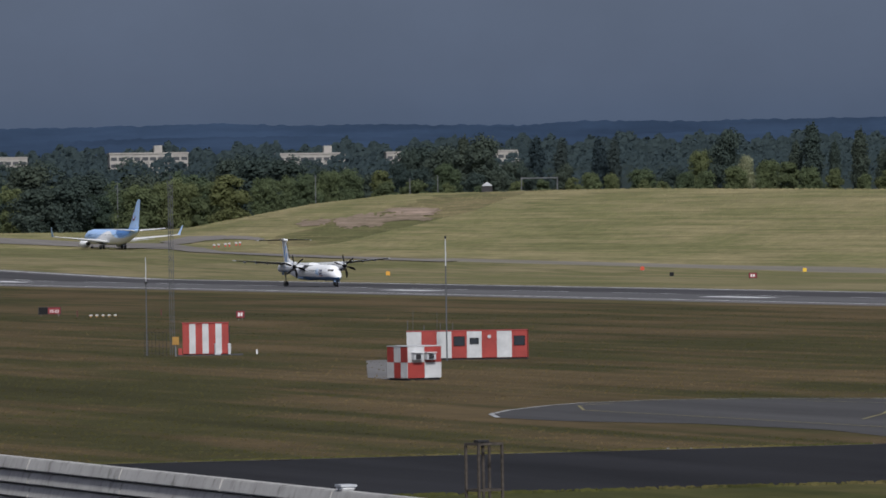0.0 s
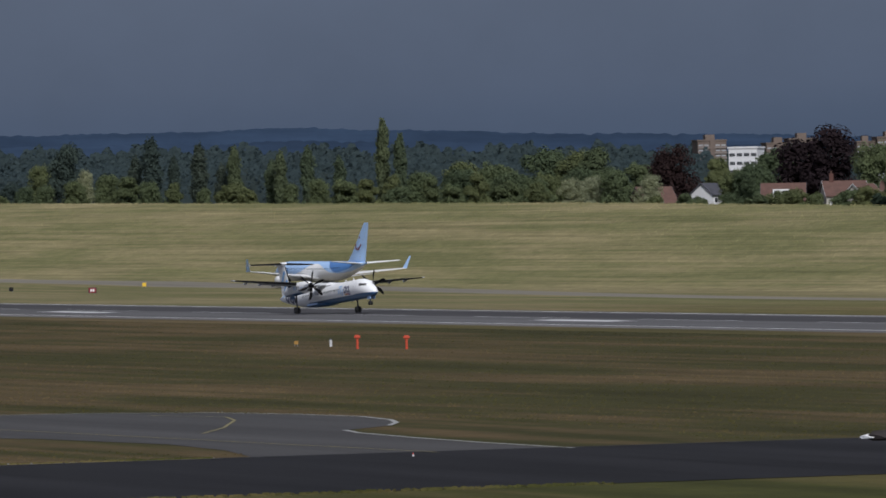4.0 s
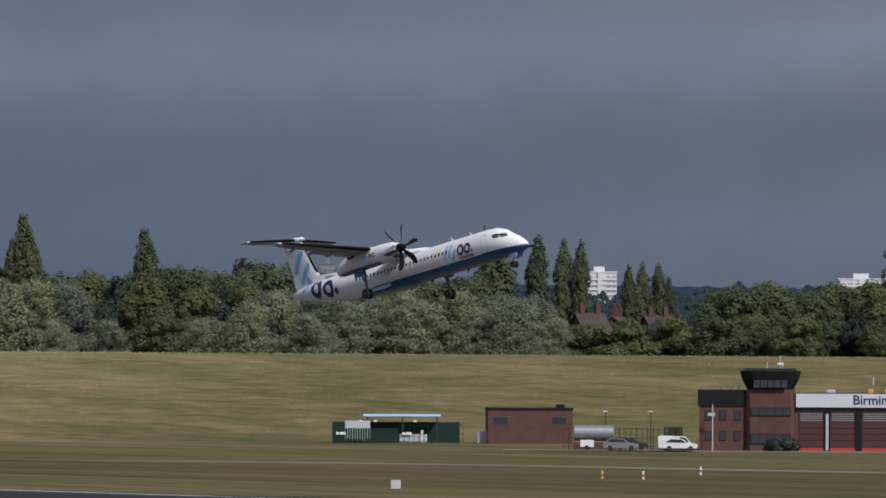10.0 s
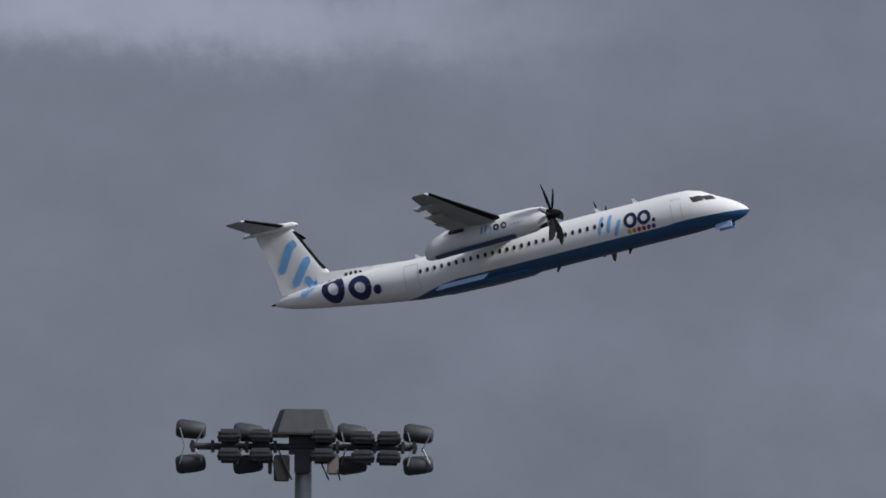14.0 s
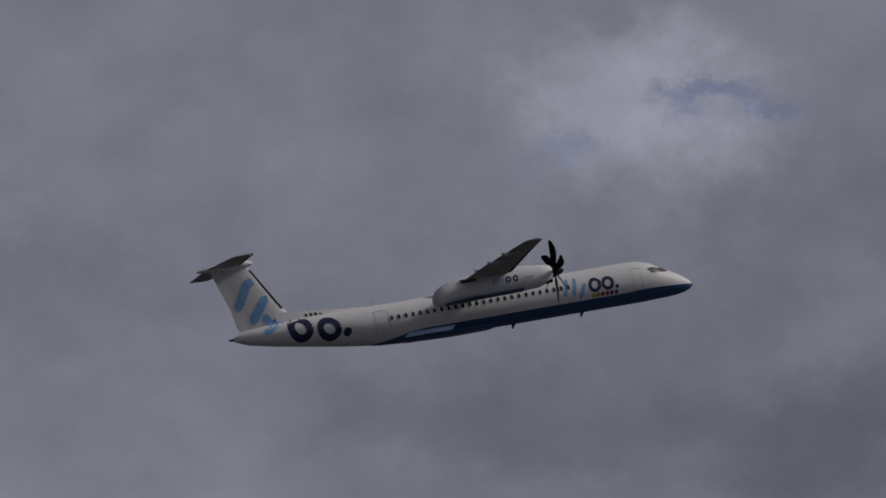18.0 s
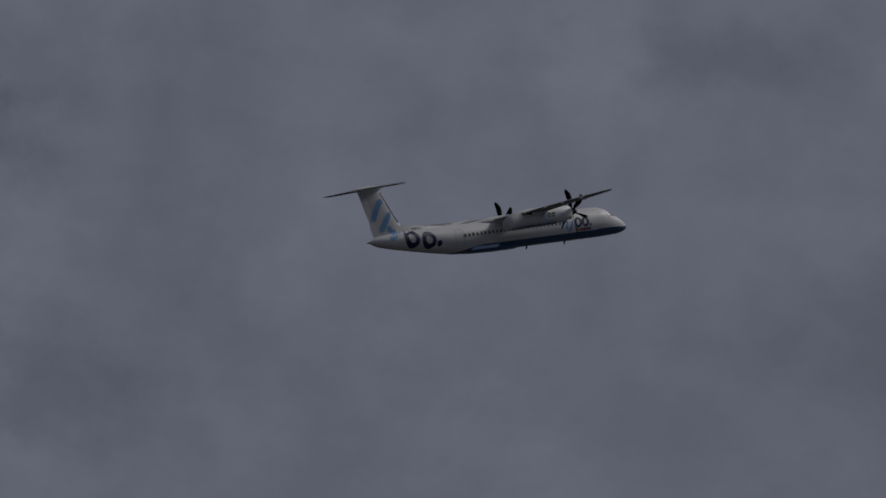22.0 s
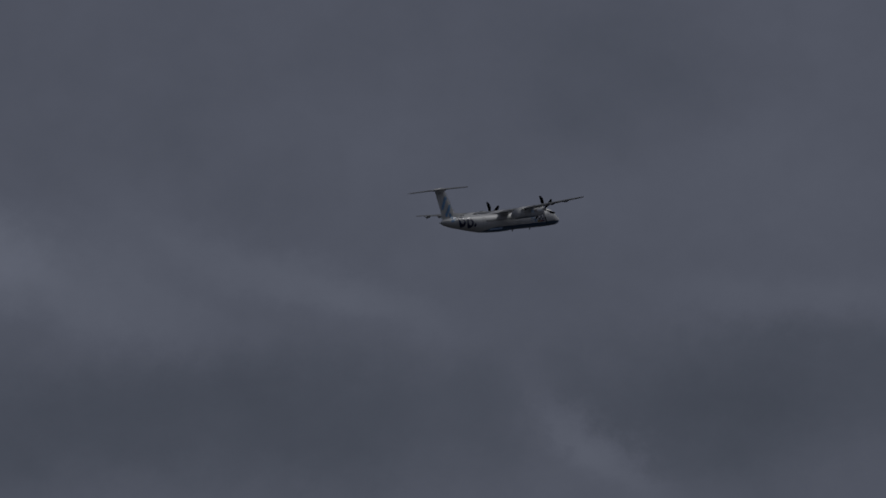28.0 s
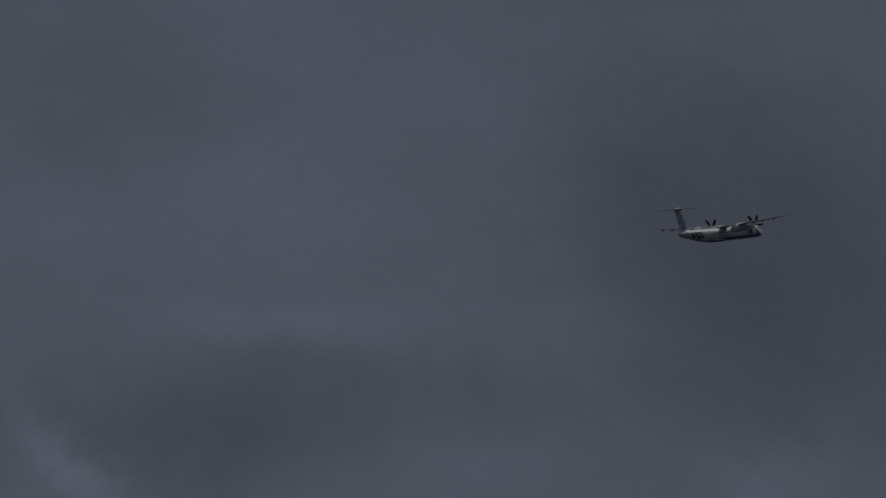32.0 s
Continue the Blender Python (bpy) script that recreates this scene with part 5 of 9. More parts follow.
        for s in (1, -1):
            P("hinge_line", stroke([(-31.3, 1.6), (-31.42, 3.2), (-31.68, 5.0)], 0.035, s, lambda X, Z, S: (X, S * (fin_half(X, Z) + 0.012), Z)), "dark", fin, smooth=False)
            P("hinge_line", stroke([(-31.66, 4.95), (-32.25, 4.88)], 0.035, s, lambda X, Z, S: (X, S * (fin_half(X, Z) + 0.03), Z)), "dark", fin, smooth=False)
    P("bullet_fairing", loft(bmesh.new(), [ring_of(x, 0, z, ry, rz, 12) for x, z, ry, rz in bullet]), "white", fin)
    for s in (1, -1):
        th = 1.0 if livery else 1.9
        st = P("tailplane", wing_mesh([(s * 0.15, -30.1, 2.35, 5.42, 0.8 * th), (s * 4.7, -30.75, 1.45, 5.36, 0.8 * th), (s * 4.93, -30.95, 1.0, 5.36, 0.6 * th)], c0=0.12), "wing_grey" if livery else "fairing_grey")
        P("de_icing_boot", wing_mesh([(s * 0.35, -30.08, 2.32, 5.42, 0.86 * th), (s * 4.65, -30.72, 1.45, 5.36, 0.86 * th)], c1=0.15), "boot" if livery else "fairing_grey", st)
        if not livery:
            P("tip_cap", wing_mesh([(s * 4.72, -30.66, 0.75, 5.36, 1.6), (s * 5.0, -30.75, 0.6, 5.36, 1.2)]), "white", st, "white tip cap")
    P("dorsal_fillet", loft(bmesh.new(), [[(x, -b, 1.0), (x, -b * 0.35, z), (x, b * 0.35, z), (x, b, 1.0)] for x, b, z in ((-22.0, 0.15, 1.34), (-24.0, 0.42, 1.52), (-26.0, 0.42, 1.72), (-27.9, 0.36, 1.92), (-28.6, 0.3, 1.95))]), "white", fin)
    P("tail_cone", rod((-31.45, 0, 0.70), (-31.95, 0, 0.72), 0.11, 0.05), "dark")
    if not livery:
        P("beacon_aerial", rod((-30.6, 0, 5.55), (-30.75, 0, 5.95), 0.05, 0.03, 6), "white", fin)
    for s in (1, -1):
        # cockpit panes, passenger windows, doors
        P("windscreen", skin_patch(-1.75, -2.3, 0.28, 0.60, s, 0.02, lean=-0.36), "cockpit_glass")
        P("side_window", skin_patch(-2.42, -3.05, 0.30, 0.66, s, 0.02, lean=-0.25), "cockpit_glass")
        first = None
        for i in range(26):
            x = -9.05 - 0.49 * i
            if first is None:
                bm = bmesh.new()
                bmesh.ops.create_circle(bm, cap_ends=True, segments=10, radius=0.5, matrix=Matrix.Rotation(radians(90), 4, "X"))
                for v in bm.verts:
                    v.co = (v.co.x * 0.22, 0, v.co.z * 0.34)
                first = P("window", bm, "window_grey", at=Matrix.Translation(hull_point(x, 0.26, s, 0.016)) @ pose(0, 0, 0, s * 11.2))
            else:
                again(first, Matrix.Translation(hull_point(x, 0.26, s, 0.016)) @ pose(0, 0, 0, s * 11.2))
        for x, w, z0, z1 in ((-21.95, 0.9, -0.62, 0.82), (-4.2, 0.6, -0.7, 0.75)):
            P("door_outline", skin_patch(x - w / 2, x - w / 2 - 0.03, z0, z1, s, 0.01), "grey")
            P("door_outline", skin_patch(x + w / 2, x + w / 2 + 0.03, z0, z1, s, 0.01), "grey")
            P("door_outline", skin_patch(x - w / 2, x + w / 2, z1, z1 + 0.03, s, 0.01), "grey")
    if livery:
        for s in (1, -1):
            L = lambda nm, bm, mat: P(nm, bm, mat)
            # slanted light blue bars on the fin, navy rings on the rear hull
            L("livery_bar", stroke([(-30.95, 2.5), (-30.05, 4.05), (-29.6, 4.25)], 0.54, s, on_side), "light_blue")
            L("livery_bar", stroke([(-30.2, 1.5), (-28.9, 3.15)], 0.54, s, on_side), "light_blue")
            L("livery_bar", stroke([(-29.7, 0.72), (-27.85, 1.72)], 0.52, s, on_side), "light_blue")
            L("livery_bar", stroke([(-29.32, 1.95), (-28.9, 1.2)], 0.46, s, on_side), "light_blue")
            L("livery_ring", loop_shape(-27.35, 0.62, 0.58, 0.64, 0.46, 0, 360, s, on_side, lean=-0.12), "navy")
            L("livery_ring", loop_shape(-25.5, 0.28, 0.58, 0.56, 0.42, 0, 360, s, on_side, lean=-0.12), "navy")
            L("livery_dot", loop_shape(-24.35, -0.12, 0.13, 0.13, 0.30, 0, 360, s, on_side), "navy")
            # the same mark, small, behind the cockpit, over a row of coloured dots
            L("livery_bar", stroke([(-9.35, -0.32), (-9.0, 0.82)], 0.22, s, on_side), "light_blue")
            L("livery_bar", stroke([(-8.75, -0.32), (-8.45, 0.82)], 0.22, s, on_side), "light_blue")
            L("livery_bar", stroke([(-8.35, -0.60), (-7.85, 0.36)], 0.22, s, on_side), "light_blue")
            L("livery_ring", loop_shape(-7.2, 0.14, 0.33, 0.37, 0.22, 0, 360, s, on_side, lean=0.05), "navy")
            L("livery_ring", loop_shape(-6.3, 0.12, 0.33, 0.34, 0.22, 0, 360, s, on_side, lean=0.05), "navy")
            L("livery_dot", loop_shape(-5.7, -0.18, 0.05, 0.05, 0.14, 0, 360, s, on_side), "navy")
            for i, c in enumerate(("yellow", "amber", "red", "red", "violet", "violet")):
                L("livery_dot", loop_shape(-7.4 + 0.32 * i, -0.52, 0.055, 0.055, 0.16, 0, 360, s, on_side), c)
            for i in range(6):
                L("registration_bar", stroke([(-26.7 + 0.33 * i, 1.46), (-26.48 + 0.33 * i, 1.46)], 0.25, s, lambda X, Z, S: (X, S * (0.42 - 0.27 * (Z - 1.0) / (0.48 - (X + 24) * 0.1) + 0.02), Z)), "dark")
            cowl = lambda X, Z, S: (X, S * (4.53 + 0.675), Z)
            for x, z0, z1 in ((-15.5, 0.78, 1.2), (-15.2, 0.78, 1.3), (-14.92, 0.66, 1.1)):
                L("livery_bar", stroke([(x, z0), (x + 0.14, z1)], 0.12, s, cowl), "light_blue")
            for x in (-14.45, -13.95):
                L("livery_ring", loop_shape(x, 0.98, 0.14, 0.15, 0.11, 0, 360, s, cowl, lean=0.05), "navy")
            for i in range(4):
                L("livery_bar", stroke([(-13.55 + 0.24 * i, 0.94), (-13.40 + 0.24 * i, 0.94)], 0.16, s, cowl), "sky_blue")
            P("sill_panel", prism(bmesh.new(), [(-17.0, -0.84), (-17.4, -1.10), (-20.6, -1.10), (-20.2, -0.84)], s * 0.8, s * 1.085), "sky_blue", label="light blue sill panel", smooth=False)
    for x, z in ((-6.9, 1.35), (-9.4, 1.36), (-21.5, 1.3)):
        P("aerial", prism(bmesh.new(), [(x, z), (x - 0.35, z), (x - 0.45, z + 0.32), (x - 0.3, z + 0.32)], -0.02, 0.02), "white", smooth=False)
    for x in (-7.8, -12.6):
        P("drain_mast", prism(bmesh.new(), [(x, -1.3), (x - 0.25, -1.3), (x - 0.35, -1.62), (x - 0.22, -1.62)], -0.02, 0.02), "dark", smooth=False)
    return top


def make_gear(top, with_props=True):
    """Legs with their wheels and the propellers; each turns about its own pivot."""
    legs, props = [], []
    for s in (1, -1):
        bm = bmesh.new()
        tube(bm, (0, 0, 0), (0.1, 0, -2.45), 0.12, 0.09)
        tube(bm, (-0.9, 0, -0.15), (0.08, 0, -1.6), 0.06)
        tube(bm, (0.1, -0.42, -2.46), (0.1, 0.42, -2.46), 0.07)
        leg = part("main_gear_leg", bm, M["lamp_grey"], top, "grey steel landing gear leg", True, pose(-16.2, s * 4.5, 0.5))
        for k in (-0.22, 0.22):
            w = part("wheel", wheel_mesh(0.44, 0.28), M["tyre"], leg, "black tyre", True, pose(0.1, k, -2.45))
            part("hub", rod((0, -0.14 - 0.03, 0), (0, 0.14 + 0.03, 0), 0.14), M["lamp_grey"], leg, "", True, pose(0.1, k, -2.45))
        part("gear_door", boxed(-0.9, 0.35, s * 0.42 - 0.02, s * 0.42 + 0.02, -0.95, -0.1, 0.015), M["blue"], leg, "blue door panel")
        legs.append(leg)
        if not with_props:
            continue
        hub = loft(bmesh.new(), [ring_of(x, 0, 0, r, r, 16) for x, r in ((0.62, 0.03), (0.5, 0.14), (0.25, 0.26), (0.0, 0.33), (-0.25, 0.36))])
        pr = part("propeller", hub, M["boot"], top, "six-bladed black propeller", True, pose(-10.97, s * 4.53, 1.05))
        b = part("blade", blade_mesh(), M["boot"], pr, "", True)
        for i in range(1, 6):
            again(b, pose(0, 0, 0, 60 * i))
        props.append(pr)
    bm = bmesh.new()
    tube(bm, (0, 0, 0), (0.12, 0, -1.28), 0.09, 0.07)
    tube(bm, (0.5, 0, -0.1), (0.08, 0, -0.85), 0.045)
    tube(bm, (0.12, -0.22, -1.3), (0.12, 0.22, -1.3), 0.05)
    nose = part("nose_gear_leg", bm, M["steel"], top, "grey steel nose leg", True, pose(-2.15, 0, -0.78))
    for k in (-0.17, 0.17):
        part("wheel", wheel_mesh(0.29, 0.2), M["tyre"], nose, "black tyre", True, pose(0.12, k, -1.3))
    doors = [part("nose_gear_door", boxed(-0.6, 0.45, -0.03, 0.03, -0.40, 0.0, 0.02), M["sky_blue"], top, "light blue door", False, pose(-1.6, -0.35, -1.16))]
    doors.append(part("nose_gear_door", boxed(-0.6, 0.45, -0.03, 0.03, -0.40, 0.0, 0.02), M["sky_blue"], top, "light blue door", False, pose(-1.6, 0.35, -1.16)))
    return legs, props, nose, doors


airliner = make_turboprop("turboprop_airliner", Matrix(), "white twin turboprop airliner with blue belly and blue tail marks")
LEGS, PROPS, NOSE, NOSE_DOORS = make_gear(airliner)


# ---- the taxiing jets: x forward from the nose, ground at z = 0 ----
JET = [(0, 2.75, 0.06, 0.06), (-0.4, 2.75, 0.5, 0.5), (-1.2, 2.8, 0.95, 0.95), (-2.4, 2.95, 1.4, 1.4), (-4.0, 3.1, 1.75, 1.72), (-6.0, 3.15, 1.92, 1.88), (-16, 3.15, 1.92, 1.88), (-26, 3.15, 1.92, 1.88), (-30, 3.4, 1.65, 1.62),
       (-34, 3.95, 1.15, 1.1), (-37, 4.4, 0.65, 0.6), (-38.6, 4.65, 0.25, 0.22)]


def jet_at(x):
    xs = [-r[0] for r in JET]
    return [float(np.interp(-x, xs, [r[k] for r in JET])) for k in (1, 2, 3)]


def jet_hull(k0, k1):
    """A band of the hull between two height fractions, which may depend on x."""
    bm = bmesh.new()
    xs = [0, -0.2, -0.6, -1.2, -1.8, -2.4, -3.2, -4] + [-5.0 - 1.25 * i for i in range(20)] + [-30, -31, -32, -33, -34, -35, -36, -37, -38, -38.6]
    for s in (1, -1):
        rows = []
        for x in xs:
            zc, hz, hy = jet_at(x)
            a, b = math.asin(max(-1, min(1, k0(x)))), math.asin(max(-1, min(1, k1(x))))
            rows.append([bm.verts.new((x, s * hy * math.cos(a + (b - a) * i / 8), zc + hz * math.sin(a + (b - a) * i / 8))) for i in range(9)])
        for p, q in zip(rows, rows[1:]):
            for i in range(8):
                bm.faces.new((p[i], p[i + 1], q[i + 1], q[i]))
    bmesh.ops.remove_doubles(bm, verts=bm.verts, dist=0.002)
    bmesh.ops.recalc_face_normals(bm, faces=bm.faces)
    return bm


def make_jet(m, label):
    top = empty("jet_airliner", m, label, "airliner", "taxiing jets")
    P = lambda n, bm, mat, parent=top, label="", smooth=True, at=None: part(n, bm, M[mat], parent, label, smooth, at)
    wave = lambda x: 1.15 * math.exp(-((x + 20) / 5.5) ** 2) - 0.38 - 0.3 * smooth01((-x - 28) / 8)
    dark = lambda x: 1.0 - 1.25 * smooth01((-x - 24) / 5) * (1 - smooth01((-x - 33) / 5))
    P("belly", jet_hull(lambda x: -1, wave), "white", label="white belly")
    P("fuselage", jet_hull(wave, lambda x: max(wave(x), min(0.98, dark(x)))), "sky_blue", label="light blue hull")
    P("crown", jet_hull(lambda x: max(wave(x), min(0.98, dark(x))), lambda x: 1), "mid_blue", label="dark blue crown")
    P("wing_box", loft(bmesh.new(), [ring_of(x, 0, z, ry, rz) for x, z, ry, rz in ((-12, 1.6, 0.4, 0.2), (-14, 1.7, 1.9, 0.6), (-20, 1.7, 2.0, 0.65), (-23.5, 1.9, 0.6, 0.25))]), "white")
    for s in (1, -1):
        w = P("wing", wing_mesh([(s * 1.5, -12.6, 8.2, 1.9, 0.9), (s * 5.6, -15.3, 5.0, 2.35, 0.9), (s * 16.8, -20.9, 1.9, 3.35, 0.8)]), "sign_white")
        wl = wing_mesh([(0, -20.9, 1.9, 0, 0.8), (0.5, -21.2, 1.6, 0, 0.8), (2.4, -22.5, 0.7, 0, 0.7)], upright=True)
        for v in wl.verts:
            y, z = v.co.y, v.co.z
            v.co.y, v.co.z = s * (16.8 + 0.3 * z) + y, 3.35 + z
        P("winglet", wl, "sky_blue", w)
        P("flap", wing_mesh([(s * 2.0, -19.6, 1.9, 1.75, 0.6), (s * 10.5, -20.3, 1.2, 2.5, 0.6)]), "grey", w)
        e = P("engine", loft(bmesh.new(), [ring_of(x, s * 4.83, z, r, r * 0.94) for x, z, r in ((-10.6, 1.42, 0.9), (-10.9, 1.42, 1.08), (-12.0, 1.42, 1.14), (-13.6, 1.45, 1.0), (-14.6, 1.5, 0.72))]), "white")
        P("exhaust", loft(bmesh.new(), [ring_of(x, s * 4.83, 1.5, r, r) for x, r in ((-14.3, 0.6), (-15.2, 0.42), (-15.8, 0.12))]), "dark", e)
        P("fan", loft(bmesh.new(), [ring_of(x, s * 4.83, 1.42, r, r) for x, r in ((-10.55, 0.74), (-10.62, 0.72))]), "dark", e)
        P("tailplane", wing_mesh([(s * 0.5, -34.2, 4.0, 4.6, 0.7), (s * 7.1, -38.0, 1.5, 5.1, 0.7)]), "white")
        g = P("main_gear_leg", rod((-19.6, s * 2.86, 0.5), (-19.4, s * 2.6, 2.0), 0.12), "steel")
        for k in (-0.43, 0.43):
            P("wheel", wheel_mesh(0.56, 0.4), "tyre", g, at=pose(-19.6, s * 2.86 + k, 0.56))
        f = None
        for i in range(34):
            x = -6.5 - 0.72 * i
            zc, hz, hy = jet_at(x)
            at = pose(x, s * (hy * 0.968 + 0.01), zc + 0.25 * hz, s * 14)
            if f is None:
                bm = bmesh.new()
                bmesh.ops.create_circle(bm, cap_ends=True, segments=8, radius=0.5, matrix=Matrix.Rotation(radians(90), 4, "X"))
                for v in bm.verts:
                    v.co = (v.co.x * 0.26, 0, v.co.z * 0.36)
                f = P("window", bm, "glass", at=at)
            else:
                again(f, at)
        P("cockpit_window", loft(bmesh.new(), [[(-1.6, s * 0.15, 3.62), (-1.9, s * 0.95, 3.55), (-2.5, s * 1.2, 3.75), (-2.3, s * 0.4, 4.02)], [(-1.62, s * 0.15, 3.64), (-1.9, s * 0.98, 3.57), (-2.5, s * 1.23, 3.77), (-2.32, s * 0.4, 4.06)]]), "glass")
        # the tail's mark: a red arc under a dot
        fz = lambda X, Z, S: (X, S * 0.32, Z)
        P("tail_mark", loop_shape(-36.1, 8.4, 1.05, 1.1, 0.36, 180, 360, s, fz, lean=-0.4), "sign_red")
        P("tail_mark", loop_shape(-36.6, 9.55, 0.1, 0.1, 0.26, 0, 360, s, fz), "sign_red")
        for i in range(4):
            P("livery_bar", stroke([(-6.0 - 0.9 * i, 3.1), (-5.7 - 0.9 * i, 3.9)], 0.42, s, lambda X, Z, S: (X, S * (jet_at(X)[2] * math.sqrt(max(0.05, 1 - ((Z - jet_at(X)[0]) / jet_at(X)[1]) ** 2)) + 0.02), Z)), "mid_blue")
    fin = P("fin", wing_mesh([(4.2, -28.5, 9.6, 0, 0.35), (5.2, -31.2, 7.2, 0, 0.5), (6.5, -32.8, 5.9, 0, 0.55), (12.4, -38.0, 1.9, 0, 0.55)], upright=True), "sky_blue", label="light blue fin")
    P("rudder_gap", wing_mesh([(5.4, -31.35, 7.0, 0, 0.56), (12.2, -37.5, 2.4, 0, 0.6)], upright=True, c0=0.70, c1=0.72), "grey", fin)
    ng = P("nose_gear_leg", rod((-4.0, 0, 0.4), (-3.9, 0, 1.5), 0.09), "steel")
    for k in (-0.2, 0.2):
        P("wheel", wheel_mesh(0.35, 0.2), "tyre", ng, at=pose(-4.0, k, 0.35))
    return top


JETS = [make_jet(Matrix(), "light blue and white twinjet airliner taxiing with its back turned"),
        make_jet(Matrix(), "light blue and white twinjet airliner taxiing far down the taxiway")]


# ---- trees ----
def leaf_mesh(name, lobes, cards, size, seed, squash=1.0, sprays=7):
    """Leaf clumps over many small sprays, which stand on the skins of the lobes (centre, radii); dark gaps stay between them."""
    rng = np.random.default_rng(seed)
    L = np.repeat(np.array(lobes), sprays, axis=0)
    d = rng.normal(size=(len(L), 3)) + np.array([0, 0, 0.35])
    d /= np.linalg.norm(d, axis=1)[:, None]
    mid = L[:, :3] + d * L[:, 3:] * (0.62 + 0.42 * rng.random(len(L)))[:, None]
    rad = L[:, 3:] * (0.34 + 0.26 * rng.random(len(L)))[:, None]
    area = rad[:, 0] * rad[:, 2]
    k = rng.choice(len(L), cards, p=area / area.sum())
    e = rng.normal(size=(cards, 3))
    e /= np.linalg.norm(e, axis=1)[:, None]
    c = mid[k] + e * rad[k] * (1.12 - 0.5 * rng.random(cards) ** 2.0)[:, None]
    n = e + 0.35 * d[k] + 0.2 * rng.normal(size=(cards, 3)) + np.array([0, 0, 0.3])
    n /= np.linalg.norm(n, axis=1)[:, None]
    u = np.cross(n, rng.normal(size=(cards, 3)))
    u /= np.linalg.norm(u, axis=1)[:, None]
    v = np.cross(n, u)
    s = size * 1.3 * (0.6 + 0.8 * rng.random(cards))[:, None]
    q = [c + s * (u * a + v * b * squash) + n * s * k for a, b, k in ((-0.5, -0.25, 0), (0.05, -0.5, 0.12), (0.5, 0.1, 0), (-0.05, 0.5, 0.12))]
    co = np.stack(q, 1).reshape(-1, 3)
    me = bpy.data.meshes.new(name)
    me.from_pydata(co.tolist(), [], np.arange(cards * 4).reshape(-1, 4).tolist())
    return me


def lobes_round(rng, n, w, z0, z1):
    out = []
    for i in range(n):
        a, k = rng.random() * 6.283, rng.random() ** 0.6
        h = rng.random()
        r = w * (0.24 + 0.16 * rng.random())
        prof = math.sin(math.pi * min(1, 0.18 + 0.74 * h)) ** 0.6
        out.append((math.cos(a) * k * w * 0.72 * prof, math.sin(a) * k * w * 0.72 * prof, z0 + (z1 - z0) * h, r, r, r * (0.75 + 0.3 * rng.random())))
    return out


def lobes_column(rng, n, w, z0, z1):
    out = []
    for i in range(n):
        h = i / (n - 1)
        k = w * lerp_table([(0, 0.6), (0.25, 0.9), (0.5, 1.05), (0.78, 1.0), (0.89, 0.88), (0.96, 0.66), (1, 0.36)], h)
        a, o = rng.random() * 6.283, k * (0.1 + 0.42 * rng.random())
        out.append((math.cos(a) * o, math.sin(a) * o, z0 + (z1 - z0) * h * 0.95, k * 0.5, k * 0.5, (z1 - z0) / n * (5.5 + 3.0 * rng.random()) * (1 - 0.45 * h)))
    return out


def lobes_tiers(rng, n, w, z0, z1):
    out = []
    for i in range(n):
        h = i / (n - 1)
        for j in range(6):
            a = rng.random() * 6.283
            k = w * (1 - 0.70 * h) * (0.2 + 0.8 * rng.random())
            r = w * (0.20 - 0.10 * h) * (0.7 + 0.6 * rng.random())
            out.append((math.cos(a) * k, math.sin(a) * k, z0 + (z1 - z0) * h + rng.random() * 0.5, r * 1.25, r * 1.25, 0.34))
    return out


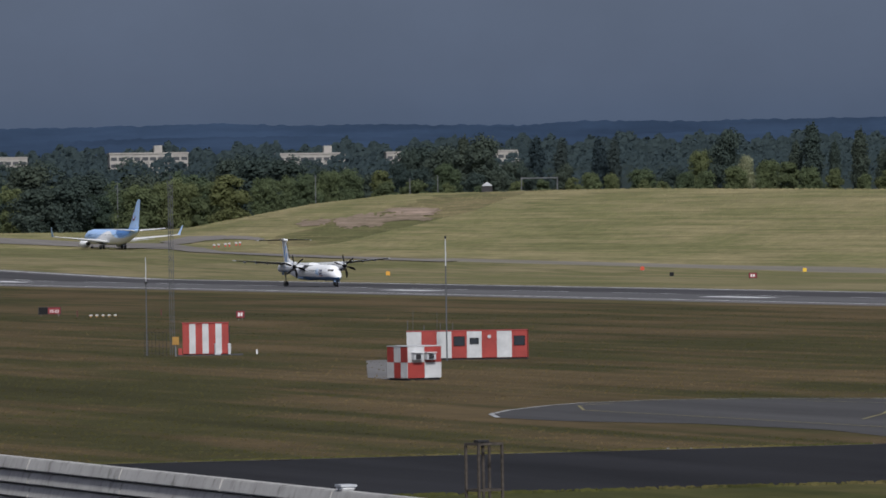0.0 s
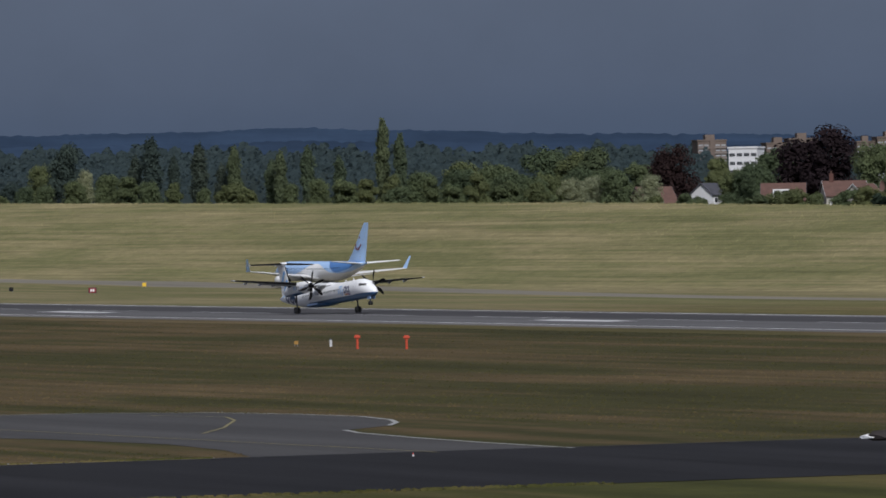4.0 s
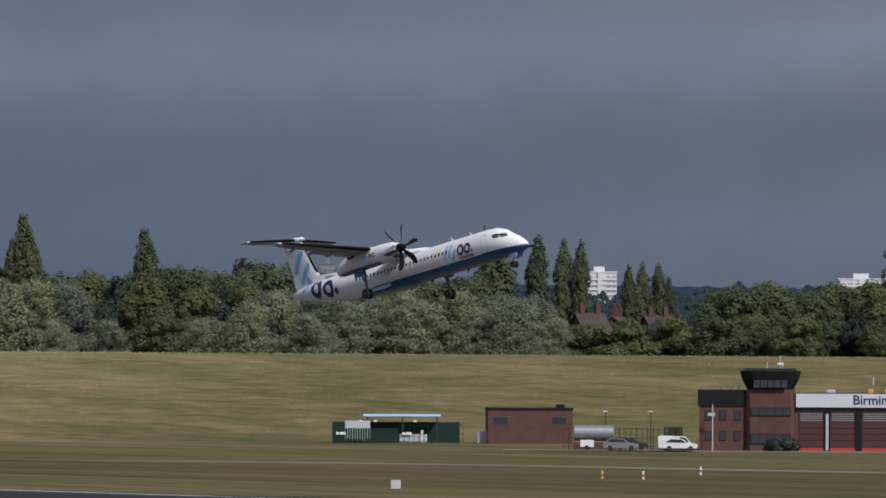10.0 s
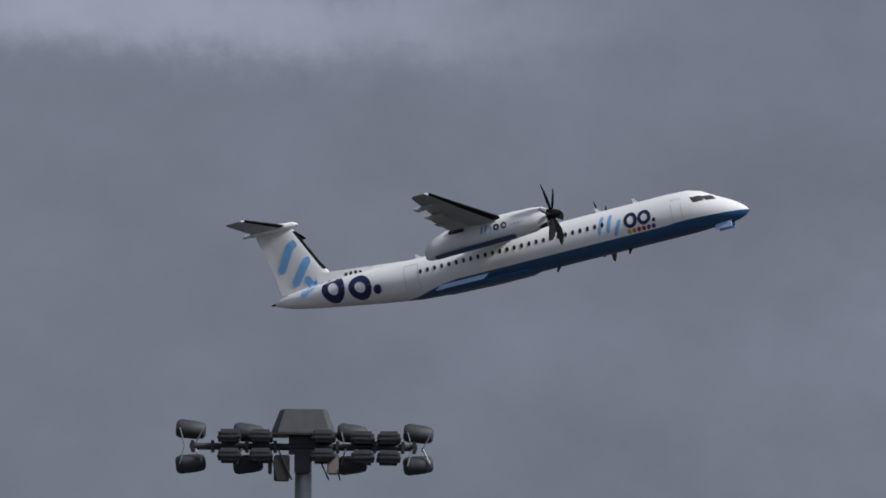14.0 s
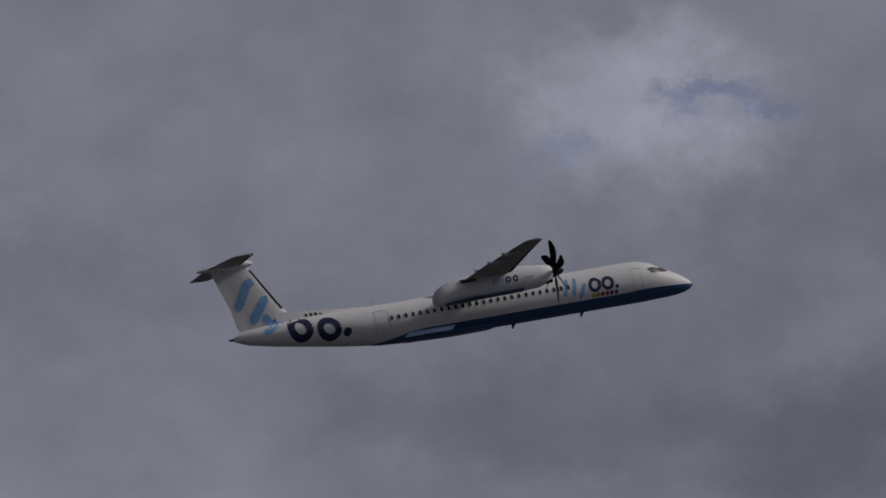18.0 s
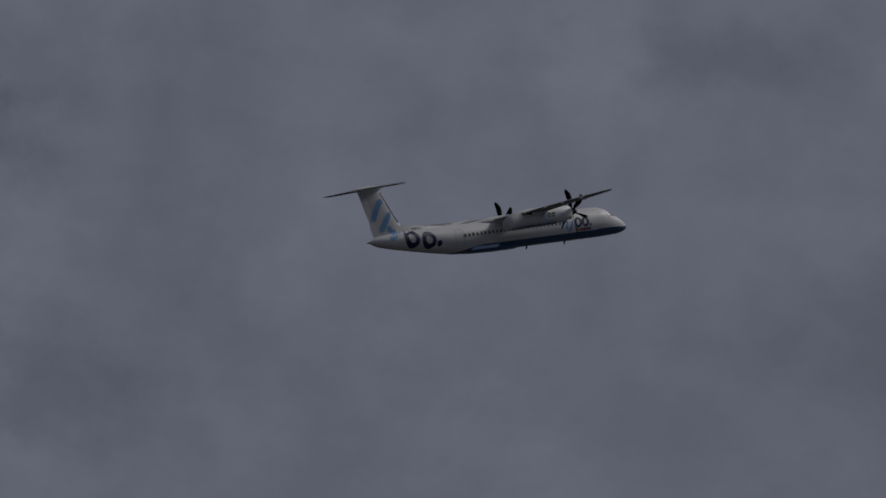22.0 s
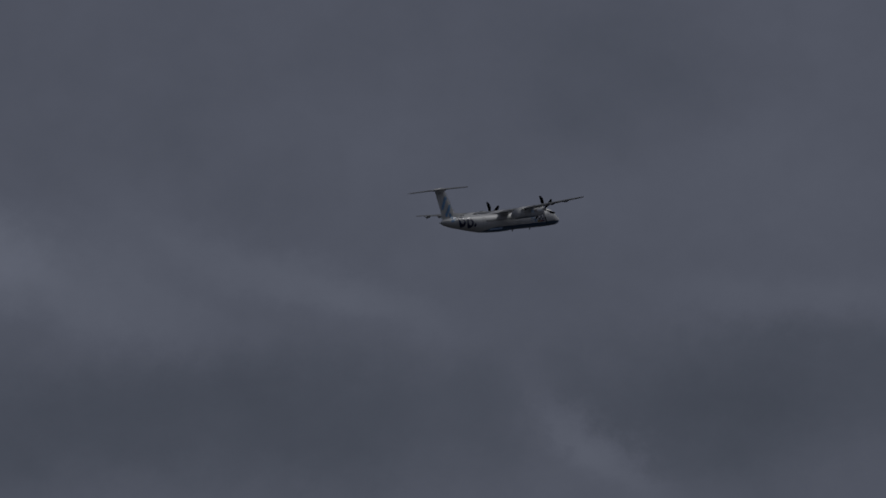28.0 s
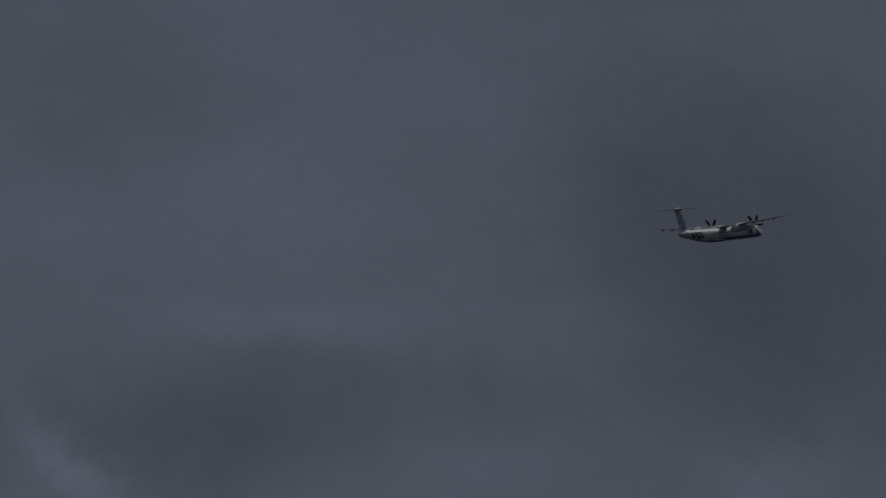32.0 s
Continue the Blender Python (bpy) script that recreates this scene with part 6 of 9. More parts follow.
#        lobes, count, half width, z0, z1, leaf, cards, card size, squash, label, name, trunk
TREES = {
    "broad": (lobes_round, 30, 4.4, 2.2, 8.9, "leaf", 15000, 0.24, 1, "dark green broadleaf tree with a dense round crown", 1),
    "broad2": (lobes_round, 38, 4.9, 1.8, 9.0, "leaf", 16000, 0.24, 1, "green broadleaf tree with an uneven full crown", 1),
    "light": (lobes_round, 28, 4.3, 1.6, 8.9, "leaf_light", 14000, 0.23, 1, "light green broadleaf tree with a loose crown", 1),
    "silver": (lobes_round, 34, 4.6, 1.4, 8.8, "leaf_silver", 14000, 0.24, 0.6, "silver-green willow with soft feathery foliage", 1),
    "copper": (lobes_round, 34, 5.6, 1.8, 9.0, "leaf_copper", 14000, 0.26, 1, "dark purple copper beech with a domed crown", 1),
    "gold": (lobes_round, 26, 5.6, 2.0, 8.9, "leaf_gold", 12000, 0.25, 1, "golden yellow broadleaf tree", 1),
    "dark": (lobes_round, 28, 4.0, 1.5, 8.9, "leaf_dark", 13000, 0.24, 1, "very dark green tree with a dense crown", 1),
    "poplar": (lobes_column, 54, 1.25, 0.8, 9.5, "leaf_poplar", 12000, 0.17, 1, "tall slender poplar with upright foliage", 1),
    "poplar2": (lobes_column, 48, 1.7, 0.8, 9.4, "leaf_poplar", 13000, 0.19, 1, "full upright poplar with feathery edges", 1),
    "cypress": (lobes_column, 44, 1.7, 0.6, 9.5, "leaf_dark", 12000, 0.19, 1, "dark narrow upright conifer tree", 1),
    "pine": (lobes_tiers, 15, 2.9, 1.6, 9.6, "leaf_dark", 8000, 0.24, 0.7, "dark pine with open layered branches", 1),
    "tall": (lobes_round, 38, 3.6, 3.4, 9.2, "leaf", 12000, 0.22, 1, "tall broadleaf tree with bare pale stems below", 3),
    # the next three kinds carry painted haze in their leaves
    "hazy": (lobes_column, 40, 1.9, 0.8, 9.4, "leaf_far", 9000, 0.24, 1, "upright poplar with leaves tinted blue-green for haze", 1),
    "mist_poplar": (lobes_column, 46, 1.5, 0.8, 9.4, "leaf_mist", 11000, 0.20, 1, "tall poplar with leaf colour dulled for haze", 1),
    "misty": (lobes_round, 30, 4.6, 1.6, 9.0, "leaf_mist", 10000, 0.28, 1, "tree with leaves tinted blue-green for haze", 1),
    "bush": (lobes_round, 26, 6.0, 1.2, 8.6, "leaf_light", 13000, 0.32, 1, "rounded light green leafy bush", 1),
}
TREE_NAME = dict(broad="broadleaf_tree", broad2="broadleaf_tree", light="leafy_tree", silver="willow_tree", copper="copper_beech", gold="golden_tree", dark="dark_tree",
                 poplar="poplar_tree", poplar2="poplar_tree", cypress="cypress_tree", pine="pine_tree", hazy="poplar_tree", mist_poplar="poplar_tree", misty="distant_tree", tall="tall_tree", bush="bush")
FIRST = {}


def tree(kind, az, d, el, wide=1.0, turn=None, group=""):
    """A tree d metres off whose top stands at the elevation el."""
    x, y = polar(az, d)
    z = ground_z(x, y) - 0.1
    h = max(1.5, H + d * math.tan(radians(el)) - z)
    s = h / 10.0
    turn = random.random() * 360 if turn is None else turn
    m = pose(x, y, z, 0, 0, turn) @ Matrix.Diagonal((s * wide, s * wide, s, 1))
    if kind in FIRST:
        return copy_thing_at(FIRST[kind], m)
    make, n, w, z0, z1, leaf, cards, size, sq, label, stems = TREES[kind]
    rng = random.Random(len(FIRST) + 5)
    top = empty(TREE_NAME[kind], Matrix(), label, "bush" if kind == "bush" else "tree", "trees behind the bank")
    bm = bmesh.new()
    for k in range(stems):
        ox, oy = (rng.random() - 0.5) * 2.4 * (stems > 1), (rng.random() - 0.5) * 2.4 * (stems > 1)
        tube(bm, (ox, oy, 0), (ox * 1.2, oy * 1.2, z1 * 0.62), 0.24 if stems == 1 else 0.13, 0.08, 7)
        for i in range(5):
            a = i * 2.4 + k
            r = w * 0.55
            tube(bm, (ox, oy, z0 + 0.35 * i), (ox + math.cos(a) * r, oy + math.sin(a) * r, z0 + 0.35 * i + 1.6), 0.09, 0.03, 5)
    part("trunk", bm, M["bark"], top)
    obj_mesh("crown", leaf_mesh("crown", make(rng, n, w, z0, z1), cards, size, len(FIRST) + 11, sq, 20 if leaf in ("leaf_mist", "leaf_far") else 9), M[leaf], top)
    FIRST[kind] = top
    top.matrix_basis = m
    return top


def copy_thing_at(ob, m):
    keep = ob.matrix_basis.copy()
    ob.matrix_basis = Matrix()
    o = copy_thing(ob, m)
    ob.matrix_basis = keep
    return o


def crest(az):
    return lerp_table(CREST_D, az)


def row_of(kinds, a0, a1, step, back, el0, el1, jitter=0.05, wide=1.0):
    """A row of trees between two bearings; el0, el1: their tops at its ends."""
    n = max(1, int(abs(a1 - a0) / step))
    for i in range(n):
        k = (i + 0.5) / n
        az = a0 + (a1 - a0) * k + random.uniform(-0.3, 0.3) * step
        d = crest(az) + back * random.uniform(0.75, 1.35)
        tree(random.choice(kinds), az, d, el0 + (el1 - el0) * k + random.uniform(-jitter, jitter), wide * random.uniform(0.85, 1.25))


def make_trees():
    random.seed(4)
    # far end, beyond the low end of the bank
    row_of(["broad", "misty", "dark"], -75.8, -73.9, 0.20, 260, 0.13, 0.15, 0.03)
    row_of(["light", "broad2", "broad"], -74.0, -72.0, 0.17, 120, 0.15, 0.22, 0.03)
    row_of(["misty", "misty", "broad"], -75.8, -72.4, 0.22, 500, 0.20, 0.28, 0.06)
    row_of(["misty", "misty", "broad2"], -72.3, -69.6, 0.20, 300, 0.24, 0.22, 0.05)
    row_of(["misty", "misty", "hazy"], -75.9, -70.8, 0.12, 760, 0.275, 0.255, 0.04)
    row_of(["broad", "light", "bush"], -72.2, -69.8, 0.22, 70, 0.14, 0.14, 0.03)
    row_of(["misty"], -71.9, -71.2, 0.16, 560, 0.34, 0.42, 0.04)
    row_of(["broad", "light", "broad2"], -69.9, -68.9, 0.19, 90, 0.20, 0.24, 0.03)
    row_of(["broad", "broad2", "light", "bush"], -69.0, -65.2, 0.21, 70, 0.16, 0.20, 0.04)
    row_of(["broad", "light", "broad2"], -67.1, -65.0, 0.21, 130, 0.26, 0.24, 0.04)
    for k, az, el, w in (("mist_poplar", -71.45, 0.50, 0.9), ("mist_poplar", -71.30, 0.48, 0.9), ("hazy", -70.90, 0.48, 0.8), ("hazy", -70.72, 0.45, 0.7), ("hazy", -70.43, 0.47, 0.65), ("hazy", -70.32, 0.46, 0.65),
                         ("misty", -71.86, 0.36, 0.45)):
        tree(k, az, crest(az) + 520, el, w)
    for k, az, el, w in (("misty", -69.47, 0.46, 0.7), ("broad2", -69.66, 0.33, 0.8), ("silver", -69.33, 0.30, 0.75), ("silver", -69.58, 0.20, 0.7), ("mist_poplar", -68.83, 0.56, 0.95), ("mist_poplar", -68.95, 0.42, 0.9), ("mist_poplar", -68.66, 0.42, 0.8), ("mist_poplar", -68.47, 0.51, 0.9),
                         ("poplar2", -68.21, 0.49, 0.7), ("mist_poplar", -68.30, 0.35, 0.9), ("poplar2", -67.86, 0.45, 0.7), ("poplar2", -67.93, 0.38, 0.7), ("poplar2", -67.66, 0.48, 0.75), ("poplar2", -67.42, 0.40, 0.7),
                         ("poplar", -67.09, 0.69, 0.66), ("poplar", -66.96, 0.57, 0.70)):
        tree(k, az, crest(az) + 130, el, w)
    # among the houses
    for k, az, el, w in (("broad", -65.84, 0.43, 1.1), ("broad2", -65.62, 0.36, 1.0), ("light", -65.50, 0.39, 1.0), ("broad", -66.2, 0.32, 1.1), ("broad2", -66.5, 0.30, 1.1), ("broad", -65.1, 0.30, 1.0), ("copper", -64.93, 0.37, 0.95), ("light", -64.58, 0.30, 0.8),
                         ("broad", -64.15, 0.41, 0.9), ("copper", -63.78, 0.48, 1.15), ("broad2", -63.38, 0.38, 0.9), ("broad", -63.05, 0.38, 1.0), ("dark", -64.42, 0.12, 1.2), ("dark", -63.9, 0.10, 1.4), ("broad", -64.25, 0.09, 1.3)):
        tree(k, az, crest(az) + 190, el, w)
    row_of(["silver", "light", "silver"], -66.0, -65.0, 0.20, 55, 0.14, 0.20, 0.03)
    row_of(["broad", "bush", "dark"], -65.1, -63.2, 0.17, 45, 0.03, 0.06, 0.03, 1.2)
    # the even dark row
    row_of(["poplar2", "broad", "poplar2", "broad2"], -63.3, -59.6, 0.075, 60, 0.27, 0.30, 0.04, 1.15)
    row_of(["poplar2", "broad2", "poplar2"], -63.1, -59.6, 0.10, 30, 0.13, 0.13, 0.06, 1.3)
    row_of(["broad", "dark"], -62.9, -59.7, 0.24, 170, 0.36, 0.38, 0.03, 0.9)
    tree("gold", -62.55, crest(-62.5) + 210, 0.385, 1.1)
    tree("gold", -62.30, crest(-62.5) + 220, 0.365, 0.9)
    for k, az, el, w in (("cypress", -61.28, 0.47, 0.7), ("copper", -61.15, 0.38, 0.5), ("broad", -60.52, 0.42, 0.9), ("broad", -60.05, 0.41, 1.0), ("broad2", -59.75, 0.42, 1.0), ("poplar2", -59.40, 0.47, 1.25), ("poplar2", -59.25, 0.48, 1.25), ("poplar2", -59.12, 0.44, 1.2),
                         ("broad", -58.8, 0.40, 1.0), ("light", -58.5, 0.42, 0.9), ("dark", -58.65, 0.30, 1.2), ("light", -58.1, 0.42, 0.9), ("broad", -57.75, 0.40, 1.0), ("broad2", -57.45, 0.42, 0.9), ("broad", -57.25, 0.48, 1.0),
                         ("copper", -57.14, 0.50, 0.85), ("broad", -57.25, 0.42, 0.9), ("light", -56.82, 0.46, 0.9), ("broad", -58.2, 0.08, 0.9), ("dark", -58.02, 0.05, 0.9)):
        tree(k, az, crest(az) + 150, el, w)
    row_of(["broad2", "bush", "light"], -59.6, -57.0, 0.17, 40, 0.05, 0.07, 0.04, 1.2)
    row_of(["broad", "dark", "broad2"], -59.9, -58.6, 0.16, 90, 0.24, 0.24, 0.05, 1.0)
    row_of(["broad", "dark", "broad2"], -57.7, -56.9, 0.17, 80, 0.20, 0.26, 0.04, 1.0)
    row_of(["silver"], -59.5, -58.9, 0.14, 32, 0.03, 0.03, 0.02, 1.3)
    for az, el in ((-64.44, 0.21), (-64.33, 0.25), (-64.24, 0.20)):
        tree("broad2", az, crest(az) + 135, el, 0.9)
    # the mixed wood
    row_of(["broad", "light", "broad2", "broad"], -56.9, -52.4, 0.17, 150, 0.44, 0.44, 0.05)
    row_of(["broad", "broad2", "dark", "light"], -57.0, -49.5, 0.16, 80, 0.30, 0.34, 0.06)
    row_of(["silver", "silver", "broad", "silver"], -57.0, -53.2, 0.18, 40, 0.10, 0.08, 0.08, 1.15)
    row_of(["broad", "broad2", "dark"], -52.5, -49.3, 0.19, 130, 0.44, 0.42, 0.05)
    row_of(["silver", "silver", "broad", "silver"], -53.7, -48.8, 0.24, 40, 0.15, 0.14, 0.11, 1.15)
    row_of(["broad", "dark", "light"], -53.7, -48.8, 0.2, 60, 0.10, 0.10, 0.06, 1.1)
    for az, el in ((-53.0, 0.38), (-52.75, 0.36), (-52.5, 0.34), (-51.0, 0.28), (-50.85, 0.30), (-50.6, 0.27), (-50.2, 0.25), (-49.9, 0.30), (-49.55, 0.30), (-49.2, 0.28), (-48.95, 0.26)):
        tree("silver", az, crest(az) + 48, el, 1.0)
    for k, az, el, w in (("pine", -53.76, 0.71, 0.95), ("pine", -53.54, 0.74, 0.85), ("dark", -53.85, 0.50, 0.9), ("pine", -53.22, 0.61, 1.1), ("dark", -53.55, 0.48, 0.9), ("poplar", -52.81, 0.91, 0.68), ("poplar", -52.91, 0.72, 0.45), ("poplar2", -52.72, 0.64, 0.5), ("poplar", -51.90, 0.80, 0.75), ("broad2", -51.75, 0.44, 0.8),
                         ("copper", -51.08, 0.46, 0.8), ("copper", -50.3, 0.40, 0.7), ("broad", -50.55, 0.44, 0.8), ("light", -49.30, 0.52, 0.9), ("poplar2", -48.95, 0.75, 0.6), ("poplar2", -48.75, 0.73, 0.5), ("poplar2", -48.62, 0.72, 0.5),
                         ("poplar2", -48.26, 0.53, 0.5), ("poplar2", -48.16, 0.55, 0.5), ("poplar2", -48.04, 0.54, 0.55), ("poplar2", -47.96, 0.44, 0.5)):
        tree(k, az, crest(az) + 140, el, w)
    # about the brick houses and on to the right
    row_of(["broad", "bush", "dark"], -48.9, -47.3, 0.17, 40, 0.06, 0.08, 0.04, 1.1)
    row_of(["tall", "tall", "light", "broad"], -47.6, -45.9, 0.13, 45, 0.36, 0.36, 0.06, 1.0)
    row_of(["broad", "broad", "broad2", "dark", "tall"], -47.3, -43.9, 0.15, 95, 0.34, 0.32, 0.04)
    row_of(["broad", "tall", "broad2", "broad2", "tall"], -46.4, -43.9, 0.13, 40, 0.26, 0.25, 0.05, 1.0)
    row_of(["broad", "broad2", "tall", "dark"], -47.5, -43.9, 0.15, 28, 0.10, 0.12, 0.07, 1.0)
    tree("poplar", -46.25, crest(-46) + 130, 0.77, 0.95)
    tree("dark", -45.85, crest(-46) + 150, 0.46, 1.2)
    row_of(["silver", "silver", "silver", "broad2"], -44.0, -41.2, 0.17, 36, 0.18, 0.20, 0.07, 1.0)
    row_of(["broad", "dark", "poplar2"], -44.1, -40.8, 0.20, 420, 0.33, 0.33, 0.04, 0.9)
    row_of(["hazy"], -44.6, -43.9, 0.10, 900, 0.45, 0.46, 0.02, 0.62)
    row_of(["hazy"], -43.75, -43.3, 0.08, 900, 0.44, 0.46, 0.02, 0.62)
    row_of(["hazy", "misty"], -43.2, -41.0, 0.17, 850, 0.39, 0.41, 0.04, 0.9)
    row_of(["broad", "dark", "broad2"], -43.6, -41.2, 0.17, 110, 0.24, 0.28, 0.04)
    tree("silver", -42.25, crest(-42) + 110, 0.48, 1.1)
    tree("broad", -42.55, crest(-42) + 110, 0.38, 1.0)
    row_of(["broad", "broad2", "light"], -41.3, -38.9, 0.17, 70, 0.02, 0.10, 0.05)
    row_of(["broad", "dark", "broad2"], -41.3, -36.5, 0.18, 200, 0.22, 0.27, 0.05)
    row_of(["broad", "light"], -39.6, -36.0, 0.17, 60, 0.18, 0.22, 0.04)
    tree("copper", -40.55, crest(-40) + 80, 0.08, 1.0)
    for az, el in ((-40.62, 0.37), (-41.3, 0.36), (-37.87, 0.41), (-38.95, 0.40)):
        tree("broad", az, crest(az) + 420, el, 1.0)


make_trees()


# both woods use the leaf colour that stands in for haze
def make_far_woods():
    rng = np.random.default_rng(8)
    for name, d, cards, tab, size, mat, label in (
            ("far_woods", 3000, 90000, [(-77, 0.28), (-73, 0.32), (-70, 0.35), (-66, 0.33), (-62, 0.28), (-57, 0.22), (-50, 0.30), (-45, 0.28), (-40, 0.30), (-34, 0.30)], 1.7, "leaf_far", "dark woods far across the plain, tinted for haze"),
            ("farther_woods", 3900, 70000, [(-77, 0.40), (-73, 0.42), (-70, 0.46), (-66, 0.42), (-62, 0.36), (-57, 0.30), (-50, 0.33), (-45, 0.31), (-40, 0.33), (-34, 0.32)], 2.4, "leaf_far", "woods near the horizon, tinted blue-green for haze")):
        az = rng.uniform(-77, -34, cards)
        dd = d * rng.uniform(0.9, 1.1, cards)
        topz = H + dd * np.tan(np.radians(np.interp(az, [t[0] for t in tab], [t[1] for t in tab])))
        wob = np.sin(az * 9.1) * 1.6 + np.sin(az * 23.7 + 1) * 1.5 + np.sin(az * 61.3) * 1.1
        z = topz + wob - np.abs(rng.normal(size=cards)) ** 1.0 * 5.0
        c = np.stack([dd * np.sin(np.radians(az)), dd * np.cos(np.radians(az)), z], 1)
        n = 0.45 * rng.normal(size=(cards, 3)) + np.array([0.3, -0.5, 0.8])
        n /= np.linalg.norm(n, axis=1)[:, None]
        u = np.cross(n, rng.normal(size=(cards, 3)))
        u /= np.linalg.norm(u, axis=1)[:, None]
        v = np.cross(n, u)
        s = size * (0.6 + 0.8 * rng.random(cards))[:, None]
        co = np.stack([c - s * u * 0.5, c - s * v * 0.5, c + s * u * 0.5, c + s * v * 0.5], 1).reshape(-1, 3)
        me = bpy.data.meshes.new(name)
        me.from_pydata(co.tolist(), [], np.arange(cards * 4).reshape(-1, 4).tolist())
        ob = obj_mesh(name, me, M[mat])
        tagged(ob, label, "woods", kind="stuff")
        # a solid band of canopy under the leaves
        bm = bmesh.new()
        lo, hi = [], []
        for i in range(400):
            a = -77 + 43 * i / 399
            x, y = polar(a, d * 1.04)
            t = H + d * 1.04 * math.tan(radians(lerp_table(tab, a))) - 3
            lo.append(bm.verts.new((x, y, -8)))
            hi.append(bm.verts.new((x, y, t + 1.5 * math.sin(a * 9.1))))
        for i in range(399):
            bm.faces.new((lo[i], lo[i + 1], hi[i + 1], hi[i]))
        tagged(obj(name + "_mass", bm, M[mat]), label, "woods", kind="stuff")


make_far_woods()


# the hills' blue is aerial haze painted into their material
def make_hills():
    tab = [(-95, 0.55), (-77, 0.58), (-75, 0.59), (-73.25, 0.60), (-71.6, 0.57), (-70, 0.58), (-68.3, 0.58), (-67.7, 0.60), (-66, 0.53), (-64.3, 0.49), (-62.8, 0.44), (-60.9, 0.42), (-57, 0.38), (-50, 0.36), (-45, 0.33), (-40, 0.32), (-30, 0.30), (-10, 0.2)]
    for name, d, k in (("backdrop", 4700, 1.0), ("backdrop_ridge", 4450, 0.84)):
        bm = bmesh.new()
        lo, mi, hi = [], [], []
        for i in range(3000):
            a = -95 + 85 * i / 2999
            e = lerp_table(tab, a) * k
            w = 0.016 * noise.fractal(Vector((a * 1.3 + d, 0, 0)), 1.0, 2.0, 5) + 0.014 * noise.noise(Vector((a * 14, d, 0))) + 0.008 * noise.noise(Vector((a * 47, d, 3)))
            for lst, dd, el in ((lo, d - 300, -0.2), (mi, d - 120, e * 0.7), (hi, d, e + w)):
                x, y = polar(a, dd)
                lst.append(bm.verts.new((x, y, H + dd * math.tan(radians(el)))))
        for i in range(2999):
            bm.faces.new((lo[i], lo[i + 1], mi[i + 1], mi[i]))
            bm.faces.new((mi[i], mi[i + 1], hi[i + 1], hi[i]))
        tagged(obj(name, bm, M["hill"], smooth=True), "low wooded hills on the horizon, tinted blue for haze", "hills", kind="structure")


make_hills()


# ---- houses and blocks beyond the bank ----
def facing(az, d, z=None, turn=0.0):
    """A pose on the ground at a bearing, its front (-y) towards the lens."""
    x, y = polar(az, d)
    return pose(x, y, ground_z(x, y) if z is None else z, 0, 0, -az + turn)


def block(az, d, el, width, storeys, wall, kind="tower_block", turn=0.0, cols=5, band=None, core=True, depth=None, label="white tower block with rows of dark windows", pane=(0.1, 0.75), glass="far_glass"):
    m = facing(az, d, -2.0, turn)
    hgt = H + d * math.tan(radians(el)) + 2.0
    top = empty(kind, m, label, "building", "blocks on the skyline")
    w, dp = width / 2, depth or width * 0.8
    part("wall", boxed(-w, w, 0, dp, 0, hgt), M[wall], top)
    part("roof", boxed(-w - 0.3, w + 0.3, -0.3, dp + 0.3, hgt, hgt + 0.6), M[wall], top)
    if core:
        part("roof_plant", boxed(-w * 0.35, w * 0.3, dp * 0.3, dp * 0.7, hgt + 0.6, hgt + 2.8), M[wall], top)
    st = 2.8 if width > 22 or storeys < 5 else 2.25
    cw = width / cols
    mesh = None
    for i in range(storeys):
        z = hgt - 2.3 - i * st
        if band:
            part("balcony_band", boxed(-w - 0.05, w + 0.05, -0.5, -0.02, z - 1.0, z - 0.1), M[band], top)
        for j in range(cols):
            if core and cols > 4 and j == cols // 2:
                continue
            at = pose(-w + cw * (j + 0.5), 0, z)
            if mesh is None:
                mesh = part("window", boxed(-cw * 0.36, cw * 0.40, -0.08, 0.05, *pane), M[glass], top, at=at)
            else:
                again(mesh, at)
    if core and cols > 4:
        part("stair_core", boxed(-cw * 0.4, cw * 0.4, -0.7, -0.02, 0, hgt + 0.3), M[wall], top)
    return top


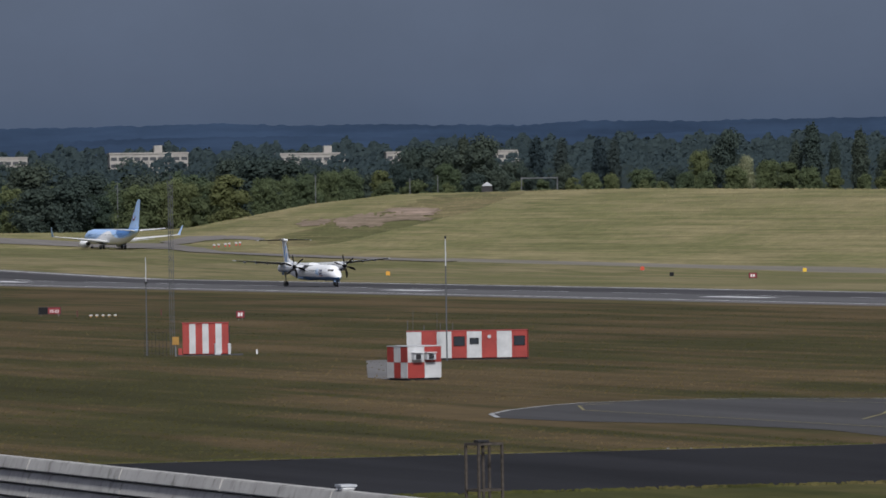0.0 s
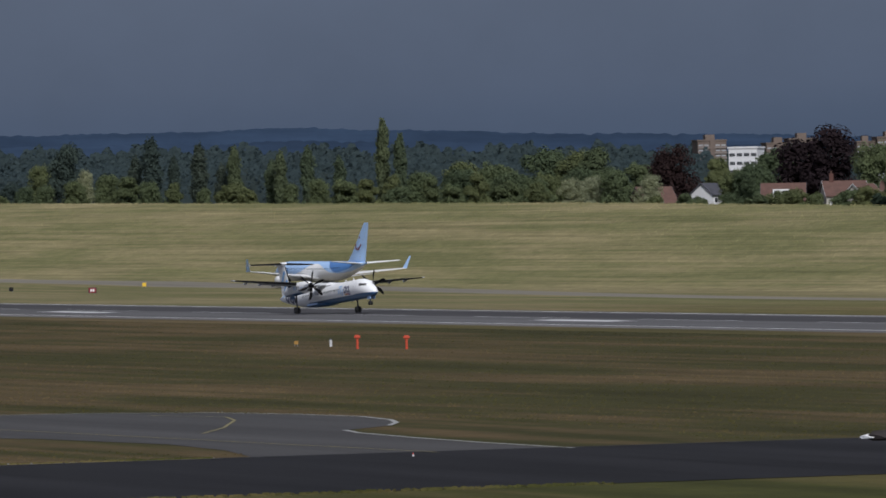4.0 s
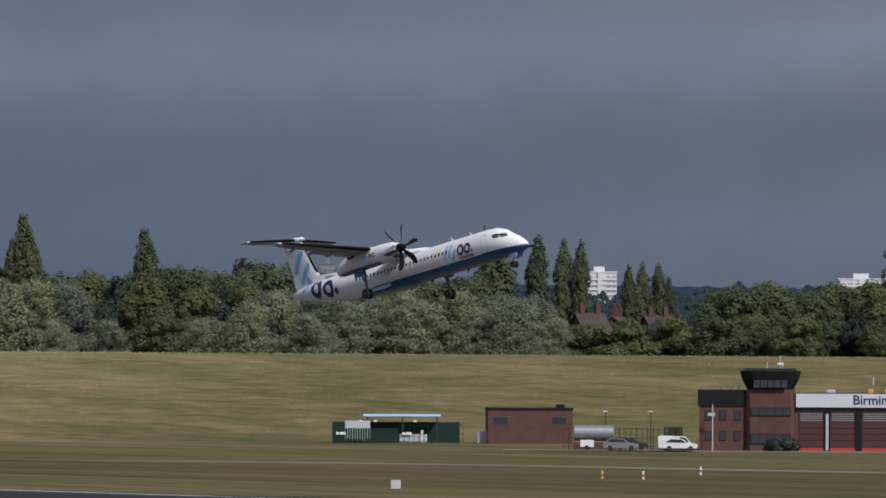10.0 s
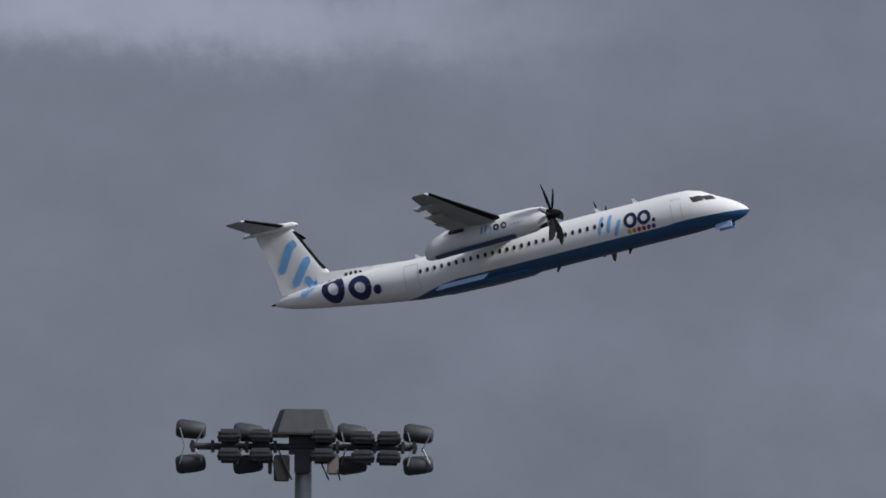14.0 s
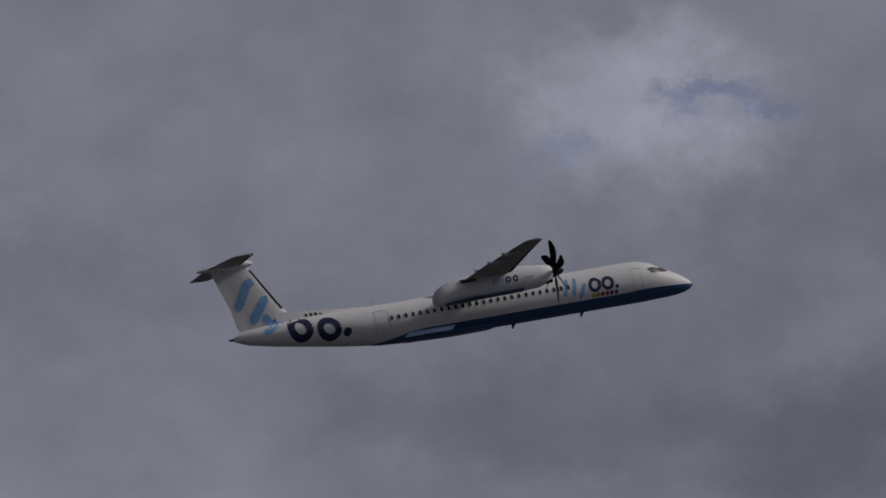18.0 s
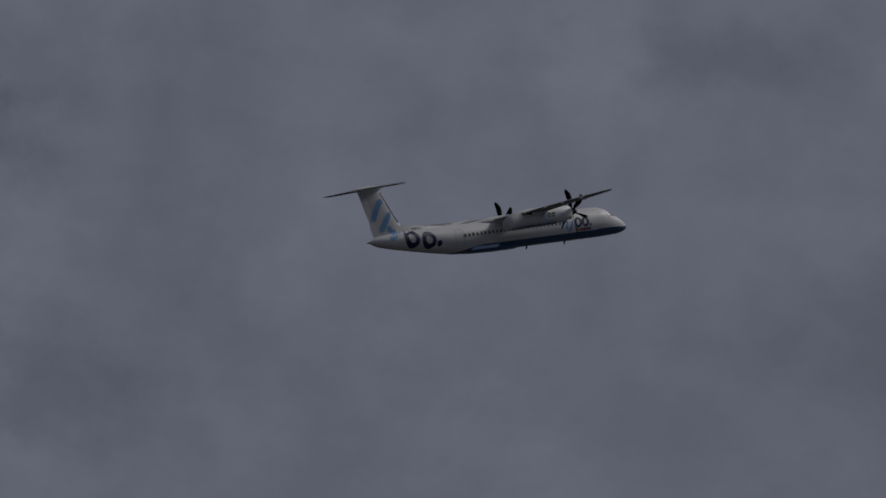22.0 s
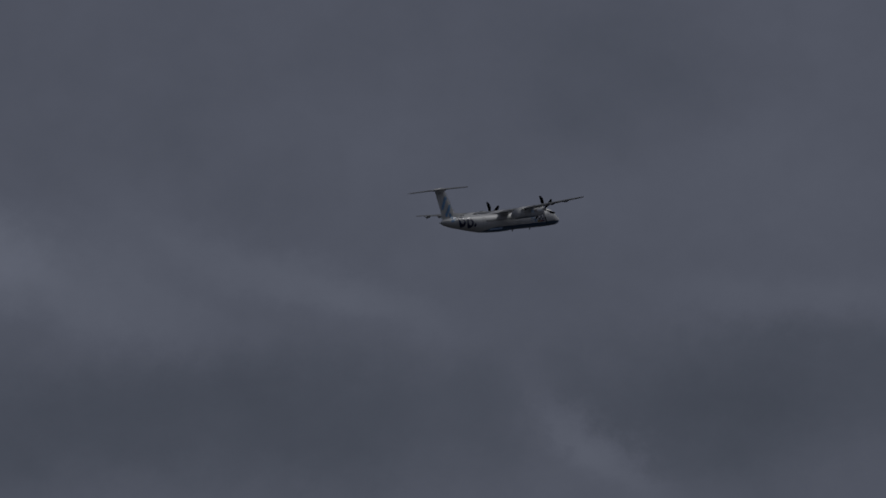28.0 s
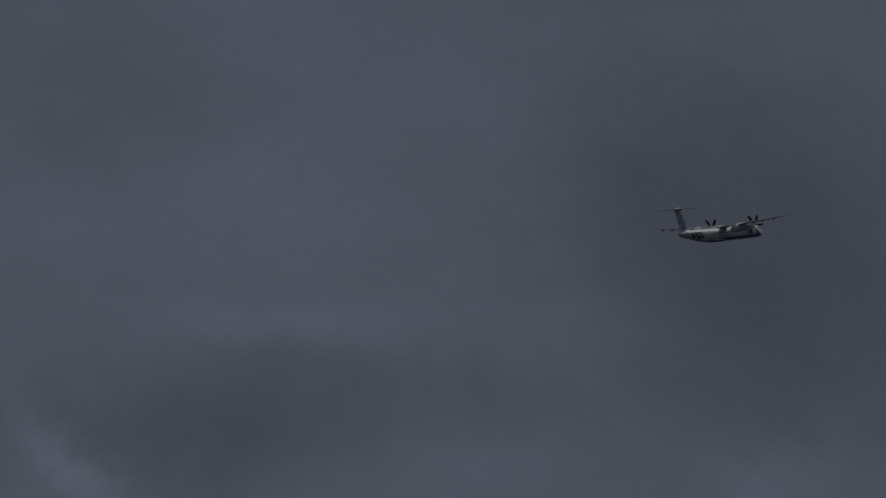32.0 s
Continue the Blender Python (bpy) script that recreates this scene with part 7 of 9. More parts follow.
def house(az, d, el, width, depth, wall, roof, turn=0.0, gable=True, chimneys=1, label="house with a tiled roof", dormer=False, rise=0.42, skylights=0):
    """A gabled house whose ridge stands at the elevation el; the ridge runs along x."""
    m = facing(az, d, None, turn)
    ridge = H + d * math.tan(radians(el)) - m.translation.z
    ridge = max(ridge, 5.0)
    rh = depth * rise
    eave = ridge - rh
    top = empty("house", m, label, "house", "houses beyond the bank")
    w = width / 2
    part("wall", prism(bmesh.new(), [(0, 0), (depth, 0), (depth, eave), (depth / 2, ridge - 0.25), (0, eave)], -w, w, "x"), M[wall], top)
    bm = bmesh.new()
    prism(bm, [(-0.4, eave - 0.3), (depth / 2, ridge - 0.05), (depth / 2, ridge + 0.15), (-0.4, eave - 0.08)], -w - 0.3, w + 0.3, "x")
    part("roof", bm, M[roof], top)
    bm = bmesh.new()
    prism(bm, [(depth + 0.4, eave - 0.3), (depth / 2, ridge - 0.05), (depth / 2, ridge + 0.15), (depth + 0.4, eave - 0.08)], -w - 0.3, w + 0.3, "x")
    part("roof", bm, M[roof], top)
    for i in range(chimneys):
        x = -w * 0.6 + i * w * 1.2
        c = part("chimney", boxed(x - 0.45, x + 0.45, depth / 2 - 0.4, depth / 2 + 0.4, ridge - 1.2, ridge + 1.7), M["brick_red"], top)
        part("chimney_pot", rod((x, depth / 2, ridge + 1.7), (x, depth / 2, ridge + 2.2), 0.16), M["tile"], c)
    n = max(2, int(width / 3))
    for i in range(n):
        for z in (eave - 1.9, eave - 4.6):
            if z < 0.5:
                continue
            x = -w + width * (i + 0.5) / n
            f = part("window", boxed(x - 0.65, x + 0.65, -0.07, 0.05, z, z + 1.2), M["sign_white"], top)
            part("pane", boxed(x - 0.52, x + 0.52, -0.09, -0.072, z + 0.12, z + 1.08), M["glass"], f)
    for s in (-1, 1):
        part("barge_board", prism(bmesh.new(), [(-0.45, eave - 0.35), (depth / 2, ridge - 0.1), (depth + 0.45, eave - 0.35), (depth + 0.45, eave - 0.1), (depth / 2, ridge + 0.18), (-0.45, eave - 0.1)], s * (w + 0.3) - 0.03, s * (w + 0.3) + 0.03, "x"), M["hut_white" if wall == "cream" else "slate"], top)
    for i in range(skylights):
        x, y = -w + width * (i + 0.6) / (skylights + 0.2), depth * 0.27
        part("roof_window", boxed(-0.25, 0.25, -0.35, 0.35, 0, 0.1), M["flats_wall"], top, at=pose(x, y, eave + (y + 0.4) * (rh + 0.15) / (depth / 2 + 0.4), math.degrees(math.atan2(rh, depth / 2))))
    if dormer:
        dm = part("dormer", boxed(-w * 0.5, w * 0.3, 0.3, depth * 0.45, eave + 0.2, eave + 2.2), M["sign_white"], top, "white flat dormer")
        for x in (-w * 0.3, w * 0.1):
            part("window", boxed(x - 0.6, x + 0.6, 0.24, 0.32, eave + 0.6, eave + 1.9), M["glass"], dm)
    return top


def make_houses():
    c = crest
    # long pale flats behind the trees
    for az, el, w, tower in ((-74.88, 0.40, 16, -6), (-73.82, 0.42, 32, 4), (-72.60, 0.40, 28, 7), (-71.93, 0.40, 11, 0), (-71.20, 0.40, 18, -7)):
        b = block(az, 3100, el - 0.035, w, 3, "flats_wall", "flats", 6, max(4, int(w / 3)), None, False, 9, "long cream block of flats", (-0.35, 1.0), "flat_glass")
        hgt = H + 3100 * math.tan(radians(el - 0.035)) + 2
        if tower:
            part("stair_tower", boxed(tower - 1.6, tower + 1.6, 1, 6, hgt, hgt + 3.4), M["flats_wall"], b)
    # brown towers, and the white block before them
    for az, w in ((-64.61, 15), (-64.10, 14), (-63.92, 15), (-63.45, 10), (-63.26, 15)):
        block(az, 3300, 0.445 if az not in (-64.10, -63.45) else 0.415, w * 0.85, 6, "tower_brown", "tower_block", 14, 5, "tower_band" if az in (-64.61, -63.92, -63.26) else None, True, None, "brown concrete tower block with pale balconies")
    block(-64.38, 2500, 0.385, 9.5, 3, "tower_bright", "office_block", -10, 4, None, False, 14, "plain white block with small square windows", (-0.3, 0.75), "flat_glass")
    block(-63.33, 2500, 0.30, 9, 1, "tower_white", "office_block", -10, 3, None, False, 10, "low white building among trees")
    block(-60.42, 3300, 0.485, 20, 8, "tower_white", "tower_block", 20, 6, "tower_white")
    block(-58.79, 4000, 0.465, 14, 7, "tower_white", "tower_block", 5, 4, "tower_white")
    block(-56.61, 1700, 0.335, 5, 1, "tower_white", "warehouse", 0, 3, None, False, 10, "low white flat-roofed warehouse among trees")
    block(-53.36, 1700, 0.425, 7, 1, "tower_white", "warehouse", 0, 3, None, False, 10, "low white flat-roofed warehouse among trees")
    block(-53.90, 1800, 0.37, 9, 1, "tower_white", "warehouse", 0, 3, None, False, 10, "low white flat-roofed warehouse among trees")
    # wall colour greyed in place of haze
    block(-50.53, 3600, 0.505, 7, 5, "haze_wall", "tower_block", 0, 3, None, True, None, "far grey tower with walls tinted for haze")
    for az, el, w, n, d in ((-48.48, 0.46, 15, 7, 3400), (-46.51, 0.415, 21, 4, 3400), (-46.08, 0.45, 14, 4, 3400), (-44.99, 0.625, 20, 13, 3400), (-41.97, 0.495, 19, 7, 3500), (-39.16, 0.53, 19, 7, 3500), (-38.74, 0.55, 19, 8, 3500),
                            (-38.25, 0.545, 22, 8, 3500), (-37.82, 0.525, 21, 7, 3500), (-36.97, 0.49, 19, 6, 3700), (-36.26, 0.455, 18, 5, 3700)):
        block(az, d, el - 0.012, w, n + 1, "tower_bright", "tower_block", 2, 6, "tower_bright")
    # brick and rendered houses just behind the bank
    house(-65.01, c(-65) + 120, 0.105, 8, 8, "brick_red", "tile", 20, chimneys=0, label="red-roofed brick house among trees")
    house(-64.56, c(-65) + 115, 0.125, 6, 5.5, "tower_bright", "slate", 58, chimneys=0, label="white gabled house with a dark slate roof")
    house(-64.08, c(-64) + 115, 0.115, 9, 8, "brick_red", "tile", 0, chimneys=0, dormer=True, label="red-roofed house with a white flat dormer")
    house(-63.60, c(-64) + 120, 0.125, 9, 7, "cream", "tile", 12, chimneys=1, label="long red-tiled house with white gable")
    house(-63.42, c(-64) + 112, 0.10, 6, 4.5, "cream", "tile", 48, chimneys=0, label="red-tiled house with a cream gable")
    house(-63.22, c(-64) + 130, 0.12, 8, 7, "brick_red", "tile", -10, chimneys=0, label="red-roofed house behind bushes")
    house(-58.42, c(-58) + 80, 0.15, 6, 4.2, "cream", "tile_orange", 70, chimneys=0, label="cream gabled house with a red roof")
    house(-58.17, c(-58) + 75, 0.15, 6, 4.4, "cream", "tile_orange", 62, chimneys=0, label="white gabled house with a red roof")
    house(-57.87, c(-58) + 85, 0.21, 7.6, 9, "brick_red", "tile_orange", -12, chimneys=0, rise=0.45, skylights=3, label="large red-tiled roof with roof windows")
    for k, az, el, w, t in ((0, -48.75, 0.14, 4.5, 62), (1, -48.50, 0.14, 5, 24), (2, -48.22, 0.12, 4.5, 72), (3, -47.98, 0.12, 5, 28), (4, -47.80, 0.07, 4.5, 58)):
        house(az, c(az) + 95 + 12 * k, el, w, 6.5, "brick_red", "tile_dark" if k in (1, 3) else "tile", t, chimneys=2, label="old brick house with slate roof and tall chimneys")
    house(-47.25, c(-47) + 100, 0.16, 9, 8, "brick_red", "tile", 30, label="brown-roofed house behind tall trees")
    house(-46.95, c(-47) + 70, 0.02, 8, 8, "brick_red", "tile", 10, label="brown-roofed house behind tall trees")
    house(-41.15, c(-41) + 30, -0.14, 14, 9, "brick_red", "tile", 8, chimneys=0, label="low red-tiled roof below the trees")
    house(-39.93, c(-40) + 30, -0.06, 6, 8, "brick_red", "tile", 15, chimneys=1, label="low red-tiled house below the trees")


make_houses()


# ---- writing ----
def lettering(name, text, size, mat, parent, at, depth=0.01):
    cu = bpy.data.curves.new(name, "FONT")
    cu.body, cu.size, cu.extrude, cu.align_x, cu.offset = text, size, depth, "CENTER", size * 0.016
    cu.materials.append(M[mat])
    ob = new(name, cu)
    ob.parent = parent
    ob.matrix_basis = at @ pose(0, 0, 0, 90, 0, 0)
    return ob


# ---- infield huts, masts and signs ----
def make_striped_hut():
    top = empty("striped_hut", facing(-73.415, 731), "small equipment hut in vertical red and white stripes", "hut")
    n, w, h = 7, 4.4, 3.1
    part("plinth", boxed(-2.9, 3.6, -0.8, 3.2, 0, 0.10), M["tar_old"], top)
    part("body", boxed(-w / 2, w / 2, 0.03, 2.5, 0.15, h), M["red"], top)
    for i in range(n):
        x = -w / 2 + w * i / n
        part("panel", boxed(x + 0.015, x + w / n - 0.015, -0.02, 0.03, 0.2, h - 0.02, 0.01), M["hut_white" if i % 2 else "hut_red"], top)
    part("roof", boxed(-w / 2 - 0.06, w / 2 + 0.06, -0.08, 2.6, h, h + 0.07), M["hut_red"], top)
    part("door_frame", boxed(w / 2 - 1.35, w / 2 - 1.25, -0.1, -0.03, 0.1, 1.2), M["steel"], top)
    # dark panel over the hut's right side
    part("side_grille", boxed(w / 2 + 0.01, w / 2 + 0.12, 0.2, 2.3, 0.25, h - 0.2), M["dark"], top)
    part("side_box", boxed(-w / 2 - 0.42, -w / 2 - 0.05, -0.25, 0.2, 0.1, 0.75, 0.03), M["hut_red"], top, "small faded red box")
    part("side_box", boxed(w / 2 - 0.05, w / 2 + 0.22, -0.35, 0.1, 0.1, 1.15, 0.03), M["grey"], top, "tall pale grey box")
    part("step", boxed(w / 2 - 1.3, w / 2 - 0.75, -0.75, -0.1, 0.1, 0.24), M["grey"], top, "low pale step")
    t = empty("cabinet_post", facing(-73.64, 727), "amber cabinet on a short post beside the hut", "cabinet")
    part("post", rod((0, 0, 0), (0, 0, 1.2), 0.05), M["steel"], t)
    part("cabinet", boxed(-0.32, 0.32, -0.2, 0.2, 1.15, 1.92, 0.03), M["ochre"], t)
    f = empty("wire_fence", facing(-73.795, 731), "short dark wire fence by the mast", "fence")
    for i in range(7):
        part("post", rod((-1.0 + 0.35 * i, 0, 0), (-1.0 + 0.35 * i, 0, 2.35), 0.025, seg=6), M["dark"], f)
    for z in (0.3, 0.95, 1.6, 2.3):
        part("rail", rod((-1.0, 0, z), (1.1, 0, z), 0.015, seg=6), M["dark"], f)
    p = empty("marker_post", facing(-73.03, 735), "small white marker post in the grass", "marker")
    part("post", rod((0, 0, 0), (0, 0, 0.45), 0.09), M["sign_white"], p)


def make_lattice_mast():
    top = empty("lattice_mast", facing(-73.665, 735), "tall slender grey lattice radio mast", "mast")
    h, r = 16.8, 0.24
    feet = [(r * math.cos(a), r * math.sin(a)) for a in (0.5, 2.6, 4.7)]
    for x, y in feet:
        part("leg", rod((x, y, 0), (x, y, h), 0.035, seg=6), M["mast_grey"], top)
    bm = bmesh.new()
    for i in range(28):
        z = 0.3 + 0.58 * i
        for k in range(3):
            a, b = feet[k], feet[(k + 1) % 3]
            tube(bm, (*a, z), (*b, z + (0.58 if i % 2 else 0.0)), 0.016, seg=4)
    part("bracing", bm, M["mast_grey"], top)
    part("top_rod", rod((0, 0, h), (0, 0, h + 0.7), 0.03, seg=6), M["mast_grey"], top)
    top = empty("aerial_pole", facing(-73.857, 735), "thin grey aerial pole stepped near its top", "mast")
    part("pole", rod((0, 0, 0), (0, 0, 7.0), 0.07, 0.05), M["mast_grey"], top)
    part("whip", rod((0, 0, 7.0), (0, 0, 9.5), 0.05, 0.035, 6), M["grey"], top)
    part("collar", rod((0, 0, 6.9), (0, 0, 7.15), 0.14), M["dark"], top)


def make_cabin():
    top = empty("site_cabin", facing(-71.45, 694, None, -3), "long red and white striped site cabin with dark windows", "cabin")
    w, h, n = 11.0, 2.62, 8
    part("base_frame", boxed(-w / 2, w / 2, 0.1, 3.0, 0, 0.16), M["dark"], top)
    part("body", boxed(-w / 2, w / 2, 0.04, 3.1, 0.16, h), M["red"], top)
    for i in range(n):
        x = -w / 2 + w * i / n
        part("panel", boxed(x + 0.01, x + w / n - 0.01, -0.02, 0.04, 0.18, h - 0.02, 0.01), M["hut_red" if i % 2 else "hut_white"], top)
        if i in (3, 4, 7):
            ww, wz = (0.52, (1.25, 2.15)) if i != 4 else (0.42, (1.4, 2.0))
            f = part("window", boxed(x + w / n / 2 - ww, x + w / n / 2 + ww, -0.06, -0.018, *wz, 0.015), M["black"], top)
            part("pane", boxed(x + w / n / 2 - ww + 0.06, x + w / n / 2 + ww - 0.06, -0.07, -0.058, wz[0] + 0.06, wz[1] - 0.06), M["glass"], f)
        if i == 5:
            part("vent", rod((x + w / n / 2, -0.1, 2.1), (x + w / n / 2, 0.0, 2.1), 0.17), M["grey"], top)
    part("roof", boxed(-w / 2 - 0.03, w / 2 + 0.03, -0.04, 3.2, h, h + 0.05), M["hut_red"], top)
    for x, z, r in ((-5.4, 3.6, 0.05), (-4.9, 4.6, 0.03), (-3.9, 3.2, 0.06), (-2.7, 4.4, 0.03), (-2.4, 3.4, 0.05), (-1.3, 3.4, 0.05)):
        part("aerial", rod((x, 0.3, h), (x, 0.3, z), r * 0.8, r * 0.6, 6), M["mast_grey"], top)
    m = empty("aerial_mast", facing(-71.60, 690), "tall thin grey mast beside the striped cabin", "mast")
    part("pole", rod((0, 0, 0), (0, 0, 8.6), 0.075, 0.06), M["mast_grey"], m)
    part("whip", rod((0, 0, 8.6), (0, 0, 11.1), 0.06, 0.04, 6), M["grey"], m)
    part("finial", rod((0, 0, 11.1), (0, 0, 11.35), 0.1), M["dark"], m)


def make_check_hut():
    x, y = polar(-71.897, 616)
    outline_sheet("concrete_pad", [(x + 0.2, y - 0.2), (x - 2.5, y + 1.0), (-664.6, 216.1), (-662.5, 212.6), (-598, 192.0)], 0.03, M["shoulder"], "grey gravel pad around the huts", "pad")
    top = empty("chequered_hut", pose(x, y, 0.02, 0, 0, 71.91 + 30), "small square hut in a red and white chequer", "hut")
    w, d, h = 3.15, 3.3, 2.72
    # the near corner stands at the origin
    part("base_frame", boxed(0.1, w - 0.1, 0.1, d - 0.1, 0, 0.18), M["dark"], top)
    part("body", boxed(0.03, w, 0.03, d, 0.18, h), M["hut_white"], top)
    for i in range(2):
        for j in range(2):
            part("panel", boxed(w * i / 2 + 0.01, w * (i + 1) / 2 - 0.01, -0.02, 0.03, 0.18 + (h - 0.18) * j / 2 + 0.01, 0.18 + (h - 0.18) * (j + 1) / 2 - 0.01), M["hut_red" if (i + j) % 2 == 0 else "hut_white"], top)
    for i in range(3):
        for j in range(2):
            part("panel", boxed(-0.02, 0.03, d * i / 3 + 0.01, d * (i + 1) / 3 - 0.01, 0.18 + (h - 0.18) * j / 2 + 0.01, 0.18 + (h - 0.18) * (j + 1) / 2 - 0.01), M["hut_red" if (i + j) % 2 == 1 else "hut_white"], top)
    part("roof", boxed(-0.05, w + 0.05, -0.05, d + 0.05, h, h + 0.07, 0.02), M["hut_white"], top)
    for k in (0.35, 1.55):
        a = part("air_conditioner", boxed(k, k + 0.85, -0.5, -0.03, 1.65, 2.2, 0.03), M["grey"], top)
        part("fan_grille", boxed(k + 0.15, k + 0.62, -0.53, -0.5, 1.72, 2.12), M["dark"], a)
        part("hood", boxed(k - 0.05, k + 0.9, -0.62, -0.03, 2.22, 2.27), M["sign_white"], a)


def sign_board(az, d, panels, h, label, name="airfield_sign"):
    """Panels: width, colour, text, text colour; unreadable text is a row of bars."""
    w = sum(p[0] for p in panels)
    top = empty(name, facing(az, d), label, "sign", "airfield signs")
    part("frame", boxed(-w / 2 - 0.06, w / 2 + 0.06, 0.0, 0.22, 0.22, h + 0.34, 0.02), M["sign_letter" if d < 600 else "dark"], top)
    for k in range(max(2, int(w))):
        x = -w / 2 + 0.3 + (w - 0.6) * k / max(1, max(2, int(w)) - 1)
        part("leg", rod((x, 0.1, 0), (x, 0.1, 0.25), 0.05, seg=6), M["steel"], top)
    x = -w / 2
    for pw, col, text, tcol in panels:
        part("panel", boxed(x + 0.03, x + pw - 0.03, -0.025, 0.0, 0.28, h + 0.28), M[col], top)
        if text and text != "#":
            lettering("lettering", text, h * (0.66 if len(text) < 8 else 0.50), tcol, top, pose(x + pw / 2, -0.035, 0.28 + h * 0.2))
        elif text == "#":
            for j in range(2):
                part("bar", boxed(x + pw * (0.22 + 0.3 * j), x + pw * (0.44 + 0.3 * j), -0.04, -0.025, 0.28 + h * 0.25, 0.28 + h * 0.75), M[tcol], top)
        x += pw
    return top


def make_signs():
    sign_board(-61.17, 503, [(0.74, "black", "L1", "sign_letter"), (1.45, "sign_red", "15-33", "sign_letter"), (2.3, "sign_red", "CAT I / II / III", "sign_letter")], 0.78, "red and black runway holding sign in a white frame")
    sign_board(-74.583, 1012, [(1.2, "black", "", "amber"), (1.7, "sign_red", "15-33", "sign_white")], 0.85, "black and red runway sign in the grass")
    sign_board(-73.15, 952, [(1.05, "sign_red", "#", "sign_white")], 0.85, "small red square sign in the grass")
    sign_board(-69.29, 1369, [(1.4, "sign_red", "#", "sign_white")], 0.9, "small red square sign beyond the runway")
    for az, d, c, lab in ((-72.035, 1500, "amber", "small amber marker board"), (-69.90, 1440, "black", "small dark marker board"), (-70.12, 1560, "orange", "small orange marker board"), (-68.90, 1530, "yellow", "small yellow marker board"),
                          (-67.765, 796, "ochre", "small amber marker board on the grass"), (-60.86, 500, "ochre", "small ochre cabinet beside the red sign"), (-60.70, 490, "ochre", "small ochre marker by the taxiway")):
        w = 0.5 if d < 1000 else 0.45
        top = empty("marker_board", facing(az, d), lab + " on two feet", "marker", "marker boards")
        k = 0.9 if d > 1000 else (0.45 if d > 600 else 0.26)
        part("board", boxed(-w * k, w * k, -0.05, 0.05, 0.2, 0.2 + 0.85 * k, 0.02), M[c], top)
        part("foot", rod((-w * k * 0.6, 0, 0), (-w * k * 0.6, 0, 0.22), 0.04, seg=6), M["steel"], top)
        part("foot", rod((w * k * 0.6, 0, 0), (w * k * 0.6, 0, 0.22), 0.04, seg=6), M["steel"], top)
    for az, d in ((-67.305, 777), (-66.935, 770)):
        top = empty("sensor_post", facing(az, d), "orange T-shaped visibility sensor post", "post", "orange posts")
        part("post", rod((0, 0, 0), (0, 0, 1.05), 0.14, 0.12), M["orange"], top)
        part("head", boxed(-0.32, 0.32, -0.2, 0.2, 1.02, 1.42, 0.1), M["orange"], top)
    top = empty("white_post", facing(-67.505, 790), "short white post with dark cap", "post")
    part("post", boxed(-0.13, 0.13, -0.12, 0.12, 0, 0.72, 0.02), M["hut_white"], top)
    part("cap", boxed(-0.18, 0.18, -0.14, 0.14, 0.75, 0.85), M["dark"], top)
    for az, d, w, h in ((-55.87, 606, 1.28, 0.92), (-50.01, 702, 0.9, 0.85)):
        top = empty("distance_board", facing(az, d), "plain white rectangular board on the grass", "board", "white boards")
        part("board", boxed(-w / 2, w / 2, -0.15, 0.15, 0.12, h + 0.1, 0.02), M["hut_white"], top)
        part("foot", boxed(-w * 0.4, -w * 0.25, -0.1, 0.1, 0, 0.13), M["dark"], top)
        part("foot", boxed(w * 0.25, w * 0.4, -0.1, 0.1, 0, 0.13), M["dark"], top)
    for az, d in ((-74.376, 1000), (-73.745, 1000)):
        top = empty("stake", facing(az, d), "short brown wooden stake in the grass", "stake", "stakes")
        part("post", boxed(-0.1, 0.1, -0.1, 0.1, 0, 0.75, 0.02), M["brick_red"], top)
        part("cap", boxed(-0.12, 0.12, -0.12, 0.12, 0.75, 0.82), M["brick_red"], top)
    # low lights
    for i in range(5):
        top = empty("approach_light", facing(-74.275 + 0.046 * i, 995), "low white light fitting in the grass", "light fitting", "row of low lights")
        part("base", boxed(-0.16, 0.16, -0.2, 0.2, 0, 0.14, 0.03), M["ochre"], top)
        part("head", boxed(-0.24, 0.24, -0.2, 0.2, 0.14, 0.34, 0.06), M["hut_white"], top)
    for az in (-73.34, -73.305, -73.255, -73.225, -73.175, -73.145):
        top = empty("indicator_light", facing(az, 1908), "white box light with red foot", "light fitting", "row of indicator lights")
        part("body", boxed(-0.3, 0.3, -0.25, 0.25, 0.55, 0.95, 0.05), M["hut_white"], top)
        part("foot", boxed(-0.16, 0.16, -0.15, 0.15, 0, 0.55), M["red"], top)
    for az, d in ((-59.83, 473), (-59.88, 474), (-56.90, 432)):
        top = empty("guard_light", facing(az, d), "low amber guard light with dark hoods", "light fitting", "guard lights")
        part("base", boxed(-0.24, 0.24, -0.12, 0.12, 0, 0.14, 0.03), M["dark"], top)
        part("band", boxed(-0.2, 0.2, -0.13, 0.13, 0.09, 0.16), M["yellow"], top)
        for k in (-0.13, 0.13):
            part("hood", rod((k, -0.15, 0.3), (k, 0.15, 0.3), 0.115), M["black"], top)
    for az, d in ((-60.86, 402), (-58.35, 425), (-66.9, 440)):
        top = empty("edge_light", facing(az, d), "tiny white taxiway edge light", "light fitting", "edge lights")
        part("stem", rod((0, 0, 0), (0, 0, 0.15), 0.07, 0.04), M["hut_white"], top)
        part("lens", rod((0, 0, 0.15), (0, 0, 0.24), 0.05, 0.03), M["red"], top)
    top = empty("bollard", facing(-55.97, 423), "yellow bollard at the taxiway edge", "bollard")
    part("post", rod((0, 0, 0), (0, 0, 1.15), 0.17, 0.17), M["yellow"], top)
    part("cap", rod((0, 0, 1.15), (0, 0, 1.28), 0.17, 0.08), M["yellow"], top)
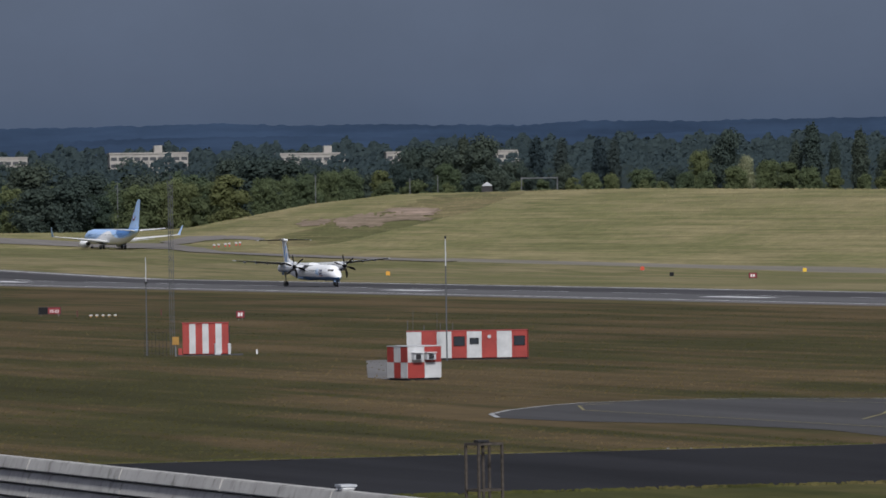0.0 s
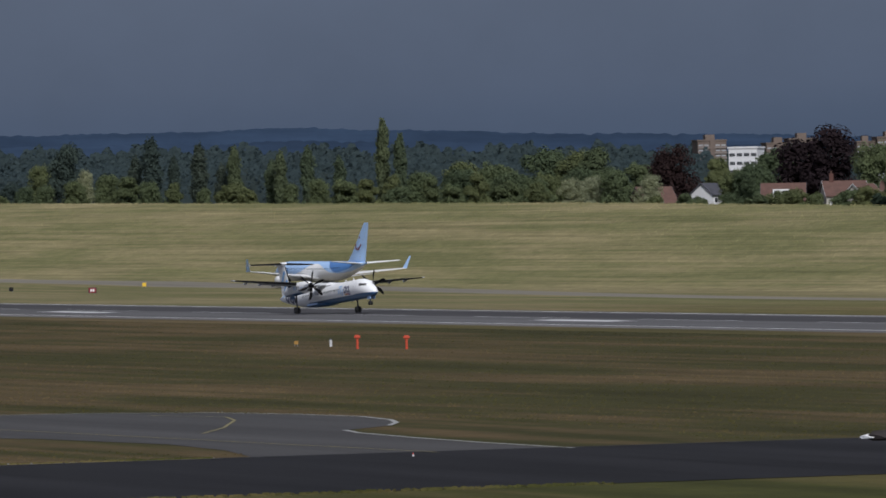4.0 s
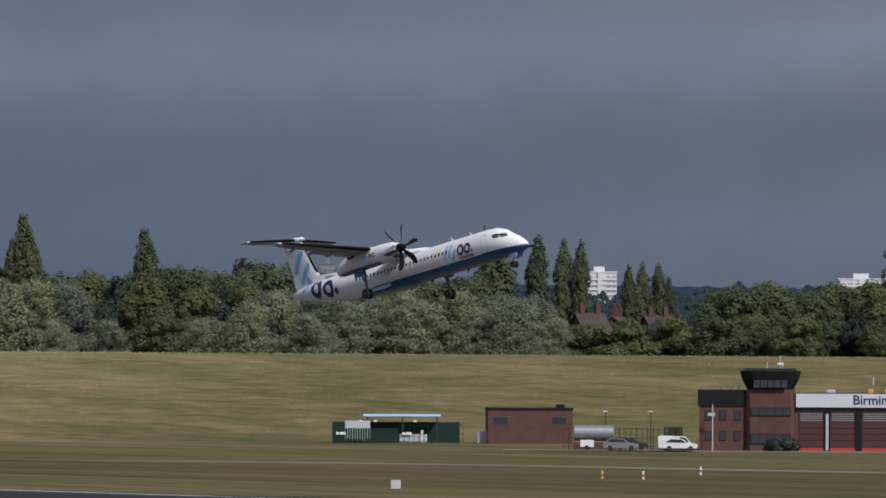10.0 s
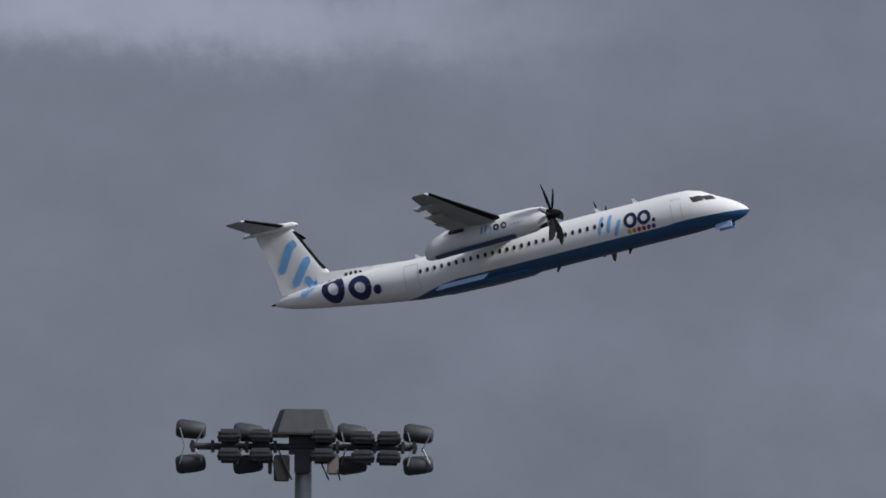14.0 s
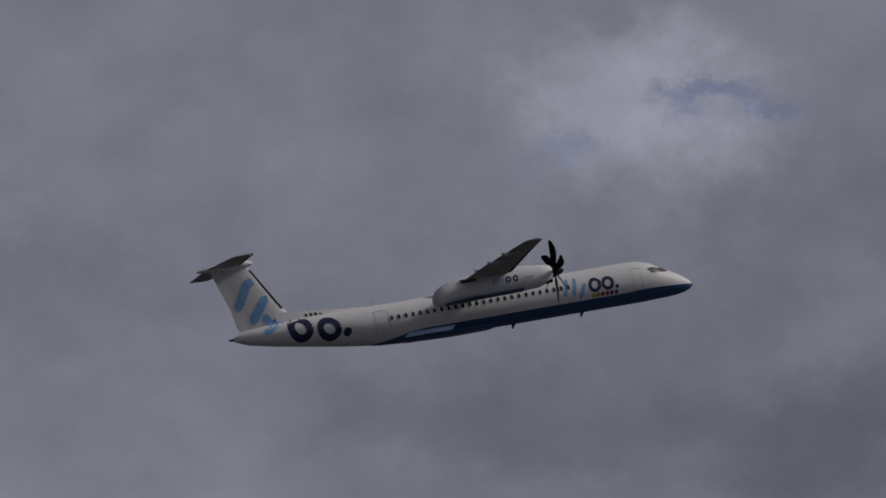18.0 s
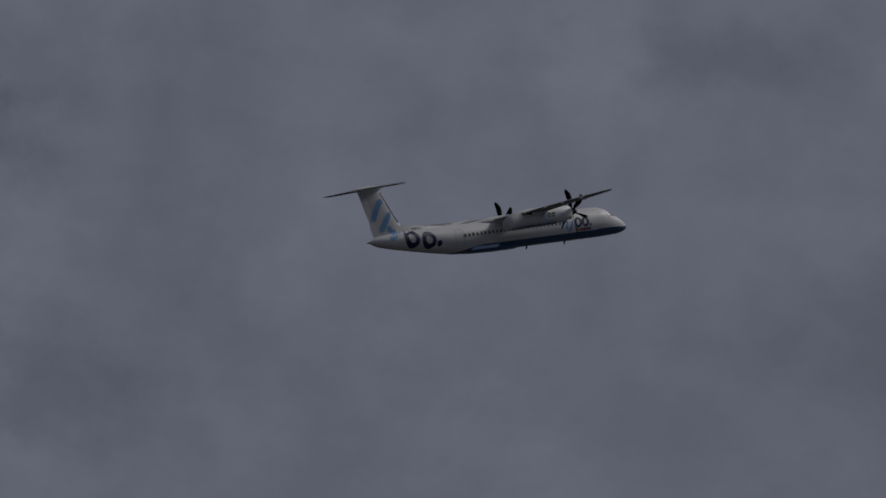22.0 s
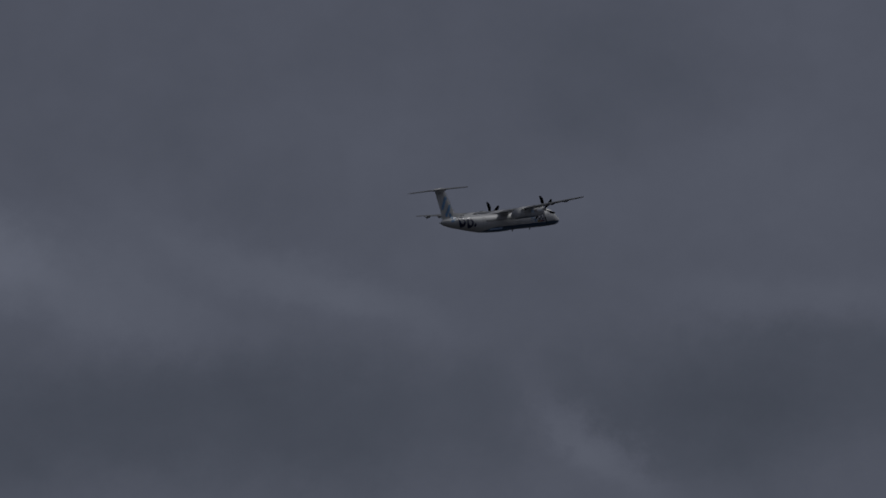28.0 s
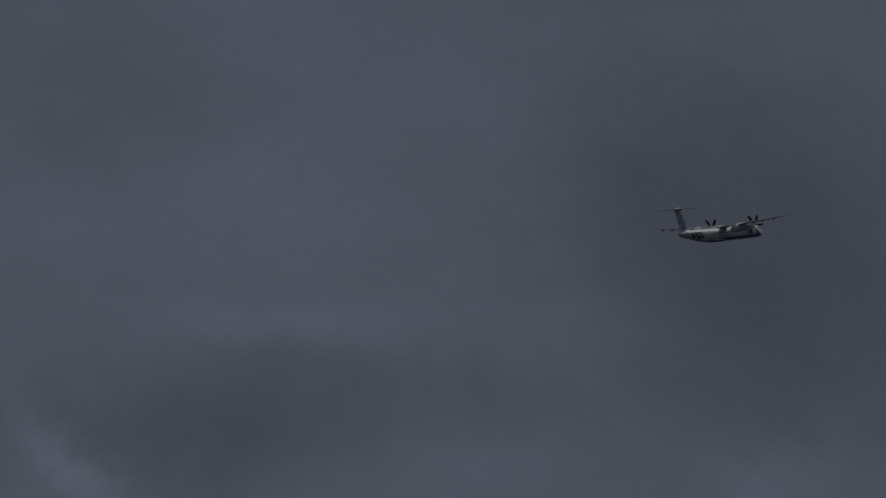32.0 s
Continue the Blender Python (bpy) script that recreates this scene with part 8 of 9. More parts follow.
    top = empty("barrier", facing(-55.2, 412), "low red and white barrier board", "barrier")
    for i in range(4):
        part("panel", boxed(-1.1 + 0.55 * i, -0.55 + 0.55 * i, -0.04, 0.04, 0.25, 0.55), M["red" if i % 2 == 0 else "sign_white"], top)
    for x in (-0.9, 0.9):
        part("leg", boxed(x - 0.05, x + 0.05, -0.2, 0.2, 0, 0.25), M["dark"], top)
    for x, y, c in ((-588, 521, "yellow"), (-585, 524, "sign_white"), (-607, 552, "sign_white"), (-583, 560, "sign_white")):
        top = empty("road_post", pose(x, y, base_z(x, y)), "short striped post beside the service road", "post", "road posts")
        part("post", rod((0, 0, 0), (0, 0, 1.1), 0.12), M[c], top)
        part("band", rod((0, 0, 0.5), (0, 0, 0.75), 0.125), M["orange"], top)


make_striped_hut()
make_lattice_mast()
make_cabin()
make_check_hut()
make_signs()


# ---- the foreground: screen wall, gantry, parked tail, floodlights ----
def make_screen_wall():
    top = empty("screen_wall", pose(-250, 60, 0), "long stained pale concrete screen wall in stacked bands", "wall")
    for i in range(24):
        x0 = -130 + 10 * i
        for k in range(10):
            z1 = 7.0 - 0.41 * k
            bm = boxed(x0 + 0.02, x0 + 9.98, 0, 0.35, z1 - 0.35, z1, 0.03)
            for v in bm.verts:
                v.co.y -= 0.38 * (z1 - v.co.z)      # each band leans out at its foot
            part("panel", bm, M["cast_concrete"], top)
    part("core", boxed(-130, 110, 0.34, 0.5, 0, 6.9), M["dark"], top)
    for i in range(25):
        part("stanchion", boxed(-130.15 + 10 * i, -129.85 + 10 * i, 0.5, 0.8, 0, 6.8), M["steel"], top)
    cap = empty("wall_lamp", pose(-189.5, 60.2, 7.0), "low pale lamp housing on the wall", "light fitting")
    part("housing", boxed(-0.25, 0.25, -0.2, 0.2, 0, 0.12, 0.04), M["sign_white"], cap)
    part("hood", boxed(-0.28, 0.28, -0.22, 0.22, 0.1, 0.16), M["grey"], cap)


def make_gantry():
    top = empty("steel_gantry", facing(-71.285, 330, None, 32), "rusty open steel frame with a ladder", "frame")
    w, d, h = 1.2, 1.05, 4.0
    for x in (-w / 2, w / 2):
        for y in (0, d):
            part("post", boxed(x - 0.05, x + 0.05, y - 0.05, y + 0.05, 0, h), M["rust"], top)
    for z in (h, 2.0, 1.0):
        for y in (0, d):
            part("rail", boxed(-w / 2, w / 2, y - 0.04, y + 0.04, z - 0.1, z), M["rust"], top)
        for x in (-w / 2, w / 2):
            part("rail", boxed(x - 0.04, x + 0.04, 0.04, d - 0.04, z - 0.1, z), M["rust"], top)
    part("lamp", boxed(-0.5, 0.1, 0.2, 0.6, h, h + 0.12, 0.03), M["dark"], top)
    part("mid_post", boxed(-0.1, 0.0, d / 2 - 0.05, d / 2 + 0.05, 0, h), M["rust"], top)


def make_floodlights():
    x, y = polar(-23.52, 134)
    top = empty("floodlight_mast", pose(x, y, 0, 0, 0, 23.52), "tall grey mast with a ring of dark floodlights", "mast")
    z = 21.55
    part("pole", rod((0, 0, 0), (0, 0, z + 0.25), 0.24, 0.145, 20), M["steel"], top, smooth=True)
    bm = bmesh.new()
    loft(bm, [[(sx * a, sy * a, zz) for sx, sy in ((-1, -0.8), (-0.8, -1), (0.8, -1), (1, -0.8), (1, 0.8), (0.8, 1), (-0.8, 1), (-1, 0.8))] for a, zz in ((0.57, z + 0.22), (0.56, z + 0.26), (0.42, z + 0.62), (0.38, z + 0.65))])
    cover = part("head_cover", bm, M["lamp_grey"], top, "grey tapered cover")
    part("cover_rim", boxed(-0.59, 0.59, -0.59, 0.59, z + 0.19, z + 0.225), M["dark"], cover)
    for yy in (-0.3, 0.3):
        bar = part("crossbar", rod((-2.0, yy, z), (2.0, yy, z), 0.045, seg=8), M["lamp_grey"], top)
        for k in (-1.95, -1.6, -1.0, -0.5, 0.6, 1.25, 1.75, 1.95):
            part("clamp", boxed(k - 0.03, k + 0.03, yy - 0.07, yy + 0.07, z - 0.09, z + 0.09), M["dark"], bar)
    for xx, tilt in ((-1.30, 0), (-0.75, 1), (0.35, 0), (1.04, 1), (1.50, -1)):
        for up in (1, -1):
            for yy in (-0.45, 0.45):
                at = pose(xx, yy, z + up * 0.165 - 0.02 * (xx > 1), 0, tilt * up, 0)
                f = part("floodlight", boxed(-0.2, 0.2, -0.2, 0.2, -0.10, 0.115, 0.045), M["lamp_grey"], top, "ribbed grey floodlight", at=at)
                part("rim", boxed(-0.215, 0.215, -0.215, 0.215, -0.035, -0.01), M["dark"], f)
                part("fin", boxed(-0.16, 0.16, -0.216, -0.2, 0.03, 0.05), M["dark"], f)
    for xx in (-1.98, -0.97, 0.86, 2.03):
        for up in (1, -1):
            rings = []
            for d, r in ((-0.27, 0.10), (-0.25, 0.16), (-0.18, 0.195), (0.1, 0.185), (0.22, 0.16), (0.26, 0.10)):
                rings.append([(d, r * math.cos(a), r * math.sin(a) * 0.86) for a in [2 * math.pi * q / 16 for q in range(16)]])
            f = part("round_floodlight", loft(bmesh.new(), rings), M["lamp_grey"], top, "rounded grey floodlight", True, pose(xx, 0.1, z + (0.25 if up > 0 and xx > -1.5 else up * 0.30), 0, 6 * up))
            for k in (-0.2, 0.2):
                part("yoke", rod((k * 0.4, -0.16, -up * 0.31), (k, -0.2, 0.0), 0.013, seg=6), M["steel"], f)
    for k, (a, b, c, d) in enumerate(((-0.52, -0.24, -0.62, -0.16), (-0.16, 0.12, -0.48, -0.12), (-0.62, -0.55, -0.5, -0.2))):
        part("bracket", boxed(a, b, -0.4 + 0.03 * k, -0.2, z + c, z + d, 0.02), M["dark"], top)
    part("junction_box", boxed(0.42, 0.62, -0.5, -0.3, z - 0.5, z - 0.14, 0.02), M["tower_band"], top, "pale junction box")
    for a, b in ((-0.6, -0.45), (0.2, 0.45), (0.5, 0.65), (-0.45, -0.2)):
        part("cable", rod((a, -0.42, z - 0.05), (b, -0.42, z - 0.6), 0.014, seg=6), M["dark"], top)
    part("hoist_box", boxed(-0.26, 0.26, -0.3, 0.3, z - 0.12, z + 0.24), M["dark"], top)


make_screen_wall()
make_gantry()
make_floodlights()
parked = make_turboprop("parked_turboprop", pose(-223.1, 94.9, 2.42, 0, 0, -169.6), "plain white parked turboprop with a tall T-tail", livery=False)
make_gear(parked, False)


# ---- fire station and its yard, beyond the runway ----
FS_AZ, FS_D = -47.375, 1003
HANGAR = (-43.497, 700, 9.9, 9.2, 10.75, 22)      # bearing, distance, half width, eaves, ridge, depth


def fs(x, y, z=0.0, turn=0.0):
    """A pose in the station's own frame: x along its front, y back from it."""
    return facing(FS_AZ, FS_D, None, -1.0) @ pose(x, y, z, 0, 0, turn)


def make_station():
    top = empty("fire_station", fs(0, 0), "brick fire station with watch tower and white name board", "fire station")
    P = lambda n, bm, mat, parent=top, label="", at=None: part(n, bm, M[mat], parent, label, False, at)
    P("office_wing", boxed(-6.2, 0, 0, 10, 0, 5.9), "brick_red")
    P("parapet", boxed(-6.4, 0, -0.2, 10.2, 5.9, 8.0), "black", label="black clad parapet")
    P("tower_shaft", prism(bmesh.new(), [(0.5, -1.2), (5.8, -1.2), (6.3, -0.6), (6.3, 6), (0, 6), (0, -0.6)], 0, 8.1, "z"), "brick_red")
    cab = P("watch_room", loft(bmesh.new(), [[(3.15 + sx * a, 2.2 + sy * b, z) for sx, sy in ((-1, -0.55), (-0.6, -1), (0.6, -1), (1, -0.55), (1, 0.6), (0.6, 1), (-0.6, 1), (-1, 0.6))] for z, a, b in ((8.1, 3.05, 3.5), (9.5, 3.75, 4.2), (10.5, 4.0, 4.5), (10.6, 3.9, 4.4))]), "black", label="black flared watch room")
    for i in range(5):
        P("pane", boxed(1.0 + 0.9 * i, 1.8 + 0.9 * i, -1.95, -1.85, 8.35, 9.35), "window_grey", cab)
    P("roof_rail", boxed(-0.3, 6.6, -1.6, -1.55, 10.6, 10.9), "dark", cab)
    for k, (x, h) in enumerate(((2.7, 1.2), (4.4, 1.9), (4.7, 1.2))):
        P("aerial", rod((x, 1, 10.6), (x, 1, 10.6 + h), 0.06, seg=6), "grey", cab)
    P("camera_dome", boxed(4.0, 4.9, 0.8, 1.2, 11.2, 11.6, 0.1), "sign_white", cab)
    for z0, z1 in ((4.6, 5.7), (0.9, 2.3)):
        f = P("window_strip", boxed(0.55, 5.85, -1.3, -1.19, z0, z1), "black")
        for i in range(5):
            P("pane", boxed(0.65 + 1.04 * i, 1.6 + 1.04 * i, -1.33, -1.3, z0 + 0.1, z1 - 0.1), "window_grey", f)
    for x in (-5.0, -3.1, -1.2):
        for z in (1.3, 4.0):
            f = P("window", boxed(x - 0.45, x + 0.45, -0.06, 0.06, z, z + 1.3), "black")
            P("pane", boxed(x - 0.38, x + 0.38, -0.08, -0.06, z + 0.08, z + 1.22), "window_grey", f)
    for x, w in ((-3.6, 0.5), (-2.3, 0.35), (-1.2, 0.5)):
        P("satellite_dish", loft(bmesh.new(), [ring_of(x, 3, 8.3, 0.1, 0.1, 10), ring_of(x + 0.25, 3, 8.5, w, w * 0.8, 10)]), "sign_white")
    P("bay_hall", boxed(6.3, 34.2, 0.4, 14, 0, 7.3), "brick_red")
    P("bay_roof", boxed(6.3, 34.2, 0.2, 14.2, 7.3, 7.6), "dark")
    P("lintel", boxed(6.5, 34.0, 0.28, 0.42, 5.3, 5.75), "dark")
    sign = P("name_board", boxed(6.5, 34.2, -0.25, 0.2, 5.75, 7.55, 0.03), "board_white", label="long white name board")
    lettering("lettering", "Birmingham", 1.72, "navy", sign, pose(18.1, -0.28, 6.18))
    lettering("lettering", "Airport", 1.72, "mid_blue", sign, pose(25.6, -0.28, 6.18))
    for i in range(5):
        x = 6.9 + 4.15 * i
        d = P("bay_door", boxed(x, x + 3.3, 0.30, 0.40, 0.0, 5.3), "brick_dark", label="dark red roller door")
        P("door_foot", boxed(x, x + 3.3, 0.26, 0.30, 0.0, 0.4), "red", d)
        for k in range(4):
            P("glazing_bar", boxed(x + 0.2, x + 3.1, 0.27, 0.295, 4.0 + 0.28 * k, 4.12 + 0.28 * k), "steel", d)
        for k in range(3):
            P("seam", boxed(x, x + 3.3, 0.275, 0.298, 1.4 + 0.8 * k, 1.46 + 0.8 * k), "black", d)
        P("pier", boxed(x + 3.3, x + 4.15, 0.1, 0.42, 0, 5.3), "black")
        if i in (0, 2):
            P("ladder", boxed(x + 3.55, x + 3.9, 0.0, 0.08, 0.1, 4.9), "grey")
    h = P("hose_tower", boxed(34.4, 38.6, -0.6, 4.5, 0, 13.1), "brick_red", label="tall brick hose tower")
    P("cap", boxed(34.3, 38.7, -0.7, 4.6, 13.1, 13.25), "dark", h)
    P("lamp", boxed(35.0, 35.5, -0.9, -0.6, 11.0, 11.6, 0.1), "dark", h)
    for z in (9.3, 6.0):
        P("balcony_floor", boxed(38.6, 41.8, -0.3, 3.5, z - 0.3, z), "dark", h)
        for k in range(7):
            P("baluster", boxed(38.7 + 0.5 * k, 38.74 + 0.5 * k, -0.28, -0.22, z, z + 1.15), "dark", h)
        P("balcony_rail", boxed(38.6, 41.8, -0.3, -0.22, z + 1.1, z + 1.2), "dark", h)
        P("balcony_panel", boxed(38.62, 41.78, -0.2, -0.16, z, z + 1.05), "slate", h)
    # a solid black block stands for the dark recess behind the balconies
    P("door_recess", boxed(38.6, 39.6, 0.2, 3.4, 0, 12), "black", h)
    P("mast", rod((38.9, -0.2, 9), (38.9, -0.2, 15.6), 0.07, seg=6), "grey", h)
    P("beacon", boxed(39.0, 39.5, -0.4, 0.1, 10.9, 11.4, 0.1), "sign_white", h)
    for x in (16.0, 18.2):
        v = P("roof_light", boxed(x, x + 0.7, 1.2, 2.0, 7.6, 8.2, 0.03), "amber")
        P("lamp", rod((x + 0.7, 1.6, 8.7), (x + 0.7, 1.6, 9.8), 0.1, seg=6), "grey", v)
    for x in (10.5, 25, 28, 30.5):
        P("roof_vent", boxed(x, x + 1.2, 2, 3, 7.6, 8.1, 0.1), "grey")
    yard = facing(FS_AZ, FS_D, None, -1.0)
    pts = []
    for x, y in ((-32, -5.5), (-8, -6), (-6, -13), (70, -13), (70, 12), (44, 14), (-32, 3)):
        p = yard @ Vector((x, y, 0))
        pts.append((p.x, p.y))
    outline_sheet("yard", pts, 0.03, M["tar_pale"], "grey asphalt yard before the fire station", "yard")
    bush = empty("shrub", fs(4.6, -2.6), "low dark clipped shrub by the wall", "shrub")
    obj_mesh("foliage", leaf_mesh("foliage", [(0, 0, 0.8, 1.6, 1.2, 0.9), (1.0, 0, 0.6, 1.2, 1, 0.7)], 900, 0.3, 3), M["leaf_dark"], bush)


def wheels(top, xs, y0, y1, r):
    for x in xs:
        for y in (y0, y1):
            part("wheel", wheel_mesh(r, 0.24), M["tyre"], top, at=pose(x, y, r))


def make_car(at, mat, label, van=False):
    top = empty("van" if van else "car", at, label, "van" if van else "car", "parked vehicles")
    if van:
        prof = [(-2.3, 0.35), (2.3, 0.35), (2.35, 0.9), (1.9, 1.05), (1.2, 1.85), (-2.2, 1.95), (-2.35, 1.7)]
        glass = [(1.05, 1.15), (1.75, 1.12), (1.18, 1.72), (0.5, 1.76), (0.5, 1.15)]
    else:
        prof = [(-2.25, 0.35), (2.25, 0.35), (2.3, 0.75), (1.9, 0.95), (1.0, 1.05), (0.3, 1.55), (-1.3, 1.62), (-2.1, 1.1), (-2.3, 0.9)]
        glass = [(0.85, 1.07), (0.25, 1.46), (-1.25, 1.53), (-1.85, 1.1)]
    part("body", prism(bmesh.new(), prof, -0.86, 0.86), M[mat], top)
    for y in (-0.87, 0.87):
        part("side_glass", prism(bmesh.new(), glass, y - 0.012, y + 0.012), M["glass"], top)
    wheels(top, (-1.4, 1.4), -0.8, 0.8, 0.33)
    part("bumper", boxed(2.25, 2.36, -0.8, 0.8, 0.35, 0.6, 0.03), M["dark"], top)
    part("lamp", boxed(2.2, 2.32, -0.8, -0.5, 0.65, 0.8), M["grey"], top)
    part("lamp", boxed(2.2, 2.32, 0.5, 0.8, 0.65, 0.8), M["grey"], top)
    return top


def make_yard():
    make_car(fs(-16.4, -3.2, 0.03), "car_grey", "silver estate car parked on the yard")
    make_car(fs(-15.2, 0.6, 0.03), "dark", "dark hatchback parked behind the silver car")
    make_car(fs(-8.6, -4.2, 0.03), "sign_white", "white car parked by the fire station")
    make_car(fs(-9.2, -1.4, 0.03), "sign_white", "white van parked by the fire station", True)
    top = empty("fire_engine", fs(37.6, -5.5, 0.03), "red and white fire engine with yellow and black checks", "fire engine")
    part("body", boxed(-3.6, 1.6, -1.2, 1.2, 0.6, 3.3, 0.05), M["sign_white"], top)
    part("cab", prism(bmesh.new(), [(1.6, 0.6), (4.3, 0.6), (4.4, 1.6), (4.0, 2.9), (1.6, 3.1)], -1.2, 1.2), M["red"], top)
    part("side_glass", boxed(-2.9, 1.4, -1.24, -1.2, 2.4, 3.15), M["mid_blue"], top)
    part("cab_glass", boxed(2.0, 3.7, -1.24, -1.2, 1.9, 2.7), M["glass"], top)
    for i in range(12):
        part("check", boxed(-3.5 + 0.62 * i, -2.9 + 0.62 * i, -1.25, -1.2, 1.7 if i % 2 else 1.4, 2.05 if i % 2 else 1.75), M["yellow" if i % 2 else "black"], top)
    part("red_band", boxed(-3.6, 1.6, -1.23, -1.2, 2.05, 2.35), M["red"], top)
    part("locker", boxed(-3.2, -0.4, -1.26, -1.2, 0.7, 1.4), M["grey"], top)
    wheels(top, (-2.2, 3.0), -1.1, 1.1, 0.5)
    part("light_bar", boxed(2.6, 3.2, -0.9, 0.9, 3.05, 3.3, 0.04), M["mid_blue"], top)
    top = empty("gritter_lorry", fs(53.5, -1.0, 0.03), "yellow gritter lorry parked on the yard", "lorry")
    part("hopper", prism(bmesh.new(), [(-3.4, 1.7), (-3.0, 3.4), (3.4, 3.4), (2.9, 1.7)], -1.2, 1.2), M["amber"], top)
    part("cab", boxed(3.4, 5.2, -1.2, 1.2, 0.7, 3.2, 0.08), M["amber"], top)
    part("cab_glass", boxed(3.6, 5.0, -1.24, -1.2, 2.0, 2.9), M["glass"], top)
    part("chassis", boxed(-3.2, 5.1, -0.9, 0.9, 0.6, 1.4), M["dark"], top)
    part("chute", boxed(-4.0, -3.0, -0.4, 0.4, 0.6, 2.2), M["amber"], top)
    wheels(top, (-2.2, -1.0, 4.2), -1.1, 1.1, 0.5)
    top = empty("pickup_truck", fs(54.0, -5.5, 0.03), "small white pickup truck on the yard", "truck")
    part("body", boxed(-2.4, 2.4, -0.9, 0.9, 0.45, 1.1, 0.05), M["sign_white"], top)
    part("cab", prism(bmesh.new(), [(-0.6, 1.1), (-0.4, 1.9), (1.0, 1.9), (1.5, 1.1)], -0.85, 0.85), M["sign_white"], top)
    part("side_glass", boxed(-0.3, 0.95, -0.88, -0.85, 1.2, 1.75), M["glass"], top)
    wheels(top, (-1.5, 1.6), -0.8, 0.8, 0.36)
    for i in range(2):
        top = empty("liquid_container", fs(46.3 + 1.35 * i, -2.5, 0.03), "white liquid container in a wire cage", "container", "white containers")
        part("tank", boxed(-0.6, 0.6, -0.5, 0.5, 0.15, 1.25, 0.08), M["sign_white"], top)
        part("pallet", boxed(-0.6, 0.6, -0.5, 0.5, 0, 0.15), M["dark"], top)
    top = empty("skip", fs(42.0, 0.5, 0.03), "small blue open skip", "skip")
    part("body", prism(bmesh.new(), [(-0.8, 0), (0.8, 0), (1.1, 1.3), (-1.1, 1.3)], -0.7, 0.7), M["mid_blue"], top)
    top = empty("fuel_tank", fs(-20.2, 5.0), "silver horizontal fuel tank on dark legs", "tank")
    part("shell", rod((-2.6, 0, 2.2), (2.6, 0, 2.2), 1.05, seg=20), M["steel"], top, smooth=False)
    for x in (-1.7, 1.7):
        part("saddle", boxed(x - 0.2, x + 0.2, -0.8, 0.8, 0, 1.5), M["dark"], top)
    part("bund", boxed(-2.8, 2.8, -1.2, 1.2, 0, 0.9), M["brick_red"], top)
    top = empty("generator", fs(-21.0, 0.5, 0.03), "small white towed generator", "generator")
    part("body", boxed(-0.9, 0.9, -0.5, 0.5, 0.35, 1.3, 0.06), M["sign_white"], top)
    wheels(top, (0.0,), -0.5, 0.5, 0.3)
    top = empty("green_fence", fs(-14.5, 9.0), "dark green mesh fence with tall posts", "fence")
    for i in range(22):
        part("post", rod((-10 + 0.75 * i, 0, 0), (-10 + 0.75 * i, 0, 2.9), 0.045, seg=6), M["leaf_post"], top)
    for z in (0.4, 1.5, 2.7):
        part("rail", rod((-10, 0, z), (6, 0, z), 0.03, seg=6), M["leaf_post"], top)
    for i in range(9):
        part("slat", boxed(3.4 + 0.28 * i, 3.6 + 0.28 * i, -0.15, -0.08, 0.1, 3.0), M["leaf_post"], top)
    for x, y in ((-18.8, 8.0), (-12.8, 8.0)):
        top = empty("lamp_post", fs(x, y), "thin lamp post with a white head", "lamp post", "yard lamps")
        part("post", rod((0, 0, 0), (0, 0, 5.0), 0.06, seg=8), M["leaf_post"], top)
        part("head", boxed(-0.35, 0.25, -0.15, 0.15, 4.95, 5.1, 0.04), M["sign_white"], top)
    top = empty("white_pole", fs(-4.4, -2.0), "tall white pole with a short crossarm", "pole")
    part("pole", rod((0, 0, 0), (0, 0, 6.1), 0.09, 0.07), M["hut_white"], top)
    part("crossarm", boxed(-0.6, 0.3, -0.05, 0.05, 4.6, 5.0), M["grey"], top)
    # brick shed and the fenced fuel compound
    top = empty("brick_shed", facing(-49.0, 1057, None, 3), "plain red brick shed with high dark windows", "shed")
    part("wall", boxed(-5.9, 5.9, 0, 7, 0, 4.7), M["brick_red"], top)
    part("roof", boxed(-6.0, 6.0, -0.1, 7.1, 4.7, 5.0), M["black"], top)
    part("vent", boxed(3.7, 4.9, 2, 3, 5.0, 5.5, 0.05), M["black"], top)
    for x in (-4.1, 4.0):
        f = part("window", boxed(x - 1.1, x + 1.1, -0.05, 0.02, 2.7, 3.8), M["slate"], top)
        part("pane", boxed(x - 1.0, x + 1.0, -0.065, -0.05, 2.8, 3.7), M["glass"], f)
    at = facing(-50.0, 1057, None, 3)
    top = empty("fuel_compound", at, "fenced compound with green screens and a pale blue canopy", "compound")
    part("canopy", boxed(-4.6, 6.2, 3, 6, 3.7, 4.0, 0.03), M["sky_blue"], top, "pale blue canopy")
    part("back_screen", boxed(-8.8, 9.0, 5.6, 5.9, 0, 2.9), M["leaf_post"], top)
    for x in (-4.0, 0.9, 5.7):
        part("column", boxed(x - 0.1, x + 0.1, 3.2, 3.4, 0, 3.6), M["dark"], top)
    part("grey_tank", boxed(-7.2, -3.7, 1.5, 4, 0.3, 3.1, 0.05), M["grey"], top)
    for i in range(26):
        part("slat", boxed(-9.0 + 0.35 * i, -8.72 + 0.35 * i, -0.05, 0.02, 0, 2.1), M["leaf_post"], top)
    for i in range(14):
        part("post", rod((0.3 + 0.68 * i, 0, 0), (0.3 + 0.68 * i, 0, 2.6), 0.04, seg=6), M["leaf_post"], top)
    for z in (0.3, 1.3, 2.5):
        part("rail", rod((0.2, 0, z), (9.2, 0, z), 0.03, seg=6), M["leaf_post"], top)
